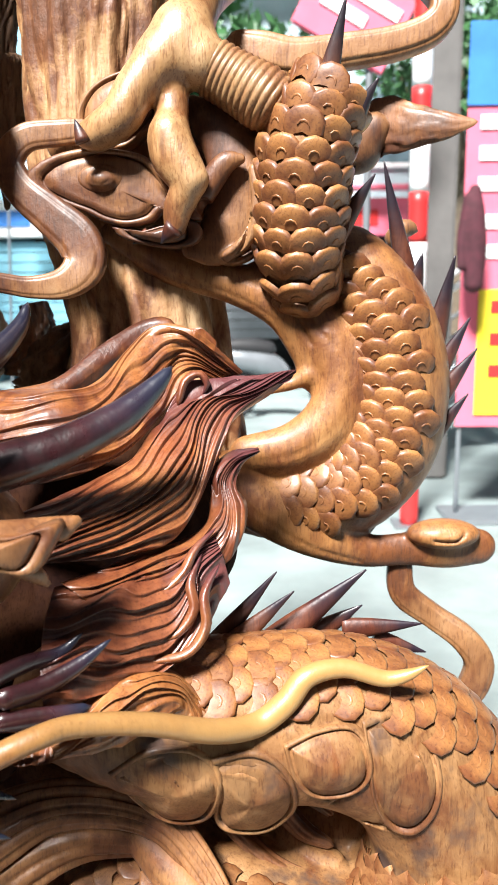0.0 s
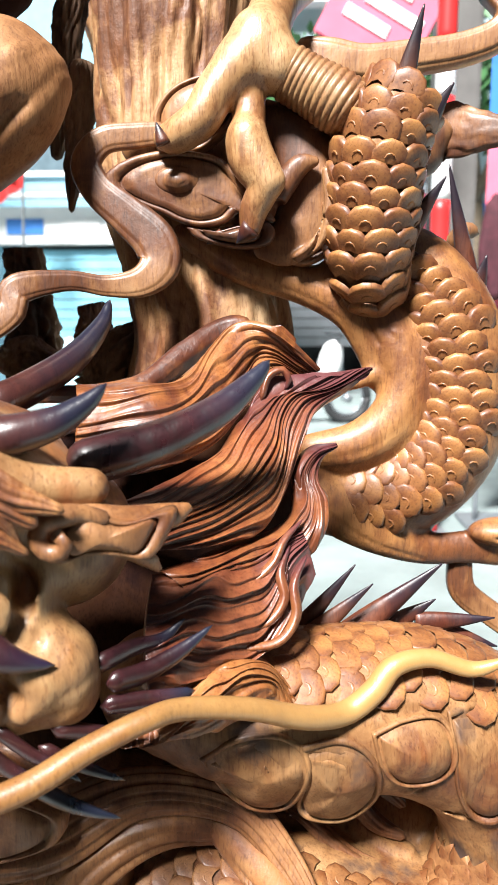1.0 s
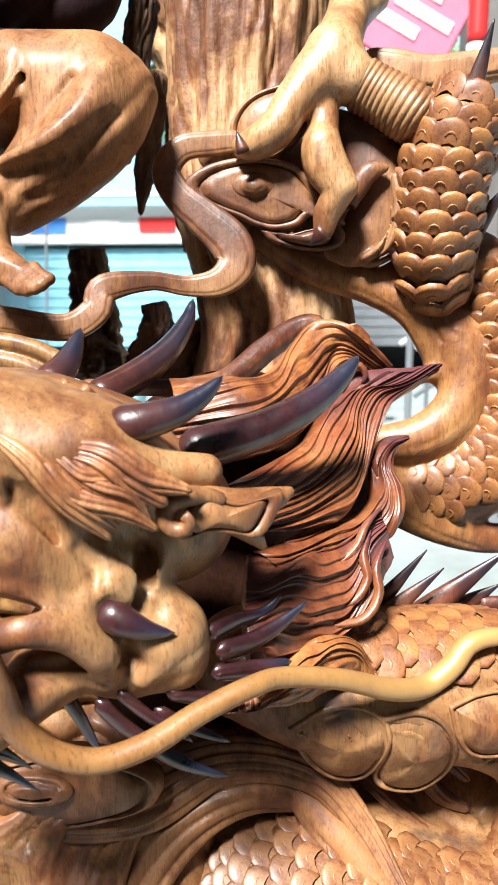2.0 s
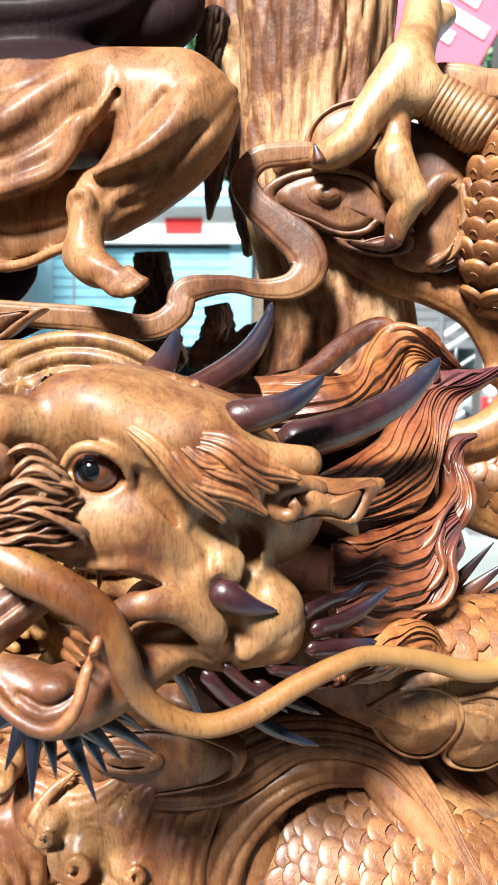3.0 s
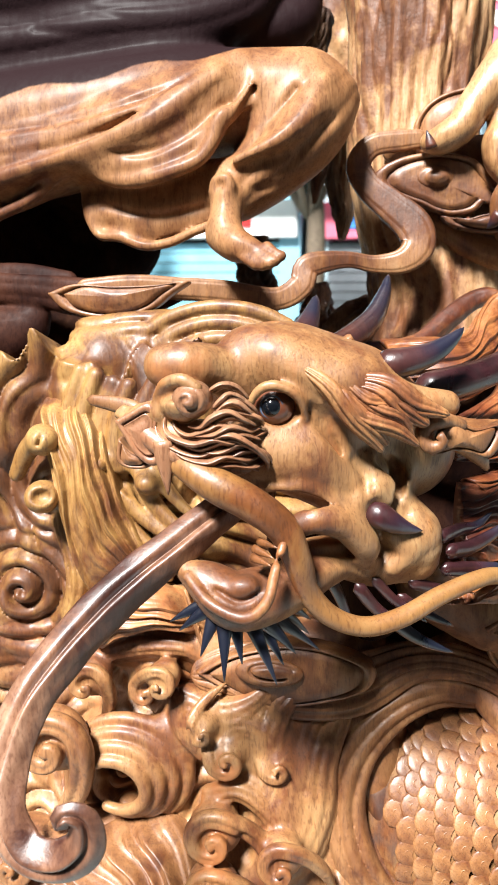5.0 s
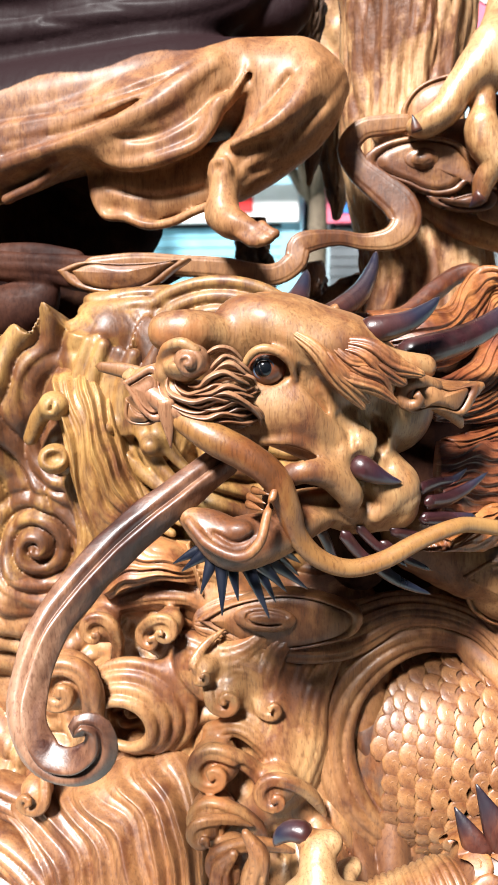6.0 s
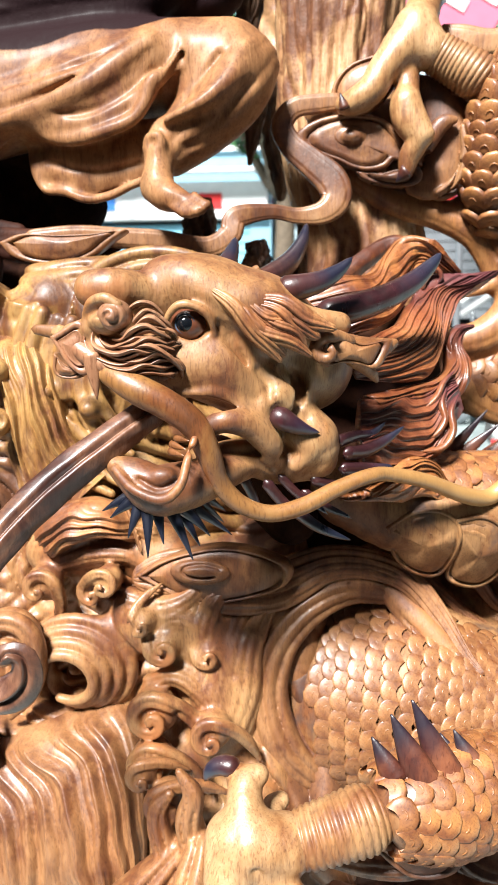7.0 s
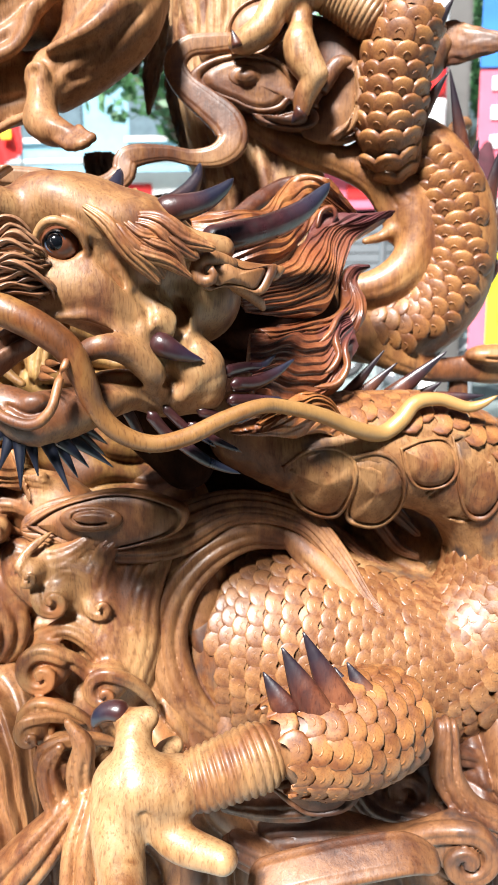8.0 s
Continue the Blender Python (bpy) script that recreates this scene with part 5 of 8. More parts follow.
for i, rows in enumerate(TUFTS):
    for j in range(2):
        d = (0.0052 * j * (0.6 + 0.5 * rng.rand()), 0.005 * j - 0.004 * (i % 2), -0.0058 * j * (0.6 + 0.5 * rng.rand()))
        n = len(rows) - j * (i % 3 == 0)
        limb("moustache_lock", [(r[0] + d[0] + 0.007 + 0.0012 * rng.randn(), r[1] + d[1] + 0.004, r[2] + d[2] + 0.0012 * rng.randn(), r[3] * (0.7 + 0.25 * rng.rand())) for r in rows[:n]], MUZZLE, head, "", ring=12, flat=1.5, step=0.003, shape=blade(0.1, 1.0))

limb("lip", [(-0.541, 0.450, 1.102, 0.0041), (-0.530, 0.444, 1.097, 0.0094), (-0.513, 0.434, 1.089, 0.0126), (-0.490, 0.426, 1.075, 0.0119), (-0.465, 0.424, 1.063, 0.0092), (-0.437, 0.430, 1.055, 0.0073), (-0.406, 0.441, 1.052, 0.0027)], MUZZLE, head, "violet stained upper lip", ring=16)

# brow locks: flame tufts that stand off the brow
BROW_INNER = [
    [(-0.375, 0.446, 1.146, 0.0085), (-0.359, 0.442, 1.122, 0.0095), (-0.342, 0.452, 1.102, 0.0075), (-0.325, 0.458, 1.089, 0.0012)],
    [(-0.367, 0.448, 1.154, 0.0085), (-0.347, 0.446, 1.126, 0.0095), (-0.325, 0.457, 1.103, 0.0075), (-0.303, 0.474, 1.079, 0.0012)],
    [(-0.357, 0.451, 1.155, 0.0085), (-0.331, 0.451, 1.129, 0.0095), (-0.304, 0.463, 1.101, 0.0075), (-0.275, 0.482, 1.069, 0.0012)],
    [(-0.343, 0.455, 1.146, 0.0085), (-0.315, 0.456, 1.120, 0.0095), (-0.285, 0.469, 1.096, 0.0075), (-0.267, 0.484, 1.071, 0.0012)]]
BROW_MIDDLE = [
    [(-0.332, 0.458, 1.136, 0.0085), (-0.298, 0.461, 1.111, 0.0095), (-0.266, 0.474, 1.093, 0.0075), (-0.240, 0.492, 1.071, 0.0012)],
    [(-0.319, 0.462, 1.137, 0.0085), (-0.287, 0.464, 1.117, 0.0095), (-0.261, 0.476, 1.100, 0.0075), (-0.245, 0.491, 1.079, 0.0012)],
    [(-0.311, 0.465, 1.141, 0.0085), (-0.278, 0.467, 1.125, 0.0095), (-0.254, 0.478, 1.107, 0.0075), (-0.236, 0.484, 1.100, 0.0012)],
    [(-0.300, 0.468, 1.143, 0.0085), (-0.267, 0.470, 1.133, 0.0095), (-0.239, 0.482, 1.120, 0.0075), (-0.211, 0.491, 1.107, 0.0012)]]
BROW_OUTER = [
    [(-0.343, 0.455, 1.133, 0.0085), (-0.322, 0.453, 1.112, 0.0095), (-0.309, 0.462, 1.093, 0.0075), (-0.312, 0.472, 1.072, 0.0012)],
    [(-0.353, 0.452, 1.132, 0.0070), (-0.342, 0.448, 1.114, 0.0075), (-0.331, 0.456, 1.096, 0.0012)],
    [(-0.289, 0.471, 1.134, 0.0085), (-0.261, 0.471, 1.121, 0.0095), (-0.240, 0.482, 1.104, 0.0075), (-0.231, 0.485, 1.093, 0.0012)],
    [(-0.327, 0.460, 1.144, 0.0085), (-0.297, 0.461, 1.128, 0.0095), (-0.275, 0.472, 1.116, 0.0075), (-0.261, 0.477, 1.114, 0.0012)]]
for k, pts in enumerate(BROW_INNER[2:] + BROW_MIDDLE + BROW_OUTER[2:]):
    lift = 0.005 * math.sin(2.1 * k)
    w = 0.0105 + 0.0022 * math.sin(1.7 * k)
    tuft = [(x + 0.003 * math.sin(2 * k + n), y + 0.003 - 0.004 * n + lift * n / len(pts), z + 0.004 * math.sin(1.3 * k + 2 * n), w * f) for n, ((x, y, z, r), f) in enumerate(zip(pts, (0.55, 1.0, 0.95, 0.30)))]
    limb("brow_lock", tuft, HEAD_WOOD, head, "", ring=48, flat=0.8, step=0.003, shape=combed(3, 0.34, 1.5, 0.15))

# ear
ear = Clay((-0.36, 0.44, 0.95), (-0.10, 0.66, 1.14), 0.0024)
ear.roll([(-0.228, 0.515, 1.090, 0.0093), (-0.204, 0.525, 1.085, 0.0157), (-0.180, 0.540, 1.077, 0.0182), (-0.155, 0.560, 1.078, 0.0142), (-0.134, 0.572, 1.085, 0.0055)], 0.01, 0.7)
ear.roll([(-0.183, 0.540, 1.069, 0.0150), (-0.168, 0.548, 1.054, 0.0108), (-0.157, 0.558, 1.037, 0.0039)], 0.01, 0.7)
ear.ball((-0.153, 0.545, 1.063), (0.014, 0.03, 0.012), 0.006, cut=True)
ear.gouge([(-0.205, 0.500, 1.097, 0.0020), (-0.182, 0.510, 1.091, 0.0025), (-0.154, 0.540, 1.089, 0.0021)], 0.006)
clay_part("ear", ear, WOOD, head, "curled leaf-shaped ear")
plate("ear_leaf", [(-0.235, 0.493, 1.072), (-0.229, 0.496, 1.092), (-0.207, 0.508, 1.101), (-0.175, 0.524, 1.087), (-0.140, 0.541, 1.091), (-0.146, 0.537, 1.069), (-0.159, 0.530, 1.054), (-0.180, 0.520, 1.060), (-0.204, 0.508, 1.064), (-0.223, 0.499, 1.060)], WOOD, "leaf shaped ear with a cut border line", 0.02, 0.010, 0.72, parent=head)
limb("ear_curl", volute((-0.221, 0.495, 1.081), 0.017, 1.1, 0.0095, 90, 1, 0.008, tail=[(-0.186, 0.520, 1.087, 0.0073), (-0.205, 0.510, 1.096, 0.0077)]), WOOD, head, "", ring=14)

# neck spikes behind the jaw
for pts in ([[(-0.209, 0.550, 0.958, 0.0080), (-0.183, 0.580, 0.961, 0.0073), (-0.159, 0.600, 0.961, 0.0053), (-0.140, 0.610, 0.976, 0.0011)], [(-0.199, 0.550, 0.943, 0.0090), (-0.172, 0.575, 0.941, 0.0088), (-0.142, 0.595, 0.952, 0.0064), (-0.115, 0.610, 0.970, 0.0011)], [(-0.205, 0.550, 0.923, 0.0075), (-0.176, 0.565, 0.919, 0.0087), (-0.147, 0.580, 0.916, 0.0073), (-0.130, 0.590, 0.917, 0.0032)], [(-0.241, 0.530, 0.914, 0.0069), (-0.215, 0.545, 0.902, 0.0070), (-0.191, 0.555, 0.896, 0.0051), (-0.174, 0.560, 0.899, 0.0015)], [(-0.299, 0.510, 0.916, 0.0072), (-0.279, 0.520, 0.887, 0.0068), (-0.257, 0.525, 0.869, 0.0049), (-0.238, 0.530, 0.855, 0.0010)], [(-0.265, 0.520, 0.877, 0.0078), (-0.235, 0.525, 0.853, 0.0069), (-0.209, 0.530, 0.839, 0.0045), (-0.187, 0.535, 0.830, 0.0010)]]
            + [[(-0.328, 0.510, 0.923, 0.0067), (-0.316, 0.515, 0.897, 0.0058), (-0.307, 0.520, 0.873, 0.0039), (-0.300, 0.520, 0.860, 0.0010)], [(-0.281, 0.515, 0.922, 0.0058), (-0.256, 0.525, 0.893, 0.0054), (-0.232, 0.530, 0.877, 0.0040), (-0.218, 0.530, 0.866, 0.0010)], [(-0.252, 0.530, 0.898, 0.0059), (-0.225, 0.540, 0.876, 0.0055), (-0.200, 0.545, 0.863, 0.0035), (-0.186, 0.550, 0.855, 0.0010)]]):
    limb("neck_spike", [(x, y - 0.012, z, 1.1 * r) for x, y, z, r in pts], BLUE if pts[0][2] < 0.88 else HORN_DARK, head, "", ring=12, flat=0.7)

# beard points under the chin
BEARD = (((-0.450, 0.430, 0.909, 0.0082), (-0.490, 0.425, 0.892)), ((-0.445, 0.425, 0.907, 0.0082), (-0.479, 0.420, 0.885)), ((-0.439, 0.420, 0.907, 0.0081), (-0.454, 0.405, 0.865)), ((-0.431, 0.415, 0.907, 0.0081), (-0.428, 0.395, 0.845)),
         ((-0.423, 0.420, 0.902, 0.0081), (-0.412, 0.410, 0.857)), ((-0.406, 0.420, 0.899, 0.0088), (-0.376, 0.405, 0.840)), ((-0.398, 0.430, 0.896, 0.0082), (-0.371, 0.425, 0.851)), ((-0.386, 0.440, 0.895, 0.0083), (-0.336, 0.455, 0.856)),
         ((-0.381, 0.450, 0.898, 0.0083), (-0.348, 0.470, 0.867)), ((-0.379, 0.460, 0.903, 0.0084), (-0.347, 0.480, 0.879)), ((-0.390, 0.425, 0.895, 0.0081), (-0.359, 0.430, 0.862)))
for a, b in BEARD:
    cone("beard_point", a[:3], b, 0.0115, BLUE, head, bend=(0, 0, 0.003), flat=0.6)

# ---- mane: combed sheets of hair, layered from the back to the neck ----
MANE_BACK = [
    [(-0.272, 0.750, 1.173), (-0.213, 0.750, 1.174), (-0.170, 0.766, 1.172), (-0.138, 0.808, 1.198), (-0.111, 0.838, 1.228), (-0.082, 0.840, 1.229), (-0.041, 0.848, 1.206), (-0.008, 0.863, 1.180)],
    [(-0.259, 0.712, 1.149), (-0.192, 0.716, 1.162), (-0.151, 0.760, 1.169), (-0.127, 0.804, 1.198), (-0.097, 0.834, 1.228), (-0.059, 0.834, 1.225), (-0.030, 0.845, 1.200), (-0.008, 0.855, 1.179)],
    [(-0.262, 0.712, 1.119), (-0.181, 0.712, 1.134), (-0.133, 0.761, 1.149), (-0.107, 0.805, 1.178), (-0.084, 0.840, 1.207), (-0.061, 0.847, 1.206), (-0.036, 0.853, 1.187), (-0.017, 0.862, 1.175)],
    [(-0.265, 0.712, 1.076), (-0.178, 0.712, 1.088), (-0.124, 0.747, 1.109), (-0.094, 0.790, 1.141), (-0.073, 0.819, 1.172), (-0.062, 0.837, 1.183), (-0.046, 0.845, 1.178), (-0.036, 0.852, 1.169)],
]
MANE_MIDDLE = [
    [(-0.186, 0.643, 1.080), (-0.149, 0.698, 1.090), (-0.116, 0.735, 1.104), (-0.094, 0.763, 1.127), (-0.083, 0.792, 1.153), (-0.070, 0.808, 1.173), (-0.059, 0.817, 1.174), (-0.054, 0.811, 1.160)],
    [(-0.165, 0.639, 1.056), (-0.118, 0.693, 1.063), (-0.084, 0.735, 1.078), (-0.069, 0.767, 1.104), (-0.061, 0.799, 1.135), (-0.042, 0.822, 1.156), (-0.006, 0.835, 1.162), (0.041, 0.853, 1.182)],
    [(-0.148, 0.648, 1.025), (-0.106, 0.677, 1.020), (-0.070, 0.710, 1.027), (-0.050, 0.742, 1.054), (-0.036, 0.770, 1.086), (-0.025, 0.792, 1.113), (-0.009, 0.819, 1.138), (0.048, 0.854, 1.175)],
]
MANE_FLAME = [
    [(-0.145, 0.654, 1.010), (-0.107, 0.681, 1.014), (-0.066, 0.716, 1.018), (-0.043, 0.740, 1.031), (-0.038, 0.761, 1.055), (-0.037, 0.771, 1.073), (-0.022, 0.787, 1.093), (0.012, 0.823, 1.097)],
    [(-0.125, 0.656, 0.995), (-0.081, 0.693, 0.998), (-0.049, 0.722, 1.009), (-0.026, 0.741, 1.028), (-0.021, 0.763, 1.050), (-0.025, 0.776, 1.071), (-0.013, 0.798, 1.089), (0.012, 0.825, 1.095)],
    [(-0.096, 0.673, 0.968), (-0.054, 0.701, 0.978), (-0.021, 0.730, 0.994), (-0.004, 0.735, 1.020), (-0.002, 0.755, 1.045), (-0.012, 0.776, 1.066), (-0.006, 0.807, 1.082), (0.012, 0.826, 1.093)],
]
MANE_NECK = [
    [(-0.147, 0.637, 1.003), (-0.111, 0.659, 1.004), (-0.086, 0.687, 1.005), (-0.067, 0.705, 1.015), (-0.051, 0.718, 1.019), (-0.033, 0.729, 1.025)],
    [(-0.152, 0.620, 0.969), (-0.113, 0.646, 0.967), (-0.079, 0.676, 0.971), (-0.056, 0.698, 0.990), (-0.048, 0.712, 1.007), (-0.029, 0.723, 1.017)],
    [(-0.152, 0.603, 0.936), (-0.113, 0.636, 0.929), (-0.073, 0.668, 0.932), (-0.047, 0.692, 0.954), (-0.044, 0.702, 0.983), (-0.024, 0.721, 1.004)],
    [(-0.148, 0.593, 0.911), (-0.115, 0.629, 0.910), (-0.079, 0.656, 0.911), (-0.050, 0.673, 0.924), (-0.033, 0.696, 0.950), (-0.018, 0.721, 0.976)],
]
MANE_HEM = [
    [(-0.140, 0.589, 0.904), (-0.118, 0.608, 0.916), (-0.096, 0.628, 0.921), (-0.066, 0.649, 0.909), (-0.046, 0.657, 0.883), (-0.026, 0.661, 0.857)],
    [(-0.136, 0.591, 0.891), (-0.112, 0.613, 0.898), (-0.091, 0.628, 0.902), (-0.069, 0.642, 0.892), (-0.057, 0.650, 0.872), (-0.047, 0.651, 0.852)],
    [(-0.167, 0.572, 0.870), (-0.141, 0.586, 0.866), (-0.118, 0.607, 0.859), (-0.097, 0.622, 0.861), (-0.077, 0.634, 0.861), (-0.057, 0.647, 0.854)],
]


def combed_sheet(name, guides, ridges, tall, material, label, seed, thick=0.022, bulge=0.012, wave=0.35, parent=None, sink=0.0, ripple=1.0, lead=0.0):
    """A sheet of carved hair between guide lines: sharp wavy crests that run along it, closed at the back."""
    rng = np.random.RandomState(seed)
    nu, nv = 150, ridges * 16
    if lead:
        guides = [[tuple(p - lead * (q - p) / np.linalg.norm(q - p)) for p, q in [(np.array(g[0]), np.array(g[1]))]] + list(g) for g in guides]
    rows = np.stack([path(g, 0.0005)[np.linspace(0, len(path(g, 0.0005)) - 1, nu).astype(int)] for g in guides])
    v = np.linspace(0, 1, nv)
    at = np.linspace(0, 1, len(guides))
    basis = np.stack([np.prod([(v - at[m]) / (at[k] - at[m]) for m in range(len(at)) if m != k], axis=0) for k in range(len(at))], axis=1)
    grid = np.einsum("vk,kuc->uvc", basis, rows)
    du, dv = np.gradient(grid, axis=0), np.gradient(grid, axis=1)
    nor = np.cross(du, dv)
    nor /= np.linalg.norm(nor, axis=2)[..., None] + 1e-9
    nor *= -np.sign(np.median(nor[..., 1]))
    nor = 0.35 * nor + 0.65 * np.array((0.0, -1.0, 0.0))
    nor /= np.linalg.norm(nor, axis=2)[..., None]
    u = np.linspace(0, 1, nu)[:, None]
    vv = v[None, :]
    bent = vv + 0.035 * np.sin(7 * vv + seed) + 0.02 * np.sin(17 * vv + 2 * seed) * np.cos(3 * u)
    phase = ridges * bent + wave * np.sin(9.5 * u + 4.0 * vv + seed) + ripple * (0.2 * np.sin(21 * u + 9 * vv) + 0.7 * u * np.sin(6 * vv + seed))
    cell = np.floor(phase).astype(int)
    size = (0.55 + 0.75 * rng.rand(ridges + 12))[np.clip(cell + 5, 0, ridges + 11)]
    frac = phase - cell
    crest = np.where(frac < 0.7, (frac / 0.7) ** 1.5, ((1 - frac) / 0.3) ** 0.8)
    bunch = np.abs(np.sin(math.pi * phase / 3.3 + 0.6 * np.sin(4 * u)))
    fine = np.abs(np.sin(math.pi * 3 * phase + 1.5 * np.sin(5 * u))) ** 0.8
    fade = np.minimum(1, 0.45 + 7 * u) * (1 - 0.45 * u**3)
    high = fade * tall * (size * crest + 0.14 * fine + 0.8 * bunch) + bulge * (np.sin(math.pi * vv) ** 0.7 - 0.4) * (1 - u**4)
    high = high - sink * (np.exp(-u / 0.07) + np.exp(-vv / 0.07) + np.exp(-(1 - vv) / 0.07) + np.exp(-(1 - u) / 0.07))
    front = grid + nor * high[..., None]
    back = grid - nor * (thick * (1 - 0.9 * u**5))[..., None]
    verts = np.vstack([front.reshape(-1, 3), back.reshape(-1, 3)])
    i, j = np.meshgrid(np.arange(nu - 1), np.arange(nv - 1), indexing="ij")
    a = (i * nv + j).ravel()
    n = nu * nv
    faces = [np.stack([a, a + 1, a + nv + 1, a + nv], 1), np.stack([a + n, a + nv + n, a + nv + 1 + n, a + 1 + n], 1)]
    edge = np.arange(nu - 1) * nv
    for b in (edge, edge + nv - 1):
        faces.append(np.stack([b, b + nv, b + nv + n, b + n], 1))
    side_row = np.arange(nv - 1)
    for b in (side_row, side_row + (nu - 1) * nv):
        faces.append(np.stack([b, b + n, b + 1 + n, b + 1], 1))
    ob = link_mesh(name, verts, np.vstack(faces), material, parent or head, label, along=np.tile(np.repeat(np.linspace(0, 1, nu), nv), 2))
    bm = bmesh.new()
    bm.from_mesh(ob.data)
    bmesh.ops.recalc_face_normals(bm, faces=bm.faces)
    bm.to_mesh(ob.data)
    bm.free()
    return ob


combed_sheet("mane_sheet", MANE_BACK, 9, 0.0050, MANE_GOLD, "golden combed hair behind the horn", 1)
combed_sheet("mane_sheet", MANE_MIDDLE, 11, 0.0062, MANE_TIP, "red brown hair that sweeps up to a dark flame tip", 2, bulge=0.02, wave=0.5, lead=0.04)
combed_sheet("mane_sheet", MANE_FLAME, 5, 0.0062, MANE_TIP, "dark stained flame of hair", 3, lead=0.03)
combed_sheet("mane_sheet", MANE_NECK, 9, 0.0066, MANE_DEEP, "wavy red hair along the neck", 4, bulge=0.02, wave=0.5, lead=0.03)
combed_sheet("mane_sheet", MANE_HEM, 5, 0.0060, MANE_GOLD, "golden curling hem of the mane", 5, bulge=0.014, lead=0.04)
for pts in ([(-0.119, 0.655, 0.985, 0.0040), (-0.086, 0.672, 0.982, 0.0052), (-0.062, 0.684, 0.998, 0.0056), (-0.050, 0.700, 1.018, 0.0048), (-0.030, 0.722, 1.034, 0.0012)],
            [(-0.100, 0.650, 0.945, 0.0040), (-0.068, 0.660, 0.945, 0.0054), (-0.050, 0.672, 0.966, 0.0060), (-0.054, 0.684, 0.990, 0.0056), (-0.044, 0.704, 1.012, 0.0014)],
            [(-0.094, 0.645, 0.925, 0.0040), (-0.056, 0.655, 0.928, 0.0054), (-0.038, 0.668, 0.950, 0.0060), (-0.040, 0.682, 0.978, 0.0056), (-0.026, 0.704, 1.002, 0.0014)],
            [(-0.075, 0.790, 1.150, 0.0040), (-0.068, 0.800, 1.176, 0.0052), (-0.052, 0.806, 1.184, 0.0050), (-0.044, 0.806, 1.172, 0.0040), (-0.050, 0.808, 1.160, 0.0012)]):
    limb("mane_curl", pts, MANE_TIP, head, "", ring=14, flat=1.2, shape=blade(0.1, 1.3))
limb("mane_crest", [(-0.388, 0.800, 1.157, 0.0093), (-0.315, 0.780, 1.159, 0.0091), (-0.261, 0.800, 1.157, 0.0106), (-0.211, 0.830, 1.164, 0.0150), (-0.166, 0.870, 1.199, 0.0169), (-0.132, 0.895, 1.223, 0.0158), (-0.103, 0.900, 1.232, 0.0130), (-0.089, 0.890, 1.220, 0.0057)], MANE_EDGE, head, "smooth outer edge of the mane", ring=32, flat=0.8, shape=bark(41, 5, 0.10))

# core coloured near black for the shade between mane, jaw and trunk
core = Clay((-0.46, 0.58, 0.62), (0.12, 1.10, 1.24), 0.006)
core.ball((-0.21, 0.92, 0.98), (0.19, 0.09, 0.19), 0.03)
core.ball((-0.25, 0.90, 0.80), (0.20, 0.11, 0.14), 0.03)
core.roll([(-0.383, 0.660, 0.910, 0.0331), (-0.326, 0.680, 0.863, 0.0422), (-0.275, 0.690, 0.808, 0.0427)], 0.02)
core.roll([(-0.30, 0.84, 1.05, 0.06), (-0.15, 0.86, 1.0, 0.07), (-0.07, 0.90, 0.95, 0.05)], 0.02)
clay_part("inner_block", core, WOOD_SHADE, carving, "inner wood between mane and trunk, near black in place of shade")

# ---- carved waves behind and below the dragon ----
VORTEX = (  # centre, reach, sense, height
    ((-0.728, 0.680, 1.035), 0.045, -1, 0.012), ((-0.736, 0.670, 0.955), 0.05, -1, 0.012), ((-0.646, 0.690, 1.006), 0.045, 1, 0.010), ((-0.582, 0.690, 0.975), 0.045, -1, 0.010),
    ((-0.582, 0.640, 0.692), 0.045, 1, 0.012), ((-0.670, 0.650, 0.692), 0.05, 1, 0.012), ((-0.635, 0.640, 0.534), 0.10, 1, 0.010), ((-0.462, 0.600, 0.622), 0.045, 1, 0.012),
    ((-0.479, 0.580, 0.519), 0.06, 1, 0.012), ((-0.388, 0.570, 0.496), 0.05, 1, 0.010), ((-0.479, 0.560, 0.449), 0.055, 1, 0.010), ((-0.449, 0.530, 0.405), 0.05, 1, 0.010),
    ((0.049, 0.620, 0.308), 0.07, 1, 0.012), ((0.133, 0.550, 0.243), 0.06, -1, 0.012), ((-0.396, 0.610, 0.610), 0.04, -1, 0.008), ((-0.772, 0.600, 0.429), 0.05, -1, 0.008), ((-0.792, 0.680, 0.793), 0.06, 1, 0.010))


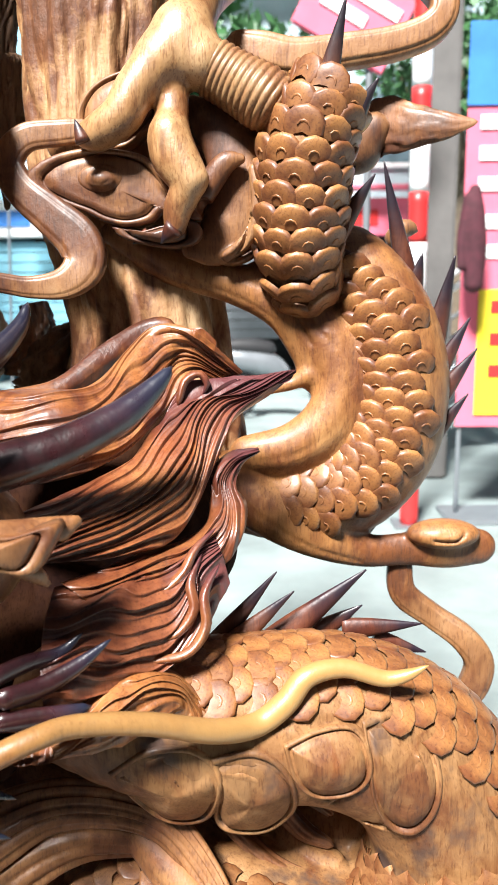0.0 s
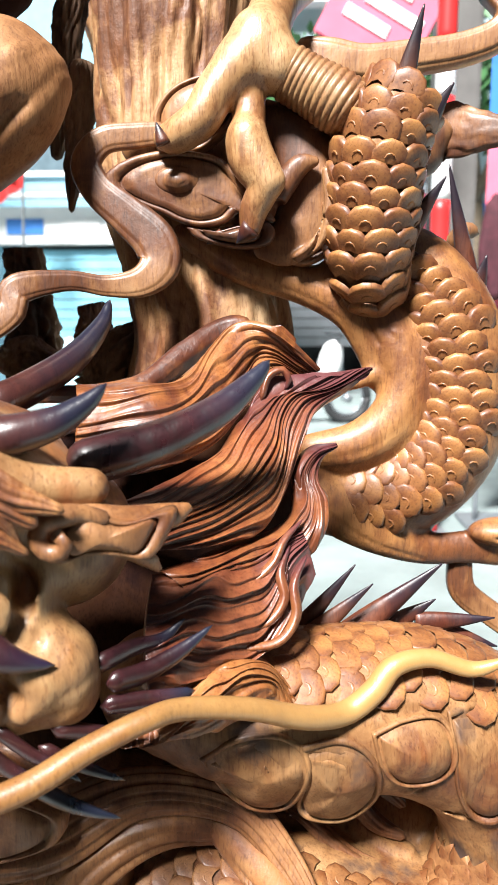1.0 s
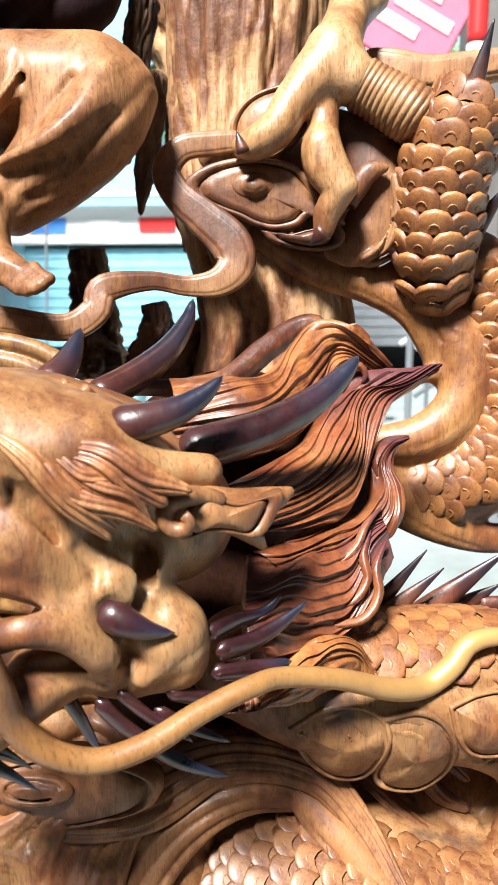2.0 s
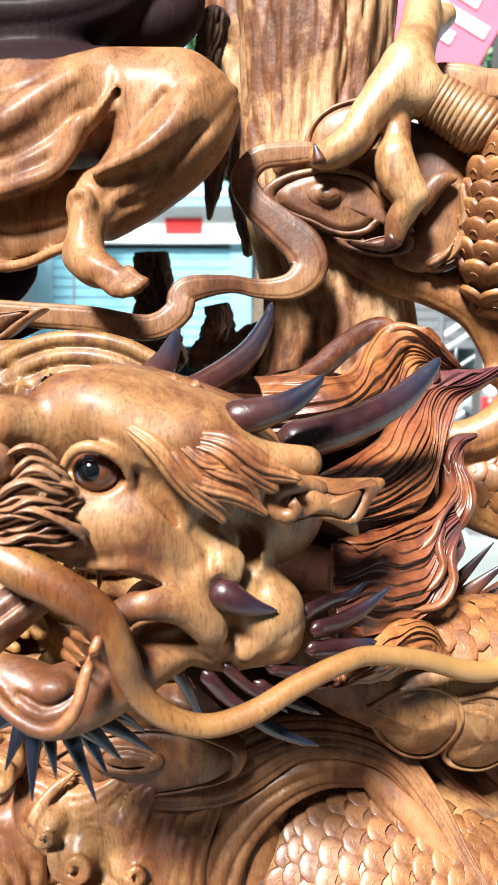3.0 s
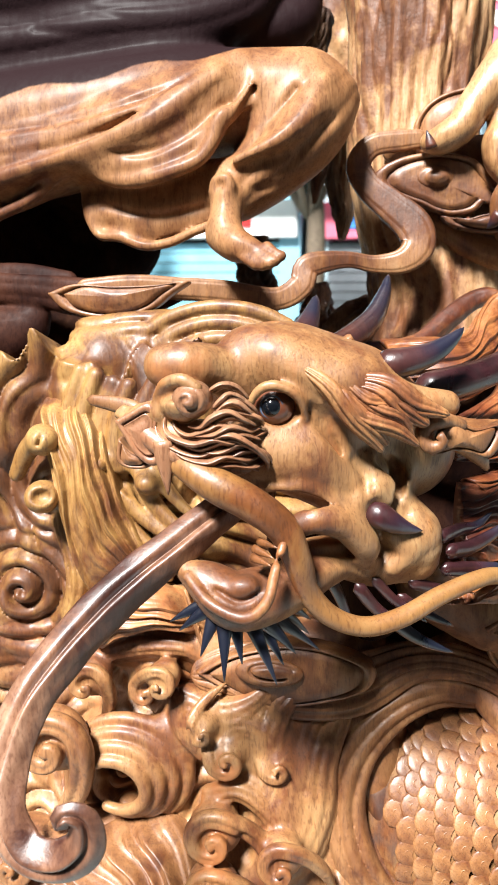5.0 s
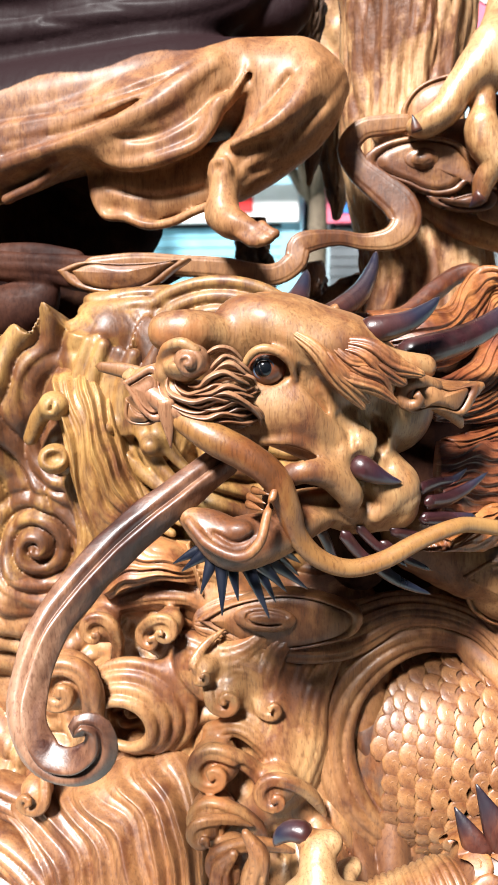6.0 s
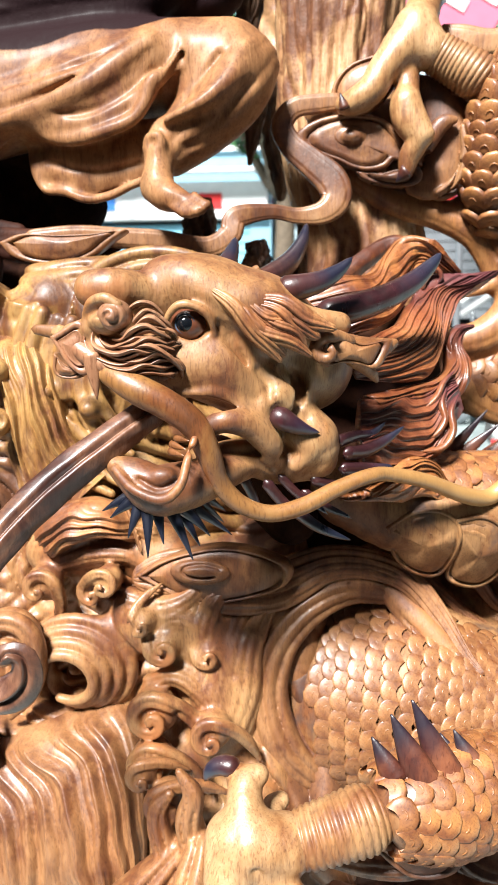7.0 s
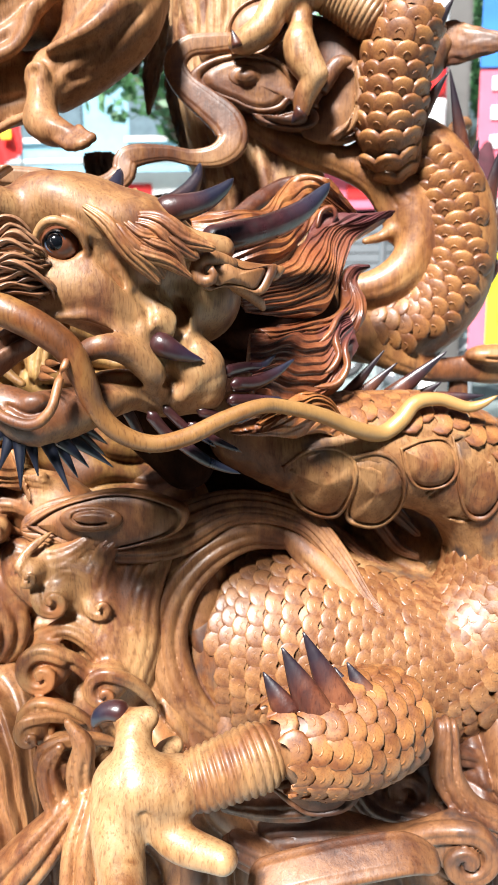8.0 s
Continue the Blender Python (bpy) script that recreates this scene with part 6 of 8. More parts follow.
def wave_base(gx, gz):
    """How far back the carved ground lies: a flow of sharp ridges that winds into whorls."""
    base = 0.735 - 0.075 / (1 + np.exp(-(gx + 0.62) * 18)) / (1 + np.exp((gz - 0.68) * 25)) + 0.09 / (1 + np.exp(-(gx + 0.44) * 25)) / (1 + np.exp(-(gz - 0.72) * 25))
    base = base + 0.03 / (1 + np.exp(-(gx + 0.18) * 22)) - 0.10 / (1 + np.exp((gz - 0.40) * 14))
    warp = 0.020 * np.sin(15 * gx + 11 * gz) + 0.014 * np.sin(29 * gz - 13 * gx + 2) + 0.006 * np.sin(61 * gx + 43 * gz)
    upper = 1 / (1 + np.exp(-(gz - 0.68) * 24))
    high = np.abs(np.sin(62 * (np.hypot(gx + 0.40, gz - 1.10) + warp))) ** 0.8
    deep = np.abs(np.sin(58 * (np.hypot(gx + 1.02, gz - 0.02) + 0.8 * warp))) ** 0.8
    ridge = upper * high + (1 - upper) * deep
    total, rise = 1.0, 0.0
    for c, reach, sense, lift in VORTEX:
        dx, dz = gx - c[0], gz - c[2]
        dd = np.hypot(dx, dz)
        w = np.exp(-((dd / reach) ** 2) * 1.2) * 9
        ridge = ridge + w * np.abs(np.sin(dd * 110 - 0.5 * sense * np.arctan2(dz, dx))) ** 0.8
        total = total + w
        rise = rise + lift * np.exp(-((dd / (0.6 * reach)) ** 2))
    ridge = ridge / total
    return base - 0.020 * ridge - rise - 0.014 * np.sin(23 * gx + 2) * np.sin(19 * gz + 1) - 0.008 * np.sin(47 * gx - 21 * gz)


def wave_block(lo, hi, h=0.0031, shift=0.0):
    """A slab of the carved ground to work waves into."""
    c = Clay(lo, hi, h)
    gx, gy, gz = c.grid((slice(0, c.n[0]), slice(0, c.n[1]), slice(0, c.n[2])))
    back = wave_base(gx[:, 0, :], gz[:, 0, :])[:, None, :] + shift
    for edge in (gx - lo[0], hi[0] - gx, gz - lo[2], hi[2] - gz):
        back = back + 0.10 * np.exp(-np.maximum(edge, 0) / 0.016)
    top = 1.145 + 0.022 * np.sin(31 * gx) + 0.014 * np.sin(83 * gx + 1) + 0.008 * np.sin(131 * gx) - 0.62 / (1 + np.exp(-(gx + 0.10) * 40)) - 0.05 / (1 + np.exp(-(gx + 0.42) * 60))
    c.d = np.maximum(np.maximum(back - gy, gy - back - 0.10), gz - top + 0.3 * (gy - back)).astype(np.float32)
    np.clip(c.d, -0.05, 0.05, out=c.d)
    return c


def curl(clay, c, big, turns, thick, start, turn, k=0.004):
    """A wave crest that runs in from its tail and winds into a scroll."""
    a = radians(start)
    sx, sz = c[0] + 1.2 * big * math.cos(a), c[2] + 1.2 * big * math.sin(a)
    tx, tz = -turn * math.sin(a), turn * math.cos(a)
    tail = [(sx - tx * big * f - 0.25 * f * f * big * math.cos(a) * 0.5, c[1] + 0.010 * f, sz - tz * big * f - 0.25 * f * f * big * math.sin(a) * 0.5, 0.5 * big * g) for f, g in ((3.6, 0.35), (2.4, 0.9), (1.2, 1.0))]
    clay.roll(volute(c, big * 1.15, 0.9 * turns, 0.50 * big, start, turn, 0.014, tail=tail), k, 0.75, (2, 0.34))
    clay.ball((c[0], c[1] + 0.026, c[2]), (big * 1.2, 0.028, big * 1.2), 0.012)


# upper waves
up = wave_block((-1.12, 0.56, 0.55), (-0.32, 0.92, 1.26), shift=0.003)
for pts in ([[(-0.726, 0.745, 1.145, 0.0142), (-0.700, 0.725, 1.076, 0.0194), (-0.671, 0.710, 1.008, 0.0228), (-0.637, 0.695, 0.940, 0.0227), (-0.610, 0.685, 0.871, 0.0192), (-0.579, 0.680, 0.819, 0.0122)], [(-0.671, 0.720, 1.077, 0.0140), (-0.641, 0.705, 1.017, 0.0174), (-0.611, 0.700, 0.966, 0.0191), (-0.578, 0.690, 0.915, 0.0191), (-0.533, 0.680, 0.856, 0.0121)], [(-0.767, 0.760, 1.118, 0.0127), (-0.745, 0.740, 1.039, 0.0180), (-0.720, 0.725, 0.959, 0.0234), (-0.689, 0.715, 0.870, 0.0235), (-0.664, 0.700, 0.791, 0.0180)], [(-0.617, 0.745, 1.145, 0.0140), (-0.587, 0.730, 1.102, 0.0174), (-0.573, 0.725, 1.042, 0.0175), (-0.590, 0.710, 0.991, 0.0140)], [(-0.698, 0.755, 1.145, 0.0161), (-0.663, 0.740, 1.102, 0.0195), (-0.638, 0.730, 1.058, 0.0176), (-0.628, 0.720, 1.007, 0.0106)]]
            + [[(-0.560, 0.750, 1.145, 0.0158), (-0.540, 0.735, 1.093, 0.0192), (-0.539, 0.725, 1.025, 0.0192), (-0.555, 0.710, 0.965, 0.0140)], [(-0.517, 0.750, 1.075, 0.0194), (-0.496, 0.730, 1.007, 0.0210), (-0.502, 0.710, 0.939, 0.0174)], [(-0.715, 0.690, 0.894, 0.0141), (-0.696, 0.680, 0.833, 0.0177), (-0.705, 0.670, 0.772, 0.0142)]]):
    up.roll([(x, y + 0.020, z, r) for x, y, z, r in pts], 0.02, 1.0, (3, 0.24))
up.roll([(-0.668, 0.780, 1.136, 0.0501), (-0.700, 0.765, 1.053, 0.0587), (-0.690, 0.750, 0.954, 0.0588), (-0.638, 0.740, 0.854, 0.0504)], 0.03)
up.roll([(-0.691, 0.800, 1.168, 0.0373), (-0.621, 0.800, 1.175, 0.0386), (-0.553, 0.805, 1.174, 0.0385), (-0.490, 0.810, 1.156, 0.0335)], 0.02, 1.0, (4, 0.16))
whorl = (-0.494, 0.780, 1.097)
for rad in (70, 100, 130, 160):
    up.roll([(whorl[0] + 0.00082 * rad * math.cos(a) * 1.15, 0.752 + 0.00012 * rad, whorl[2] + 0.00082 * rad * math.sin(a) * 0.9, 0.0105) for a in np.linspace(0.9, 3.3, 12)], 0.006)
eddy = (-0.452, 0.690, 1.046)
unit = ((-0.376, 0.690, 1.048)[0] - eddy[0]) / 100
for rad, w, back in ((165, 15, 0.0), (198, 17, 0.006), (232, 17, 0.004), (266, 16, 0.010), (300, 17, 0.006), (336, 15, 0.012)):
    up.roll([(eddy[0] + unit * rad * math.cos(a) * (1.0 - 0.05 * math.sin(3 * a)), 0.706 + back - 0.02 * (a - 2.3), eddy[2] + unit * rad * math.sin(a) + 0.004 * math.sin(5 * a + rad), unit * w * max(0.4, 0.45 + 0.6 * math.sin(math.pi * (a - 2.3) / 2.0))) for a in np.linspace(2.45 if rad < 210 else 2.8, 4.25, 14)], 0.010)
for c, r in (((-0.722, 0.665, 1.036), (0.022, 0.028, 0.021)), ((-0.726, 0.660, 0.958), (0.024, 0.028, 0.023)), ((-0.648, 0.675, 1.003), (0.016, 0.022, 0.014)), ((-0.579, 0.670, 0.980), (0.018, 0.022, 0.016))):
    up.ball(c, r, 0.012)
up.roll([(-0.773, 0.685, 0.983, 0.0111), (-0.754, 0.680, 1.017, 0.0141), (-0.730, 0.670, 1.039, 0.0155)], 0.012)
up.ball((-0.716, 0.632, 0.964), (0.017, 0.018, 0.012), 0.005, cut=True)
up.gouge([(-0.721, 0.640, 1.034, 0.0023), (-0.714, 0.637, 1.049, 0.0026), (-0.699, 0.638, 1.047, 0.0022)], 0.004)
up.gouge([(-0.628, 0.680, 0.980, 0.0093), (-0.612, 0.680, 0.976, 0.0109), (-0.606, 0.680, 0.965, 0.0070)], 0.008)
for pit in ([(-0.693, 0.660, 0.835, 0.0087), (-0.691, 0.660, 0.822, 0.0104)], [(-0.598, 0.690, 0.977, 0.0077), (-0.591, 0.690, 0.942, 0.0086), (-0.587, 0.690, 0.915, 0.0061)], [(-0.662, 0.690, 1.028, 0.0034), (-0.628, 0.670, 0.954, 0.0043), (-0.598, 0.660, 0.878, 0.0034)], [(-0.697, 0.680, 0.977, 0.0034), (-0.661, 0.665, 0.884, 0.0043), (-0.645, 0.660, 0.814, 0.0035)], [(-0.556, 0.700, 0.993, 0.0069), (-0.543, 0.700, 0.976, 0.0069)]):
    up.gouge(pit, 0.006)
clay_part("upper_wave", up, WOOD_YELLOW, carving, "yellowish carved waves with flowing grooves and small curls")

# middle waves and curls
mid = wave_block((-0.98, 0.46, 0.28), (-0.24, 0.90, 0.80))
for pts in ([[(-0.650, 0.655, 0.761, 0.0209), (-0.592, 0.645, 0.790, 0.0222), (-0.535, 0.645, 0.801, 0.0220), (-0.493, 0.645, 0.789, 0.0135)], [(-0.646, 0.650, 0.731, 0.0157), (-0.587, 0.635, 0.751, 0.0170), (-0.533, 0.630, 0.756, 0.0152), (-0.500, 0.635, 0.737, 0.0085)], [(-0.523, 0.615, 0.693, 0.0151), (-0.478, 0.605, 0.682, 0.0182), (-0.436, 0.605, 0.693, 0.0165), (-0.404, 0.615, 0.716, 0.0099)], [(-0.414, 0.620, 0.578, 0.0187), (-0.404, 0.610, 0.639, 0.0200), (-0.391, 0.610, 0.684, 0.0198), (-0.371, 0.620, 0.707, 0.0132)], [(-0.373, 0.630, 0.556, 0.0206), (-0.368, 0.630, 0.612, 0.0203), (-0.356, 0.630, 0.658, 0.0202), (-0.340, 0.640, 0.681, 0.0118)], [(-0.479, 0.605, 0.641, 0.0134), (-0.447, 0.595, 0.666, 0.0148), (-0.419, 0.595, 0.659, 0.0115)]]
            + [[(-0.419, 0.585, 0.516, 0.0150), (-0.394, 0.595, 0.548, 0.0183), (-0.379, 0.605, 0.589, 0.0167), (-0.354, 0.615, 0.621, 0.0100)], [(-0.485, 0.585, 0.566, 0.0150), (-0.442, 0.580, 0.579, 0.0181), (-0.401, 0.580, 0.548, 0.0165), (-0.373, 0.585, 0.510, 0.0100)], [(-0.498, 0.610, 0.615, 0.0152), (-0.521, 0.600, 0.646, 0.0134), (-0.532, 0.600, 0.681, 0.0116)], [(-0.353, 0.600, 0.501, 0.0218), (-0.337, 0.610, 0.552, 0.0235), (-0.330, 0.620, 0.620, 0.0234), (-0.306, 0.640, 0.683, 0.0185)], [(-0.566, 0.620, 0.481, 0.0176), (-0.508, 0.600, 0.451, 0.0190), (-0.484, 0.580, 0.400, 0.0188), (-0.468, 0.560, 0.350, 0.0169)]]):
    mid.roll([(x, y + 0.022, z, r * 0.9) for x, y, z, r in pts], 0.02, 1.0, (3, 0.24))
BREAK = (-0.620, 0.620, 0.566)
mid.ball((BREAK[0] + 0.012, 0.722, BREAK[2] + 0.004), (0.092, 0.06, 0.082), 0.012)
for i in range(4):
    rad = 0.043 + 0.0125 * i
    mid.roll([(BREAK[0] + 0.004 * i + rad * math.cos(a) * 1.08, 0.612 + 0.010 * i - 0.016 * math.sin(0.5 * (a + 1.2)), BREAK[2] + 0.003 * i + rad * math.sin(a), 0.0112 - 0.003 * abs(a - 0.4) / 2) for a in np.linspace(2.5 - 0.06 * i, -1.9 + 0.16 * i, 14)], 0.004)
mid.ball((BREAK[0] - 0.004, 0.66, BREAK[2]), (0.042, 0.13, 0.036), 0.005, cut=True)
mid.ball((BREAK[0] - 0.004, 0.70, BREAK[2] - 0.016), (0.018, 0.05, 0.015), 0.006)
mid.roll([(-0.528, 0.672, 0.647, 0.0444), (-0.446, 0.662, 0.637, 0.0525), (-0.375, 0.655, 0.570, 0.0524), (-0.383, 0.645, 0.479, 0.0528), (-0.462, 0.635, 0.420, 0.0533), (-0.507, 0.625, 0.353, 0.0537)], 0.03)
mid.roll([(-0.665, 0.710, 0.740, 0.0458), (-0.581, 0.710, 0.743, 0.0499), (-0.487, 0.700, 0.741, 0.0490), (-0.423, 0.690, 0.701, 0.0442)], 0.02)
for row in (((-0.577, 0.625, 0.699), 0.018, 1.2, 0.010, 100, 1), ((-0.661, 0.625, 0.704), 0.024, 1.2, 0.011, 10, 1), ((-0.550, 0.600, 0.723), 0.018, 1.3, 0.010, 120, -1), ((-0.459, 0.585, 0.631), 0.020, 1.2, 0.011, 200, 1),
            ((-0.491, 0.585, 0.669), 0.016, 1.0, 0.011, 160, 1), ((-0.395, 0.600, 0.616), 0.017, 1.0, 0.011, 200, 1), ((-0.474, 0.560, 0.532), 0.030, 1.4, 0.015, 60, 1), ((-0.385, 0.550, 0.510), 0.024, 1.3, 0.011, 60, 1),
            ((-0.474, 0.540, 0.464), 0.028, 1.4, 0.014, 60, 1)):
    curl(mid, *row)
for pit in ([(-0.515, 0.580, 0.679, 0.0057), (-0.507, 0.580, 0.662, 0.0065)], [(-0.432, 0.575, 0.651, 0.0048), (-0.420, 0.575, 0.639, 0.0065), (-0.425, 0.580, 0.613, 0.0049)], [(-0.435, 0.560, 0.540, 0.0065), (-0.419, 0.560, 0.518, 0.0065)], [(-0.370, 0.600, 0.601, 0.0050), (-0.357, 0.600, 0.584, 0.0066)], [(-0.587, 0.620, 0.741, 0.0042), (-0.557, 0.620, 0.747, 0.0050), (-0.523, 0.620, 0.740, 0.0042)]):
    mid.gouge(pit, 0.006)
clay_part("breaking_wave", mid, HEAD_WOOD, carving, "carved breaking waves with curls")

# low swells and foam beside the foot
low = wave_block((-1.0, 0.38, 0.0), (-0.20, 0.84, 0.72), shift=0.014)
for pts in ([(-0.868, 0.610, 0.353, 0.0330), (-0.807, 0.600, 0.335, 0.0345), (-0.753, 0.580, 0.306, 0.0357), (-0.720, 0.560, 0.265, 0.0369), (-0.704, 0.540, 0.163, 0.0369)], [(-0.835, 0.630, 0.414, 0.0331), (-0.765, 0.620, 0.391, 0.0364), (-0.708, 0.600, 0.345, 0.0376), (-0.667, 0.570, 0.292, 0.0386), (-0.645, 0.540, 0.170, 0.0383)],
            [(-0.765, 0.650, 0.441, 0.0314), (-0.693, 0.635, 0.427, 0.0363), (-0.637, 0.615, 0.380, 0.0376), (-0.596, 0.580, 0.321, 0.0385), (-0.573, 0.540, 0.179, 0.0380)], [(-0.679, 0.655, 0.470, 0.0293), (-0.614, 0.640, 0.450, 0.0343), (-0.560, 0.620, 0.393, 0.0356), (-0.532, 0.590, 0.329, 0.0367), (-0.511, 0.540, 0.187, 0.0360)],
            [(-0.616, 0.655, 0.495, 0.0254), (-0.558, 0.640, 0.464, 0.0286), (-0.505, 0.620, 0.408, 0.0300), (-0.482, 0.590, 0.344, 0.0312), (-0.460, 0.550, 0.203, 0.0326)]):
    low.roll(pts, 0.016, 1.0, (3, 0.24))
for pts in ([(-0.390, 0.490, 0.364, 0.0241), (-0.404, 0.475, 0.430, 0.0219), (-0.396, 0.465, 0.481, 0.0154), (-0.414, 0.465, 0.515, 0.0061)], [(-0.423, 0.490, 0.344, 0.0226), (-0.444, 0.485, 0.393, 0.0208), (-0.450, 0.485, 0.438, 0.0158), (-0.433, 0.485, 0.465, 0.0079)], [(-0.521, 0.470, 0.263, 0.0405), (-0.468, 0.470, 0.322, 0.0352), (-0.419, 0.480, 0.380, 0.0207)], [(-0.386, 0.420, 0.282, 0.0458), (-0.388, 0.440, 0.353, 0.0384), (-0.383, 0.460, 0.398, 0.0264)]):
    low.roll(pts, 0.008, 1.0, (3, 0.28))
for row in (((-0.443, 0.500, 0.430), 0.024, 1.3, 0.012, 100, 1), ((-0.701, 0.580, 0.632), 0.040, 1.4, 0.018, 0, 1), ((-0.752, 0.560, 0.459), 0.020, 1.2, 0.012, 0, -1), ((-0.480, 0.510, 0.468), 0.018, 1.2, 0.010, 90, 1)):
    curl(low, *row)
clay_part("low_swell", low, WOOD, carving, "golden carved swells and foam curls")

# sweeping ridges of the sea: combed sheets laid over the wave ground
SWELL = [
    [(-0.859, 0.600, 0.407), (-0.795, 0.580, 0.372), (-0.751, 0.545, 0.315), (-0.734, 0.510, 0.210)],
    [(-0.696, 0.600, 0.470), (-0.626, 0.575, 0.430), (-0.587, 0.540, 0.365), (-0.576, 0.500, 0.239)],
    [(-0.555, 0.600, 0.524), (-0.505, 0.585, 0.476), (-0.483, 0.550, 0.405), (-0.485, 0.505, 0.245)],
]
SURGE = [
    [(-0.766, 0.700, 1.087), (-0.726, 0.672, 1.004), (-0.708, 0.660, 0.928), (-0.695, 0.660, 0.858), (-0.665, 0.660, 0.781)],
    [(-0.708, 0.690, 1.092), (-0.677, 0.668, 1.022), (-0.659, 0.660, 0.955), (-0.645, 0.660, 0.894), (-0.611, 0.655, 0.830)],
    [(-0.663, 0.700, 1.079), (-0.634, 0.675, 1.030), (-0.616, 0.665, 0.972), (-0.599, 0.660, 0.922), (-0.561, 0.660, 0.875)],
]
SPILL = [
    [(-0.695, 0.655, 0.798), (-0.634, 0.645, 0.835), (-0.577, 0.640, 0.848), (-0.526, 0.645, 0.837)],
    [(-0.676, 0.645, 0.767), (-0.614, 0.632, 0.806), (-0.559, 0.628, 0.819), (-0.512, 0.635, 0.803)],
    [(-0.654, 0.645, 0.728), (-0.600, 0.632, 0.767), (-0.549, 0.628, 0.780), (-0.502, 0.635, 0.760)],
]
combed_sheet("swell_sheet", SWELL, 9, 0.0170, WOOD, "golden fan of long sharp wave ridges", 6, thick=0.07, bulge=0.02, wave=0.12, parent=carving, sink=0.045, ripple=0.3)
combed_sheet("surge_sheet", SURGE, 7, 0.0120, WOOD_YELLOW, "yellow wave ridges that fall past the muzzle", 7, thick=0.07, bulge=0.012, wave=0.2, parent=carving, sink=0.045, ripple=0.5)
combed_sheet("spill_sheet", SPILL, 5, 0.0080, HEAD_WOOD, "wave ridges that spill under the tongue", 8, thick=0.07, bulge=0.012, wave=0.2, parent=carving, sink=0.04, ripple=0.5)

# clouds low on the other side; browner wood stands in for shade under the coil
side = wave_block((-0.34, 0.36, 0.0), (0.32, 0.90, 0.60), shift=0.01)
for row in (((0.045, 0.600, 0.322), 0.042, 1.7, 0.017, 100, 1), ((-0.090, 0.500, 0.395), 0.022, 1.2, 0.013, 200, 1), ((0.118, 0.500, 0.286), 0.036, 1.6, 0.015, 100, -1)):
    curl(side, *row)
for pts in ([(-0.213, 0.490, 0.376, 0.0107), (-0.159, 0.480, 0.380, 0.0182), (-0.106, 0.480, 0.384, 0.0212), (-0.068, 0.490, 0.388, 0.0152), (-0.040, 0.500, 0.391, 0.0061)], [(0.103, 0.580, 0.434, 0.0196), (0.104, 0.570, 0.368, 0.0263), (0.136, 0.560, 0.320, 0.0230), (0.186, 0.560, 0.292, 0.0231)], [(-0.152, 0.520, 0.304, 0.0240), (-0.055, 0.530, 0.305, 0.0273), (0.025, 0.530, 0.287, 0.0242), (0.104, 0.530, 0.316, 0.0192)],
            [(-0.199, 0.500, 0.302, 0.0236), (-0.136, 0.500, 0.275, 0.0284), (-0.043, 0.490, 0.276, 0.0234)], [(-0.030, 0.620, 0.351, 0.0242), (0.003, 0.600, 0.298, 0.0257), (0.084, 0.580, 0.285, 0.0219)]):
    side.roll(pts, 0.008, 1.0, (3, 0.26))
clay_part("dark_cloud", side, WOOD_BROWN, carving, "carved clouds under the dragon leg, browner wood in place of shade")
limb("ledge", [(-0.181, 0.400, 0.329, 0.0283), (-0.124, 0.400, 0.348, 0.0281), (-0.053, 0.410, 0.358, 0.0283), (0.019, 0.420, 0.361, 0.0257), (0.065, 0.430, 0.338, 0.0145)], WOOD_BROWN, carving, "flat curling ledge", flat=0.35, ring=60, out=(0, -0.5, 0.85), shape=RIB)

# left cloud sheet above the waves
plate("cloud_plate", [(-0.761, 0.790, 1.235), (-0.719, 0.790, 1.248), (-0.658, 0.790, 1.245), (-0.591, 0.790, 1.247), (-0.544, 0.790, 1.252), (-0.570, 0.790, 1.233), (-0.600, 0.790, 1.212), (-0.643, 0.790, 1.200), (-0.695, 0.790, 1.200), (-0.738, 0.790, 1.212)], WOOD, "golden cloud plate under the statue", 0.03, 0.010, 0.8)
plate("cloud_plate", [(-0.169, 0.430, 0.455), (-0.137, 0.430, 0.465), (-0.095, 0.430, 0.460), (-0.052, 0.430, 0.455), (-0.038, 0.430, 0.439), (-0.048, 0.430, 0.419), (-0.073, 0.430, 0.407), (-0.105, 0.430, 0.407), (-0.130, 0.430, 0.423), (-0.151, 0.430, 0.443)], WOOD_BROWN, "", 0.03, 0.010, 0.78)
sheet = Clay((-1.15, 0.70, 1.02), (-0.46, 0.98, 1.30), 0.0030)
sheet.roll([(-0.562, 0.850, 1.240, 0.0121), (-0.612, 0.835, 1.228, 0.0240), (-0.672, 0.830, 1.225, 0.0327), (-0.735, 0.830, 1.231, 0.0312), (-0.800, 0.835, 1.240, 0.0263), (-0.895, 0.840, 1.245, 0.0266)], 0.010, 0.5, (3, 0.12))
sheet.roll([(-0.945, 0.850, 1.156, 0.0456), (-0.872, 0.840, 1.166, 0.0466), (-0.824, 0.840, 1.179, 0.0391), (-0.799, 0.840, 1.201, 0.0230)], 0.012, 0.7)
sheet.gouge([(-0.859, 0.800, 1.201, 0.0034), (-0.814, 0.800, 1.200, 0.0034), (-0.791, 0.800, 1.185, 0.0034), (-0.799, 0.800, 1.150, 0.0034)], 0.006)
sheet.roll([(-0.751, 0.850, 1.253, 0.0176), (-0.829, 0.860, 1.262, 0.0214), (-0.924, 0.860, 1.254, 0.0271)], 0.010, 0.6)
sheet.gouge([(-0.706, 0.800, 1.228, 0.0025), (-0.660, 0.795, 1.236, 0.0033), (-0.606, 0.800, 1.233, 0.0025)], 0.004)
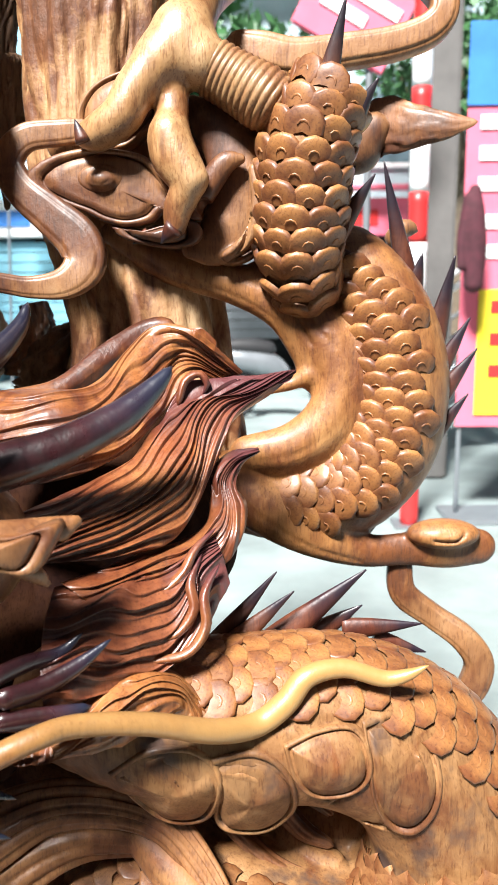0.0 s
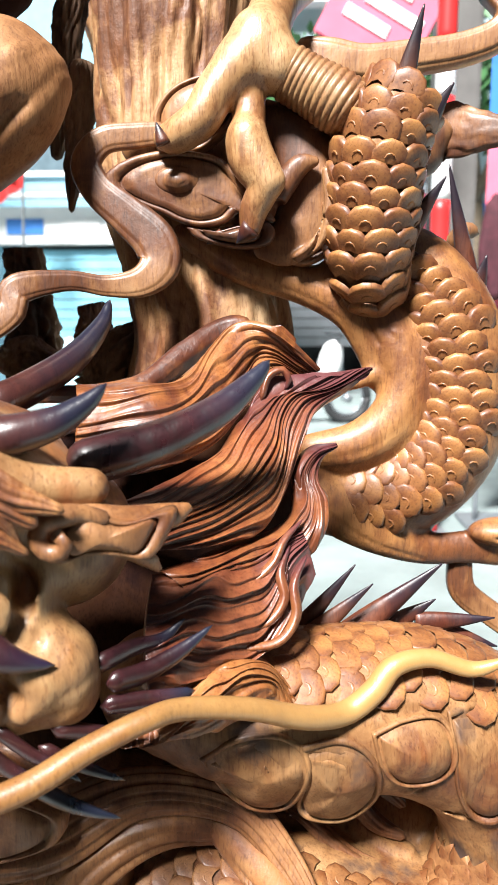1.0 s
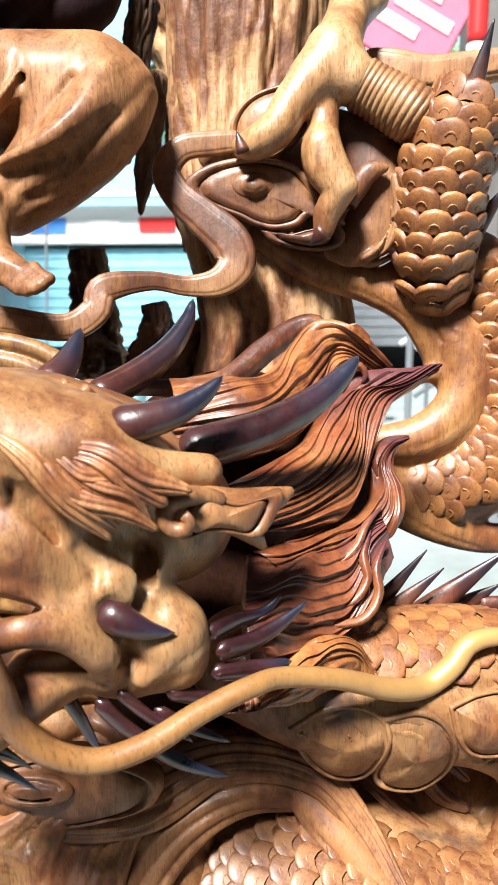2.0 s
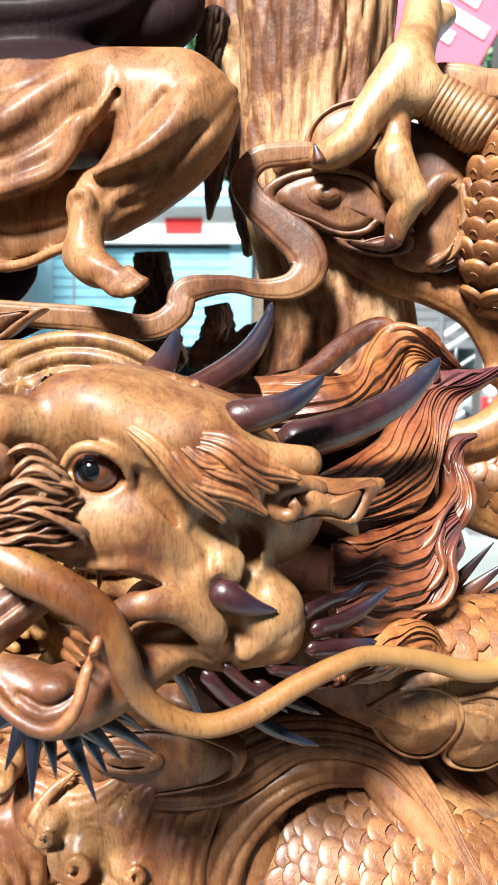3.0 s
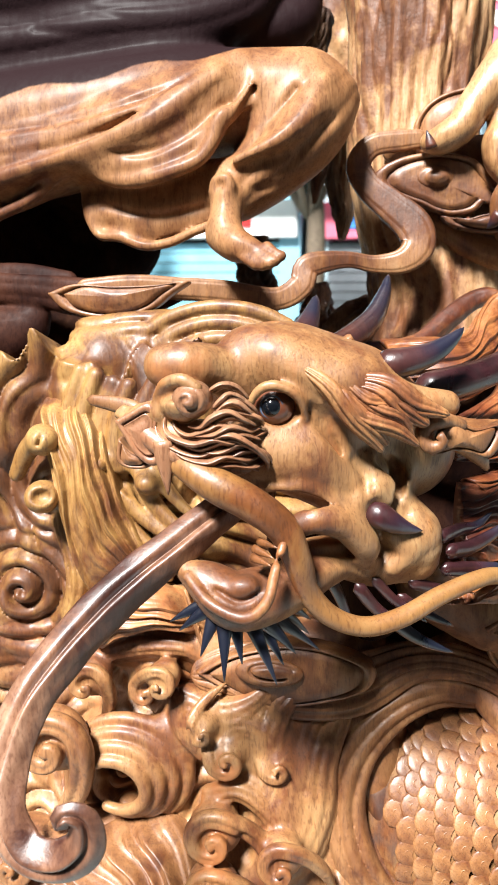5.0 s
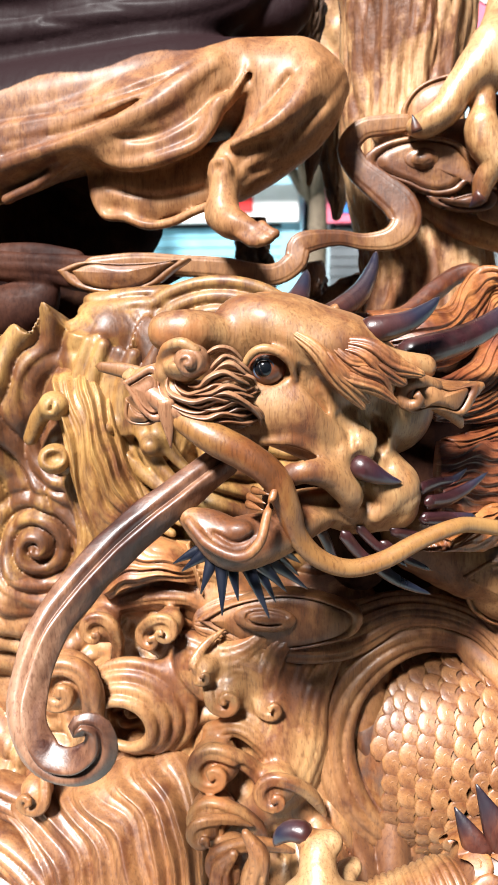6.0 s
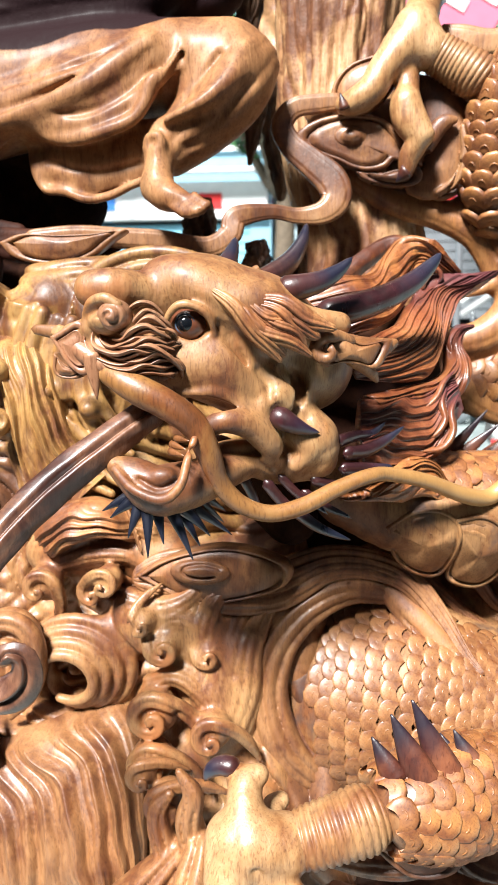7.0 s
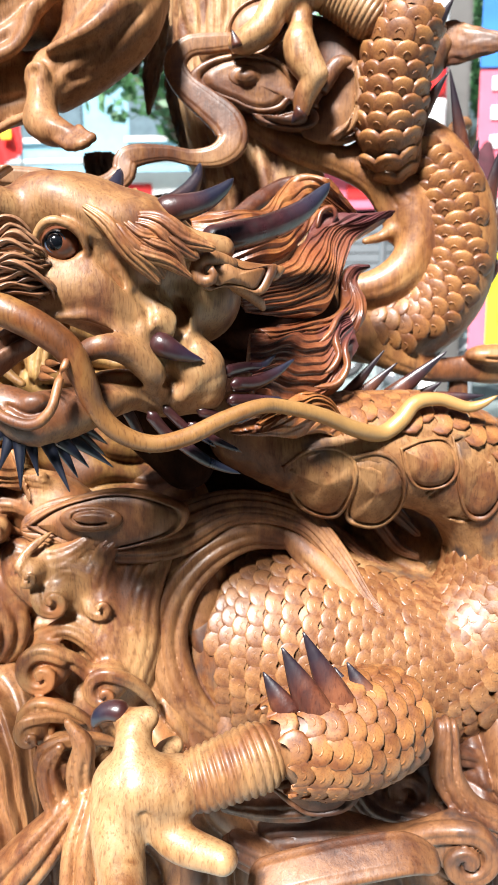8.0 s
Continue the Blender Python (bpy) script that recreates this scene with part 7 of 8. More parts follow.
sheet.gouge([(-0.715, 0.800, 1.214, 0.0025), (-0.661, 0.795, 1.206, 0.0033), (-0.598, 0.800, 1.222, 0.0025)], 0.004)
clay_part("cloud", sheet, WOOD_UMBER, carving, "flat umber cloud under the seated statue, darkened in place of shade")
for dx, dz, rr in ((-0.56, 1.12, 0.06), (-0.56, 1.12, 0.045), (-0.56, 1.12, 0.03)):
    limb("cloud_curl", [(dx + rr * 1.3 * math.cos(t), 0.80 - 0.2 * (0.06 - rr), dz + rr * math.sin(t), 0.0065) for t in np.linspace(0.1, 3.0, 9)], WOOD, carving, "", ring=12)
# solid limbs in the recesses; the shade there is their near-black colour
dark = limb("hollow", [(-1.116, 1.100, 1.348, 0.1306), (-0.867, 1.100, 1.325, 0.1173), (-0.724, 1.100, 1.323, 0.0736), (-0.665, 1.100, 1.322, 0.0314)], WOOD_SHADE, carving, "solid near-black wood in place of the shade behind the cloud", ring=30, shape=bark(21, 7, 0.1))
limb("hollow", [(-1.059, 1.020, 1.199, 0.0835), (-0.898, 1.000, 1.159, 0.0814), (-0.782, 1.000, 1.148, 0.0725), (-0.684, 1.000, 1.143, 0.0459)], WOOD_SHADE, carving, "solid near-black wood in place of the shade beside the waves", ring=30, shape=bark(22, 7, 0.1))

# the block that the carving stands on
bm = bmesh.new()
bmesh.ops.create_cube(bm, size=1.0, matrix=Matrix.LocRotScale((-0.45, 0.98, 0.13), None, (1.55, 0.72, 0.26)))
bmesh.ops.bevel(bm, geom=bm.edges[:], offset=0.05, segments=3, affect="EDGES")
me = bpy.data.meshes.new("base_block")
bm.to_mesh(me)
bm.free()
me.materials.append(WOOD_BROWN)
block = new("base_block", me)
block.parent = carving

# ---- seated statue, one plain mesh ----
st = Clay((-1.20, 0.66, 1.22), (-0.26, 1.30, 2.05), 0.0036)
st.roll([(-1.260, 1.060, 1.723, 0.1739), (-0.934, 1.060, 1.735, 0.1779), (-0.729, 1.060, 1.751, 0.1738), (-0.553, 1.060, 1.776, 0.1416)], 0.03)
st.roll([(-0.626, 1.060, 1.983, 0.1848), (-0.649, 1.060, 1.816, 0.1802)], 0.05)
st.roll([(-1.007, 0.950, 1.613, 0.0652), (-0.830, 0.950, 1.623, 0.0584), (-0.696, 0.945, 1.640, 0.0535), (-0.569, 0.950, 1.648, 0.0494), (-0.483, 0.970, 1.679, 0.0442), (-0.460, 1.000, 1.747, 0.0411)], 0.012, 1.0, (3, 0.05))
st.roll([(-0.487, 1.000, 1.649, 0.0455), (-0.432, 1.000, 1.655, 0.0398), (-0.407, 1.020, 1.685, 0.0365), (-0.410, 1.050, 1.764, 0.0370)], 0.01)
# lap and knee
st.roll([(-1.196, 0.930, 1.418, 0.1154), (-0.947, 0.930, 1.466, 0.1041), (-0.742, 0.930, 1.499, 0.0941), (-0.603, 0.930, 1.520, 0.0870), (-0.468, 0.925, 1.522, 0.0783), (-0.394, 0.920, 1.523, 0.0739)], 0.03)
st.roll([(-0.351, 0.915, 1.520, 0.0443), (-0.387, 0.895, 1.480, 0.0643), (-0.436, 0.880, 1.427, 0.0559), (-0.481, 0.862, 1.380, 0.0388)], 0.02, 1.0, (4, 0.06))
st.roll([(-0.478, 0.875, 1.398, 0.0408), (-0.557, 0.878, 1.380, 0.0553), (-0.629, 0.880, 1.368, 0.0577), (-0.681, 0.885, 1.365, 0.0477)], 0.016, 0.6, (4, 0.06))
st.roll([(-0.725, 0.872, 1.395, 0.0070), (-0.717, 0.864, 1.356, 0.0070), (-0.700, 0.858, 1.325, 0.0070), (-0.665, 0.852, 1.319, 0.0069), (-0.626, 0.848, 1.306, 0.0069), (-0.586, 0.845, 1.310, 0.0068), (-0.546, 0.842, 1.326, 0.0067), (-0.516, 0.840, 1.337, 0.0067), (-0.492, 0.838, 1.355, 0.0050)], 0.018)
st.gouge([(-0.679, 0.838, 1.352, 0.0034), (-0.625, 0.832, 1.338, 0.0042), (-0.573, 0.830, 1.345, 0.0033)], 0.012)
# over-robe with its border
st.roll([(-1.026, 0.885, 1.381, 0.0641), (-0.866, 0.880, 1.420, 0.0641), (-0.742, 0.875, 1.454, 0.0540), (-0.633, 0.872, 1.483, 0.0563), (-0.546, 0.875, 1.517, 0.0488), (-0.488, 0.885, 1.556, 0.0302)], 0.014, 1.0, (3, 0.05))
st.roll([(-0.709, 0.855, 1.429, 0.0308), (-0.636, 0.848, 1.426, 0.0337), (-0.575, 0.845, 1.440, 0.0300), (-0.524, 0.848, 1.470, 0.0215)], 0.014, 1.0, (2, 0.05))
st.roll([(-0.482, 0.875, 1.570, 0.0075), (-0.461, 0.862, 1.550, 0.0082), (-0.461, 0.850, 1.522, 0.0090), (-0.478, 0.838, 1.497, 0.0089), (-0.504, 0.828, 1.477, 0.0089), (-0.514, 0.820, 1.447, 0.0089), (-0.535, 0.815, 1.421, 0.0089), (-0.585, 0.812, 1.402, 0.0090), (-0.635, 0.818, 1.394, 0.0091), (-0.675, 0.826, 1.402, 0.0083), (-0.711, 0.835, 1.428, 0.0084), (-0.740, 0.838, 1.425, 0.0085), (-0.794, 0.838, 1.379, 0.0086), (-0.861, 0.842, 1.351, 0.0087)], 0.007)
st.gouge([(-0.458, 0.856, 1.537, 0.0015), (-0.460, 0.842, 1.514, 0.0070), (-0.474, 0.830, 1.487, 0.0080), (-0.488, 0.818, 1.460, 0.0085), (-0.494, 0.812, 1.432, 0.0090), (-0.520, 0.808, 1.404, 0.0090), (-0.575, 0.808, 1.382, 0.0090), (-0.633, 0.816, 1.374, 0.0090), (-0.676, 0.824, 1.380, 0.0070)], 0.004)
for fold in ([(-0.871, 0.820, 1.449, 0.0060), (-0.729, 0.820, 1.469, 0.0095), (-0.601, 0.820, 1.493, 0.0095), (-0.514, 0.820, 1.543, 0.0040)],
             [(-0.819, 0.820, 1.424, 0.0060), (-0.670, 0.820, 1.443, 0.0095), (-0.560, 0.820, 1.473, 0.0095), (-0.496, 0.820, 1.522, 0.0040)],
             [(-0.722, 0.820, 1.432, 0.0060), (-0.624, 0.820, 1.416, 0.0095), (-0.548, 0.820, 1.443, 0.0095), (-0.501, 0.820, 1.482, 0.0040)],
             [(-0.681, 0.820, 1.378, 0.0050), (-0.604, 0.820, 1.363, 0.0085), (-0.537, 0.820, 1.375, 0.0040)],
             [(-0.699, 0.820, 1.357, 0.0050), (-0.614, 0.820, 1.335, 0.0085), (-0.529, 0.820, 1.354, 0.0040)]):
    st.roll(st.face([tuple(p) for p in path(fold, 0.02)], 0.0085, near=0.2), 0.030)
for crease in ([(-0.861, 0.820, 1.470, 0.0020), (-0.720, 0.820, 1.487, 0.0042), (-0.601, 0.820, 1.516, 0.0042), (-0.526, 0.820, 1.554, 0.0020)],
               [(-0.836, 0.820, 1.435, 0.0020), (-0.687, 0.820, 1.455, 0.0042), (-0.577, 0.820, 1.485, 0.0042), (-0.506, 0.820, 1.530, 0.0020)],
               [(-0.704, 0.820, 1.444, 0.0020), (-0.619, 0.820, 1.434, 0.0042), (-0.556, 0.820, 1.457, 0.0042), (-0.501, 0.820, 1.501, 0.0020)],
               [(-0.690, 0.820, 1.368, 0.0020), (-0.609, 0.820, 1.349, 0.0040), (-0.533, 0.820, 1.363, 0.0020)]):
    st.gouge(st.face([tuple(p) for p in path(crease, 0.02)], -0.0015, near=0.2), 0.010, 1.0)
for fold in ([(-0.357, 0.860, 1.529, 0.0081), (-0.379, 0.832, 1.485, 0.0112), (-0.421, 0.815, 1.445, 0.0103), (-0.478, 0.815, 1.420, 0.0056)], [(-0.876, 0.822, 1.394, 0.0085), (-0.730, 0.817, 1.434, 0.0099), (-0.600, 0.812, 1.476, 0.0097), (-0.514, 0.842, 1.538, 0.0057)]):
    st.roll(fold, 0.024)
for cutting in ([(-0.396, 0.838, 1.521, 0.0024), (-0.430, 0.818, 1.483, 0.0040), (-0.469, 0.808, 1.448, 0.0032)], [(-0.344, 0.838, 1.481, 0.0032), (-0.397, 0.812, 1.434, 0.0040), (-0.468, 0.805, 1.412, 0.0032)], [(-0.803, 0.890, 1.635, 0.0035), (-0.676, 0.882, 1.618, 0.0051), (-0.565, 0.888, 1.635, 0.0042), (-0.483, 0.910, 1.665, 0.0034)], [(-0.721, 0.890, 1.662, 0.0034), (-0.624, 0.885, 1.640, 0.0042), (-0.531, 0.890, 1.657, 0.0033)], [(-0.871, 0.875, 1.601, 0.0043), (-0.745, 0.875, 1.591, 0.0060), (-0.606, 0.880, 1.599, 0.0050), (-0.490, 0.900, 1.631, 0.0034)], [(-0.874, 0.890, 1.662, 0.0043), (-0.773, 0.885, 1.651, 0.0060), (-0.676, 0.885, 1.650, 0.0042)],
                [(-0.328, 0.870, 1.453, 0.0033), (-0.382, 0.835, 1.402, 0.0041), (-0.453, 0.815, 1.381, 0.0032)], [(-0.851, 0.812, 1.417, 0.0034), (-0.700, 0.810, 1.456, 0.0049), (-0.576, 0.820, 1.504, 0.0032)]):
    st.gouge(cutting, 0.010)
st.roll([(-0.512, 0.815, 1.380, 0.0057), (-0.508, 0.812, 1.393, 0.0065), (-0.493, 0.808, 1.396, 0.0064), (-0.487, 0.808, 1.384, 0.0064), (-0.495, 0.810, 1.373, 0.0057)], 0.004)
st.roll([(-0.497, 0.850, 1.408, 0.0228), (-0.495, 0.822, 1.357, 0.0232), (-0.495, 0.812, 1.333, 0.0239)], 0.016)
st.roll([(-0.498, 0.810, 1.317, 0.0255), (-0.477, 0.794, 1.302, 0.0243), (-0.454, 0.784, 1.293, 0.0179), (-0.440, 0.778, 1.289, 0.0131)], 0.012)
for x, w0, w in ((-0.450, 0.766, 1.274), (-0.440, 0.763, 1.273), (-0.430, 0.761, 1.275), (-0.422, 0.762, 1.279), (-0.414, 0.765, 1.286)):
    st.roll([(x - 0.016, w0 + 0.010, w + 0.012, 0.0075), (x - 0.003, w0 + 0.001, w + 0.002, 0.0066), (x + 0.005, w0 - 0.001, w - 0.002, 0.0078)], 0.0015)
v, f = st.skin()
# above this seam the robe takes the dark colour, stain and shadow together
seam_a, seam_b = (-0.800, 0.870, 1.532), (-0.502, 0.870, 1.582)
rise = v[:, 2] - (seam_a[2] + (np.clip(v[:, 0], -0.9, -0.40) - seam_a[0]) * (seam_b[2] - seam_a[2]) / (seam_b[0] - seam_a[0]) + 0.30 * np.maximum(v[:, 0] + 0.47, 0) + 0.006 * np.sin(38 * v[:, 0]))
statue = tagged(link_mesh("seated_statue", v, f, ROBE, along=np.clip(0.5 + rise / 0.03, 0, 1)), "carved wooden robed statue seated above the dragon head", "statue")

# ---- street ----
CONCRETE = plain("street_concrete", (0.22, 0.265, 0.262), rough=0.7, vary=0.22, scale=2.2, bump=0.2)
WALL = plain("painted_wall", (0.36, 0.46, 0.50), rough=0.7, vary=0.08)
BLUEP = plain("blue_paint", (0.05, 0.20, 0.55), rough=0.4, vary=0.12)
CYAN = plain("cyan_paint", (0.22, 0.50, 0.62), rough=0.5, vary=0.12)
RED = plain("red_paint", (0.60, 0.03, 0.03), rough=0.4, vary=0.1)
PINK = plain("pink_banner", (0.78, 0.16, 0.24), rough=0.5, vary=0.08)
WHITE = plain("white_paint", (0.80, 0.80, 0.80), rough=0.4, vary=0.05)
YELLOW = plain("yellow_paint", (0.80, 0.62, 0.04), rough=0.4, vary=0.05)
GREY = plain("grey_metal", (0.25, 0.27, 0.29), rough=0.4, metal=0.5, vary=0.1)
BLACK = plain("black_rubber", (0.02, 0.02, 0.022), rough=0.6, vary=0.2)

GREYWALL = plain("grey_plaster", (0.12, 0.115, 0.11), rough=0.8, vary=0.15)


def box(name, lo, hi, material, parent=None, label="", bevel=0.0):
    bm = bmesh.new()
    c = [(a + b) / 2 for a, b in zip(lo, hi)]
    s = [b - a for a, b in zip(lo, hi)]
    bmesh.ops.create_cube(bm, size=1.0, matrix=Matrix.LocRotScale(c, None, s))
    if bevel:
        bmesh.ops.bevel(bm, geom=bm.edges[:], offset=bevel, segments=2, affect="EDGES")
    me = bpy.data.meshes.new(name)
    bm.to_mesh(me)
    bm.free()
    me.materials.append(material)
    ob = new(name, me)
    if parent:
        ob.parent = parent
    if label:
        ob["label"] = label
    return ob


gv = [(x, y, 0.0) for x in np.linspace(-120, 120, 25) for y in np.linspace(-100, 200, 25)]
gf = [(i * 25 + j, (i + 1) * 25 + j, (i + 1) * 25 + j + 1, i * 25 + j + 1) for i in range(24) for j in range(24)]
tagged(link_mesh("ground", gv, gf, CONCRETE, smooth=False), "pale grey concrete street", "ground", kind="structure")

def tube_between(name, a, b, r, material, parent=None, label="", ring=12):
    return limb(name, [(*a, r), (*[(p + q) / 2 for p, q in zip(a, b)], r), (*b, r)], material, parent, label, ring=ring, step=0.2, round_ends=False, out=(0.31, -0.9, 0.3))


# red and white pole on the far kerb
pole = tagged(new("striped_pole"), "red and white striped steel pole beside the street", "pole")
for k in range(11):
    z0 = 0.005 + 0.262 * k
    tube_between("band", (0.825, 4.17, z0), (0.825, 4.17, z0 + 0.262), 0.052, (RED, WHITE)[k % 2], pole)
box("foot_plate", (0.73, 4.07, 0.0), (0.92, 4.27, 0.012), GREY, pole, bevel=0.004)

# upright banner stand
banner = tagged(new("banner_stand"), "tall pink street banner with blue head and yellow panel", "banner")
BX, BY = 1.10, 4.30
box("sheet", (BX, BY, 0.55), (BX + 0.62, BY + 0.012, 2.65), PINK, banner, bevel=0.003)
box("head_panel", (BX - 0.005, BY - 0.012, 2.30), (BX + 0.625, BY - 0.002, 2.72), BLUEP, banner, "blue panel", bevel=0.003)
box("yellow_panel", (BX + 0.10, BY - 0.012, 0.62), (BX + 0.60, BY - 0.002, 1.33), YELLOW, banner, "yellow panel", bevel=0.003)
for k, (z, w) in enumerate(((2.18, 0.30), (2.02, 0.38), (1.86, 0.26), (1.66, 0.34), (1.50, 0.22))):
    box("bar", (BX + 0.07, BY - 0.010, z), (BX + 0.07 + w, BY - 0.003, z + 0.075), WHITE, banner)
for k, z in enumerate((1.20, 1.02, 0.84)):
    box("bar", (BX + 0.17, BY - 0.018, z), (BX + 0.45, BY - 0.013, z + 0.07), RED, banner)
for x in (BX + 0.03, BX + 0.59):
    tube_between("post", (x, BY + 0.03, 0.0), (x, BY + 0.03, 2.72), 0.014, GREY, banner)
box("foot", (BX - 0.05, BY - 0.16, 0.0), (BX + 0.67, BY + 0.2, 0.03), GREY, banner, bevel=0.006)

jacket = Clay((0.98, 4.02, 1.28), (1.24, 4.22, 1.92), 0.008)
jacket.roll([(1.11, 4.12, 1.84, 0.03), (1.11, 4.12, 1.72, 0.055), (1.12, 4.12, 1.55, 0.06), (1.12, 4.12, 1.36, 0.05)], 0.02)
jacket.roll([(1.08, 4.12, 1.80, 0.03), (1.05, 4.11, 1.60, 0.028), (1.05, 4.10, 1.45, 0.025)], 0.02)
MAROON = plain("maroon_cloth", (0.06, 0.012, 0.02), rough=0.85, vary=0.3, scale=20)
tagged(clay_part("hanging_cloth", jacket, MAROON), "dark maroon cloth hung over the banner edge", "cloth")

# tilted pink sign board overhead, on a post
sign = tagged(new("sign_board"), "tilted pink and white street sign board", "sign")
plate = box("panel", (-0.30, -0.015, -0.30), (0.30, 0.015, 0.30), PINK, sign, bevel=0.01)
for k, (x, z, w) in enumerate(((-0.22, 0.10, 0.34), (-0.12, -0.02, 0.36), (-0.20, -0.14, 0.28))):
    box("bar", (x, -0.024, z), (x + w, -0.016, z + 0.07), WHITE, sign)
sign.matrix_world = pose(0.55, 4.6, 2.95, 0, 28, 6)
tube_between("post", (0.06, 0.03, -2.96), (0.06, 0.03, 0.2), 0.022, GREY, sign).matrix_local = pose(0, 0, 0, 0, -28, 0)


def shopfront(name, x0, x1, y, high, wall_mat, shutter_mat, label, awning=None, storeys=2):
    """A street house: wall with shop opening, shutter slats, sign fascia, upper windows, roof edge."""
    house = tagged(new(name), label, "building", group="street houses")
    box("wall", (x0, y, 2.9), (x1, y + 5, high), wall_mat, house)
    box("pier", (x0, y, 0), (x0 + 0.35, y + 5, 2.9), wall_mat, house)
    box("pier", (x1 - 0.35, y, 0), (x1, y + 5, 2.9), wall_mat, house)
    box("back_wall", (x0 + 0.35, y + 2.5, 0), (x1 - 0.35, y + 2.7, 2.9), GREYWALL, house)
    n = 14
    for k in range(n):
        z = 0.05 + 2.25 * k / n
        if k > 3:
            box("slat", (x0 + 0.35, y + 0.02, z), (x1 - 0.35, y + 0.06, z + 2.25 / n - 0.02), shutter_mat, house)
    box("fascia", (x0 + 0.05, y - 0.12, 2.35), (x1 - 0.05, y - 0.004, 2.95), shutter_mat if awning is None else awning, house, "shop sign fascia", bevel=0.02)
    for k in range(3):
        box("bar", (x0 + 0.5 + 0.9 * k, y - 0.14, 2.52), (x0 + 1.1 + 0.9 * k, y - 0.122, 2.76), (BLUEP, WHITE, RED)[k], house)
    for st_ in range(storeys - 1):
        for k in range(2):
            wx = x0 + 0.7 + k * (x1 - x0) / 2
            w = box("window", (wx, y - 0.05, 3.5 + 3 * st_), (wx + 1.1, y - 0.004, 4.9 + 3 * st_), GLASSY, house, bevel=0.01)
            box("frame", (wx - 0.06, y - 0.07, 3.43 + 3 * st_), (wx + 1.16, y - 0.052, 3.5 + 3 * st_), WHITE, w)
    box("cornice", (x0 - 0.1, y - 0.3, high), (x1 + 0.1, y + 5, high + 0.18), WHITE, house)
    if awning:
        aw = box("awning", (x0 + 0.1, y - 0.45, 3.05), (x1 - 0.1, y - 0.13, 3.11), awning, house, bevel=0.01)
    return house


GLASSY = plain("window_glass", (0.12, 0.17, 0.20), rough=0.08, vary=0.2)
PALEBLUE = plain("pale_blue_wall", (0.22, 0.42, 0.52), rough=0.7, vary=0.08)
shopfront("street_house", -13.5, -9.2, 12.5, 6.2, PALEBLUE, CYAN, "pale blue shop house with cyan shutter")
shopfront("street_house", -9.1, -5.0, 12.8, 5.6, WALL, CYAN, "white shop house with blue shutter", CYAN)
shopfront("street_house", -4.9, -1.2, 12.4, 6.6, PALEBLUE, CYAN, "pale blue shop house with white awning", WHITE)
shopfront("street_house", -1.1, 3.0, 12.8, 6.0, WALL, GREY, "white shop house with grey shutter and pink fascia", PINK)
shopfront("street_house", 3.1, 7.4, 12.3, 6.4, WALL, CYAN, "white shop house with blue awning", BLUEP)
shopfront("street_house", 7.5, 12.0, 12.6, 5.8, PALEBLUE, GREY, "pale shop house with grey shutter")

# steel stair with rails by the pole
stair = tagged(new("steel_stair"), "grey open steel stair with rails", "stair")
for k in range(11):
    box("tread", (1.0 + 0.26 * k, 6.2, 0.18 + 0.18 * k), (1.28 + 0.26 * k, 7.1, 0.21 + 0.18 * k), GREY, stair)
for y in (6.2, 7.1):
    tube_between("stringer", (0.9, y, 0.05), (3.9, y, 2.13), 0.06, GREY, stair)
    tube_between("rail", (0.9, y, 0.95), (3.9, y, 3.03), 0.025, WHITE, stair)
    tube_between("mid_rail", (0.9, y, 0.55), (3.9, y, 2.63), 0.018, GREY, stair)
    for k in range(5):
        tube_between("baluster", (1.0 + 0.7 * k, y, 0.12 + 0.485 * k), (1.0 + 0.7 * k, y, 1.02 + 0.485 * k), 0.018, GREY, stair)
column = tagged(box("column", (1.02, 5.3, 0.0), (1.30, 5.6, 3.6), GREYWALL, bevel=0.02), "grey square street column", "column")

# flag on a leaning staff
flag = tagged(new("street_flag"), "small red flag with a yellow patch on a staff", "flag")
tube_between("staff", (-3.95, 11.4, 0.0), (-3.75, 11.3, 3.9), 0.02, GREY, flag)
fv = [(-3.77 - 0.05 * j * 1.0 - 0.0 * i, 11.3 + 0.05 * math.sin(1.3 * j + i), 3.75 - 0.13 * i - 0.03 * j) for i in range(6) for j in range(9)]
ff = [(i * 9 + j, i * 9 + j + 1, (i + 1) * 9 + j + 1, (i + 1) * 9 + j) for i in range(5) for j in range(8)]
cloth = link_mesh("cloth", fv, ff, RED, flag)
patch = box("patch", (-4.05, 11.20, 3.28), (-3.90, 11.23, 3.44), YELLOW, flag)

# parked motor scooter seen through the coil
bike = tagged(new("motor_scooter"), "parked motor scooter with grey body and white shield", "scooter")
for x in (-0.55, 0.62):
    wheel = limb("wheel", [(x + 0.25 * math.cos(a), 0, 0.29 + 0.25 * math.sin(a), 0.045) for a in np.linspace(0, 6.2832, 17)], BLACK, bike, "", ring=10, step=0.05, round_ends=False)
    tube_between("axle", (x, -0.06, 0.29), (x, 0.06, 0.29), 0.05, GREY, wheel)
    limb("rim", [(x + 0.19 * math.cos(a), 0, 0.29 + 0.19 * math.sin(a), 0.014) for a in np.linspace(0, 6.2832, 17)], GREY, wheel, "", ring=8, step=0.05, round_ends=False)
limb("body_panel", [(-0.75, 0, 0.72, 0.07), (-0.45, 0, 0.66, 0.13), (-0.1, 0, 0.58, 0.13), (0.1, 0, 0.40, 0.09), (0.35, 0, 0.42, 0.07)], GREY, bike, "", ring=16, step=0.04)
limb("seat", [(-0.72, 0, 0.80, 0.07), (-0.4, 0, 0.80, 0.10), (-0.05, 0, 0.76, 0.08)], BLACK, bike, "", flat=1.0, ring=14, step=0.04)
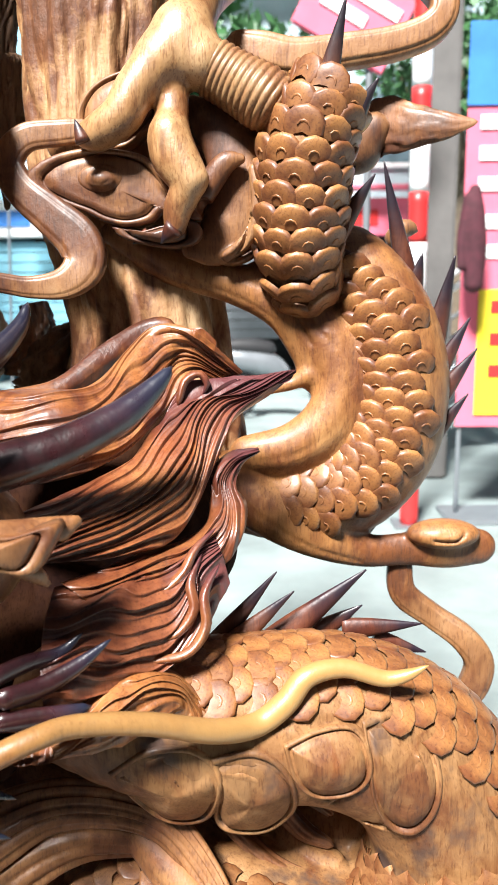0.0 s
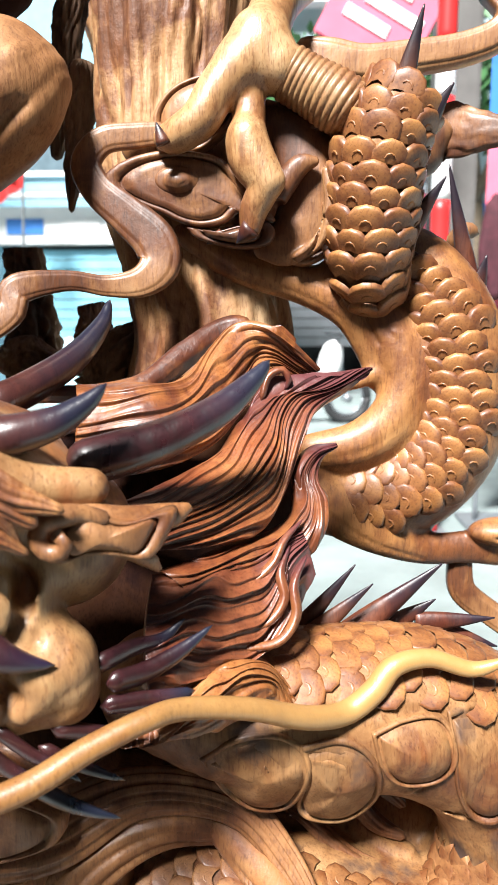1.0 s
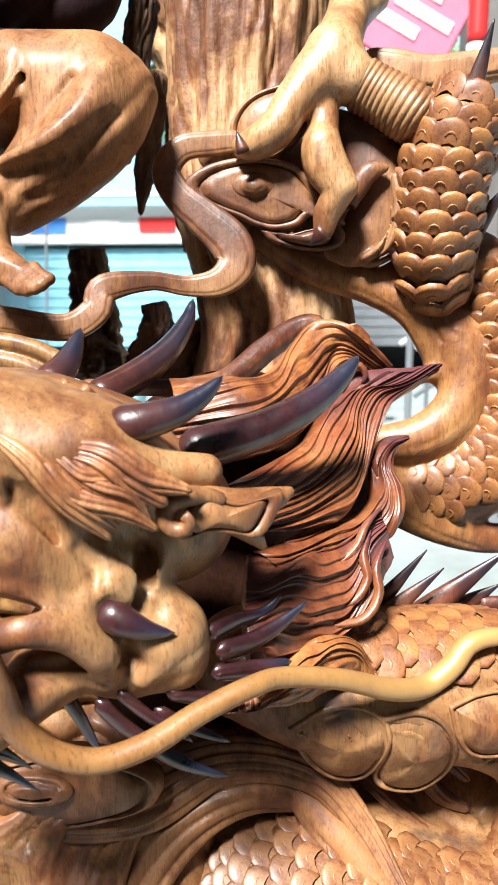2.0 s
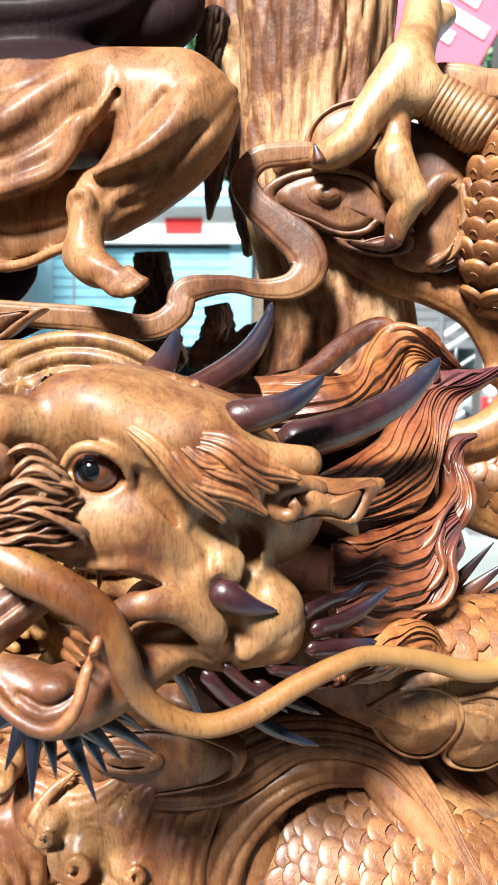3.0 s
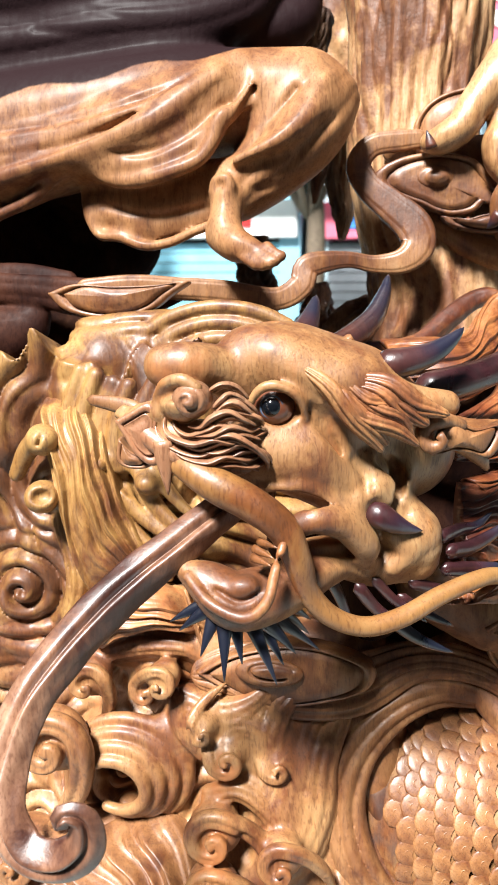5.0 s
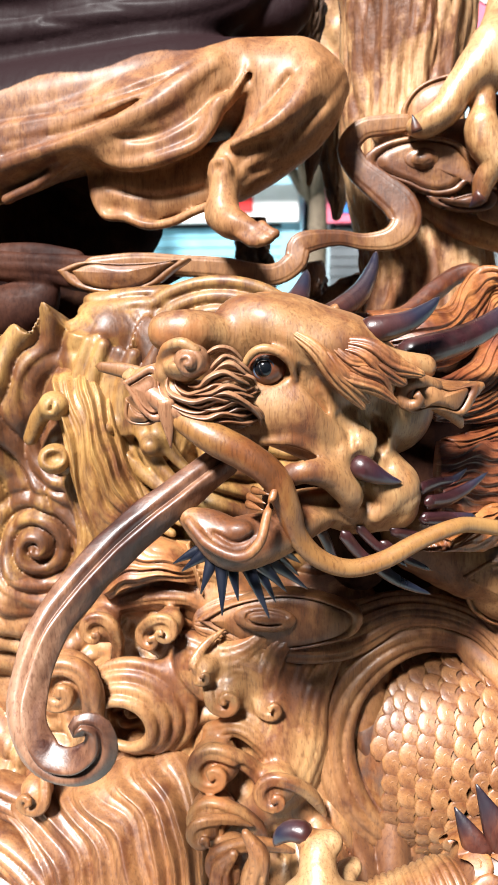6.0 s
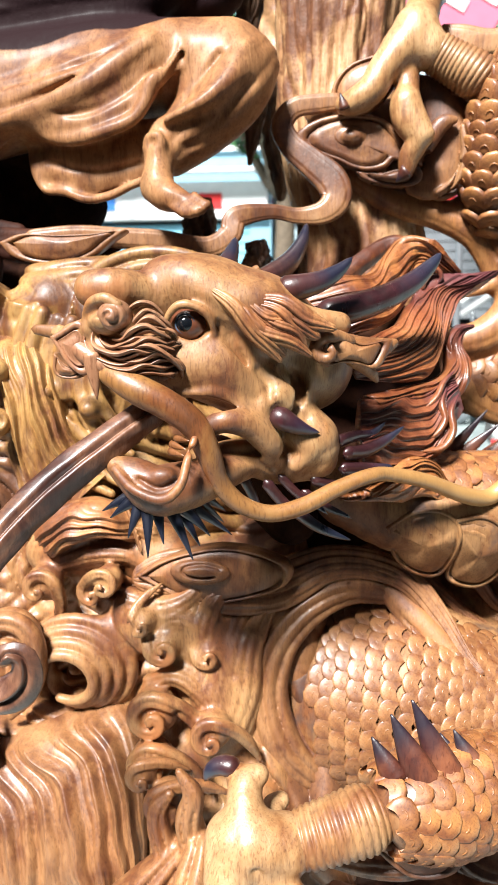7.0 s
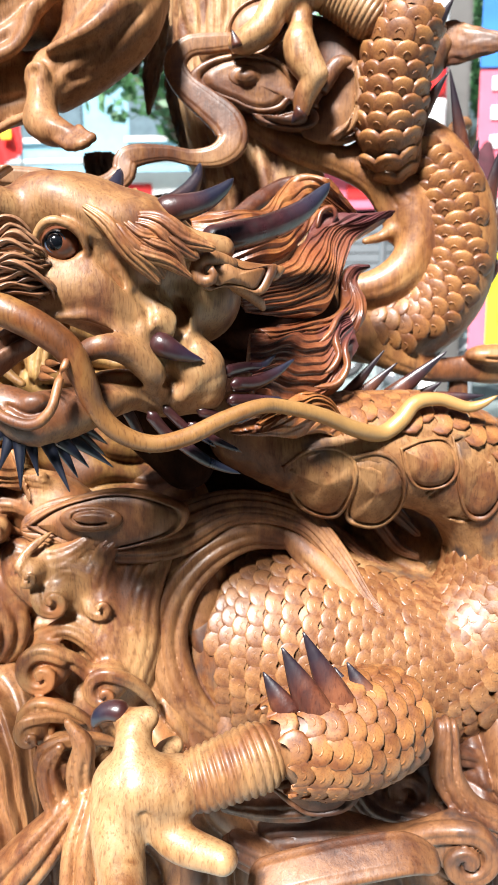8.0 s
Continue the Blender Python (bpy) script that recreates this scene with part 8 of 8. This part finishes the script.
limb("front_shield", [(0.36, 0, 0.42, 0.10), (0.42, 0, 0.7, 0.14), (0.47, 0, 0.95, 0.09)], WHITE, bike, "", ring=16, step=0.04)
tube_between("fork", (0.47, 0, 0.95), (0.62, 0, 0.29), 0.03, GREY, bike)
tube_between("handlebar", (0.45, -0.3, 1.02), (0.45, 0.3, 1.02), 0.015, BLACK, bike)
bike.matrix_world = pose(0.15, 8.4, 0, 0, 0, 12)

# goods under blue tarpaulins on the far side
TARP = plain("blue_tarpaulin", (0.06, 0.34, 0.78), rough=0.45, vary=0.35, scale=5.0, bump=0.3)
TARP_PALE = plain("pale_tarpaulin", (0.42, 0.74, 0.86), rough=0.45, vary=0.25, scale=5.0, bump=0.3)


def goods_stack(x, y, wide, high, material, seed):
    rng = np.random.RandomState(seed)
    heap = Clay((x - wide, y - 0.6, -0.1), (x + wide, y + 0.6, high + 0.3), 0.05)
    for _ in range(5):
        heap.ball((x + wide * 0.55 * (rng.rand() - 0.5), y + 0.3 * (rng.rand() - 0.5), high * 0.45 * rng.rand()), (wide * (0.3 + 0.2 * rng.rand()), 0.35, high * (0.5 + 0.2 * rng.rand())), 0.15)
    v, f = heap.skin()
    v[:, 2] = np.maximum(v[:, 2], 0.0)
    tagged(link_mesh("covered_goods", v, f, material), "heap of goods under a blue plastic tarpaulin", "goods", group="covered goods")


goods_stack(-4.4, 9.4, 1.0, 1.5, TARP, 1)
goods_stack(-2.5, 9.2, 0.8, 1.1, TARP_PALE, 2)
goods_stack(-7.3, 9.6, 1.2, 1.7, TARP, 3)

# low planting along the far kerb and trees behind
LEAF = plain("leaf_green", (0.05, 0.14, 0.05), rough=0.5, vary=0.5, scale=3)
TRUNKM = plain("street_bark", (0.12, 0.09, 0.06), rough=0.8, vary=0.3, scale=20)


def street_tree(x, y, high, spread, seed):
    rng = np.random.RandomState(seed)
    tree = tagged(new("street_tree"), "leafy green street tree", "tree", group="street trees")
    limb("trunk", [(x, y, 0, 0.16), (x + 0.1, y, 0.45 * high, 0.12), (x, y + 0.1, 0.75 * high, 0.07)], TRUNKM, tree, "", ring=12, step=0.2)
    lv, lf = [], []
    for k in range(6):
        a = k * 1.05 + rng.rand()
        tipp = (x + spread * 0.7 * math.cos(a), y + spread * 0.7 * math.sin(a), high * (0.75 + 0.25 * rng.rand()))
        limb("limb", [(x, y, 0.5 * high, 0.06), ((x + tipp[0]) / 2, (y + tipp[1]) / 2, 0.68 * high, 0.045), (*tipp, 0.015)], TRUNKM, tree, "", ring=8, step=0.2)
    for k in range(2600):
        d = rng.normal(size=3)
        d *= rng.rand() ** 0.4 / np.linalg.norm(d)
        lump = 1 + 0.3 * math.sin(5 * d[0] + seed) * math.sin(4 * d[2])
        c = np.array((x, y, high * 0.85)) + d * np.array((spread, spread, spread * 0.75)) * lump
        u = rng.normal(size=3)
        u /= np.linalg.norm(u)
        w = np.cross(u, rng.normal(size=3))
        w /= np.linalg.norm(w)
        n = len(lv)
        lv += [tuple(c - 0.10 * u), tuple(c + 0.05 * w), tuple(c + 0.10 * u), tuple(c - 0.05 * w)]
        lf.append((n, n + 1, n + 2, n + 3))
    link_mesh("crown", lv, lf, LEAF, tree, "", smooth=False)


street_tree(-0.9, 9.6, 4.6, 1.3, 3)
street_tree(-6.2, 10.6, 5.0, 1.5, 4)
street_tree(2.6, 10.8, 5.2, 1.4, 5)
kerb = box("kerb", (-40, 10.2, 0.0), (40, 10.4, 0.14), CONCRETE)
tagged(kerb, "long grey concrete kerb", "kerb", kind="structure")
# unseen slabs added behind and left of the camera to cut sky fill
box("wall_rear", (-8, -3.4, 0), (8, -3.1, 3.4), GREYWALL)["kind"] = "structure"
box("wall_side", (-3.4, -3.1, 0), (-3.1, 3.2, 3.4), GREYWALL)["kind"] = "structure"
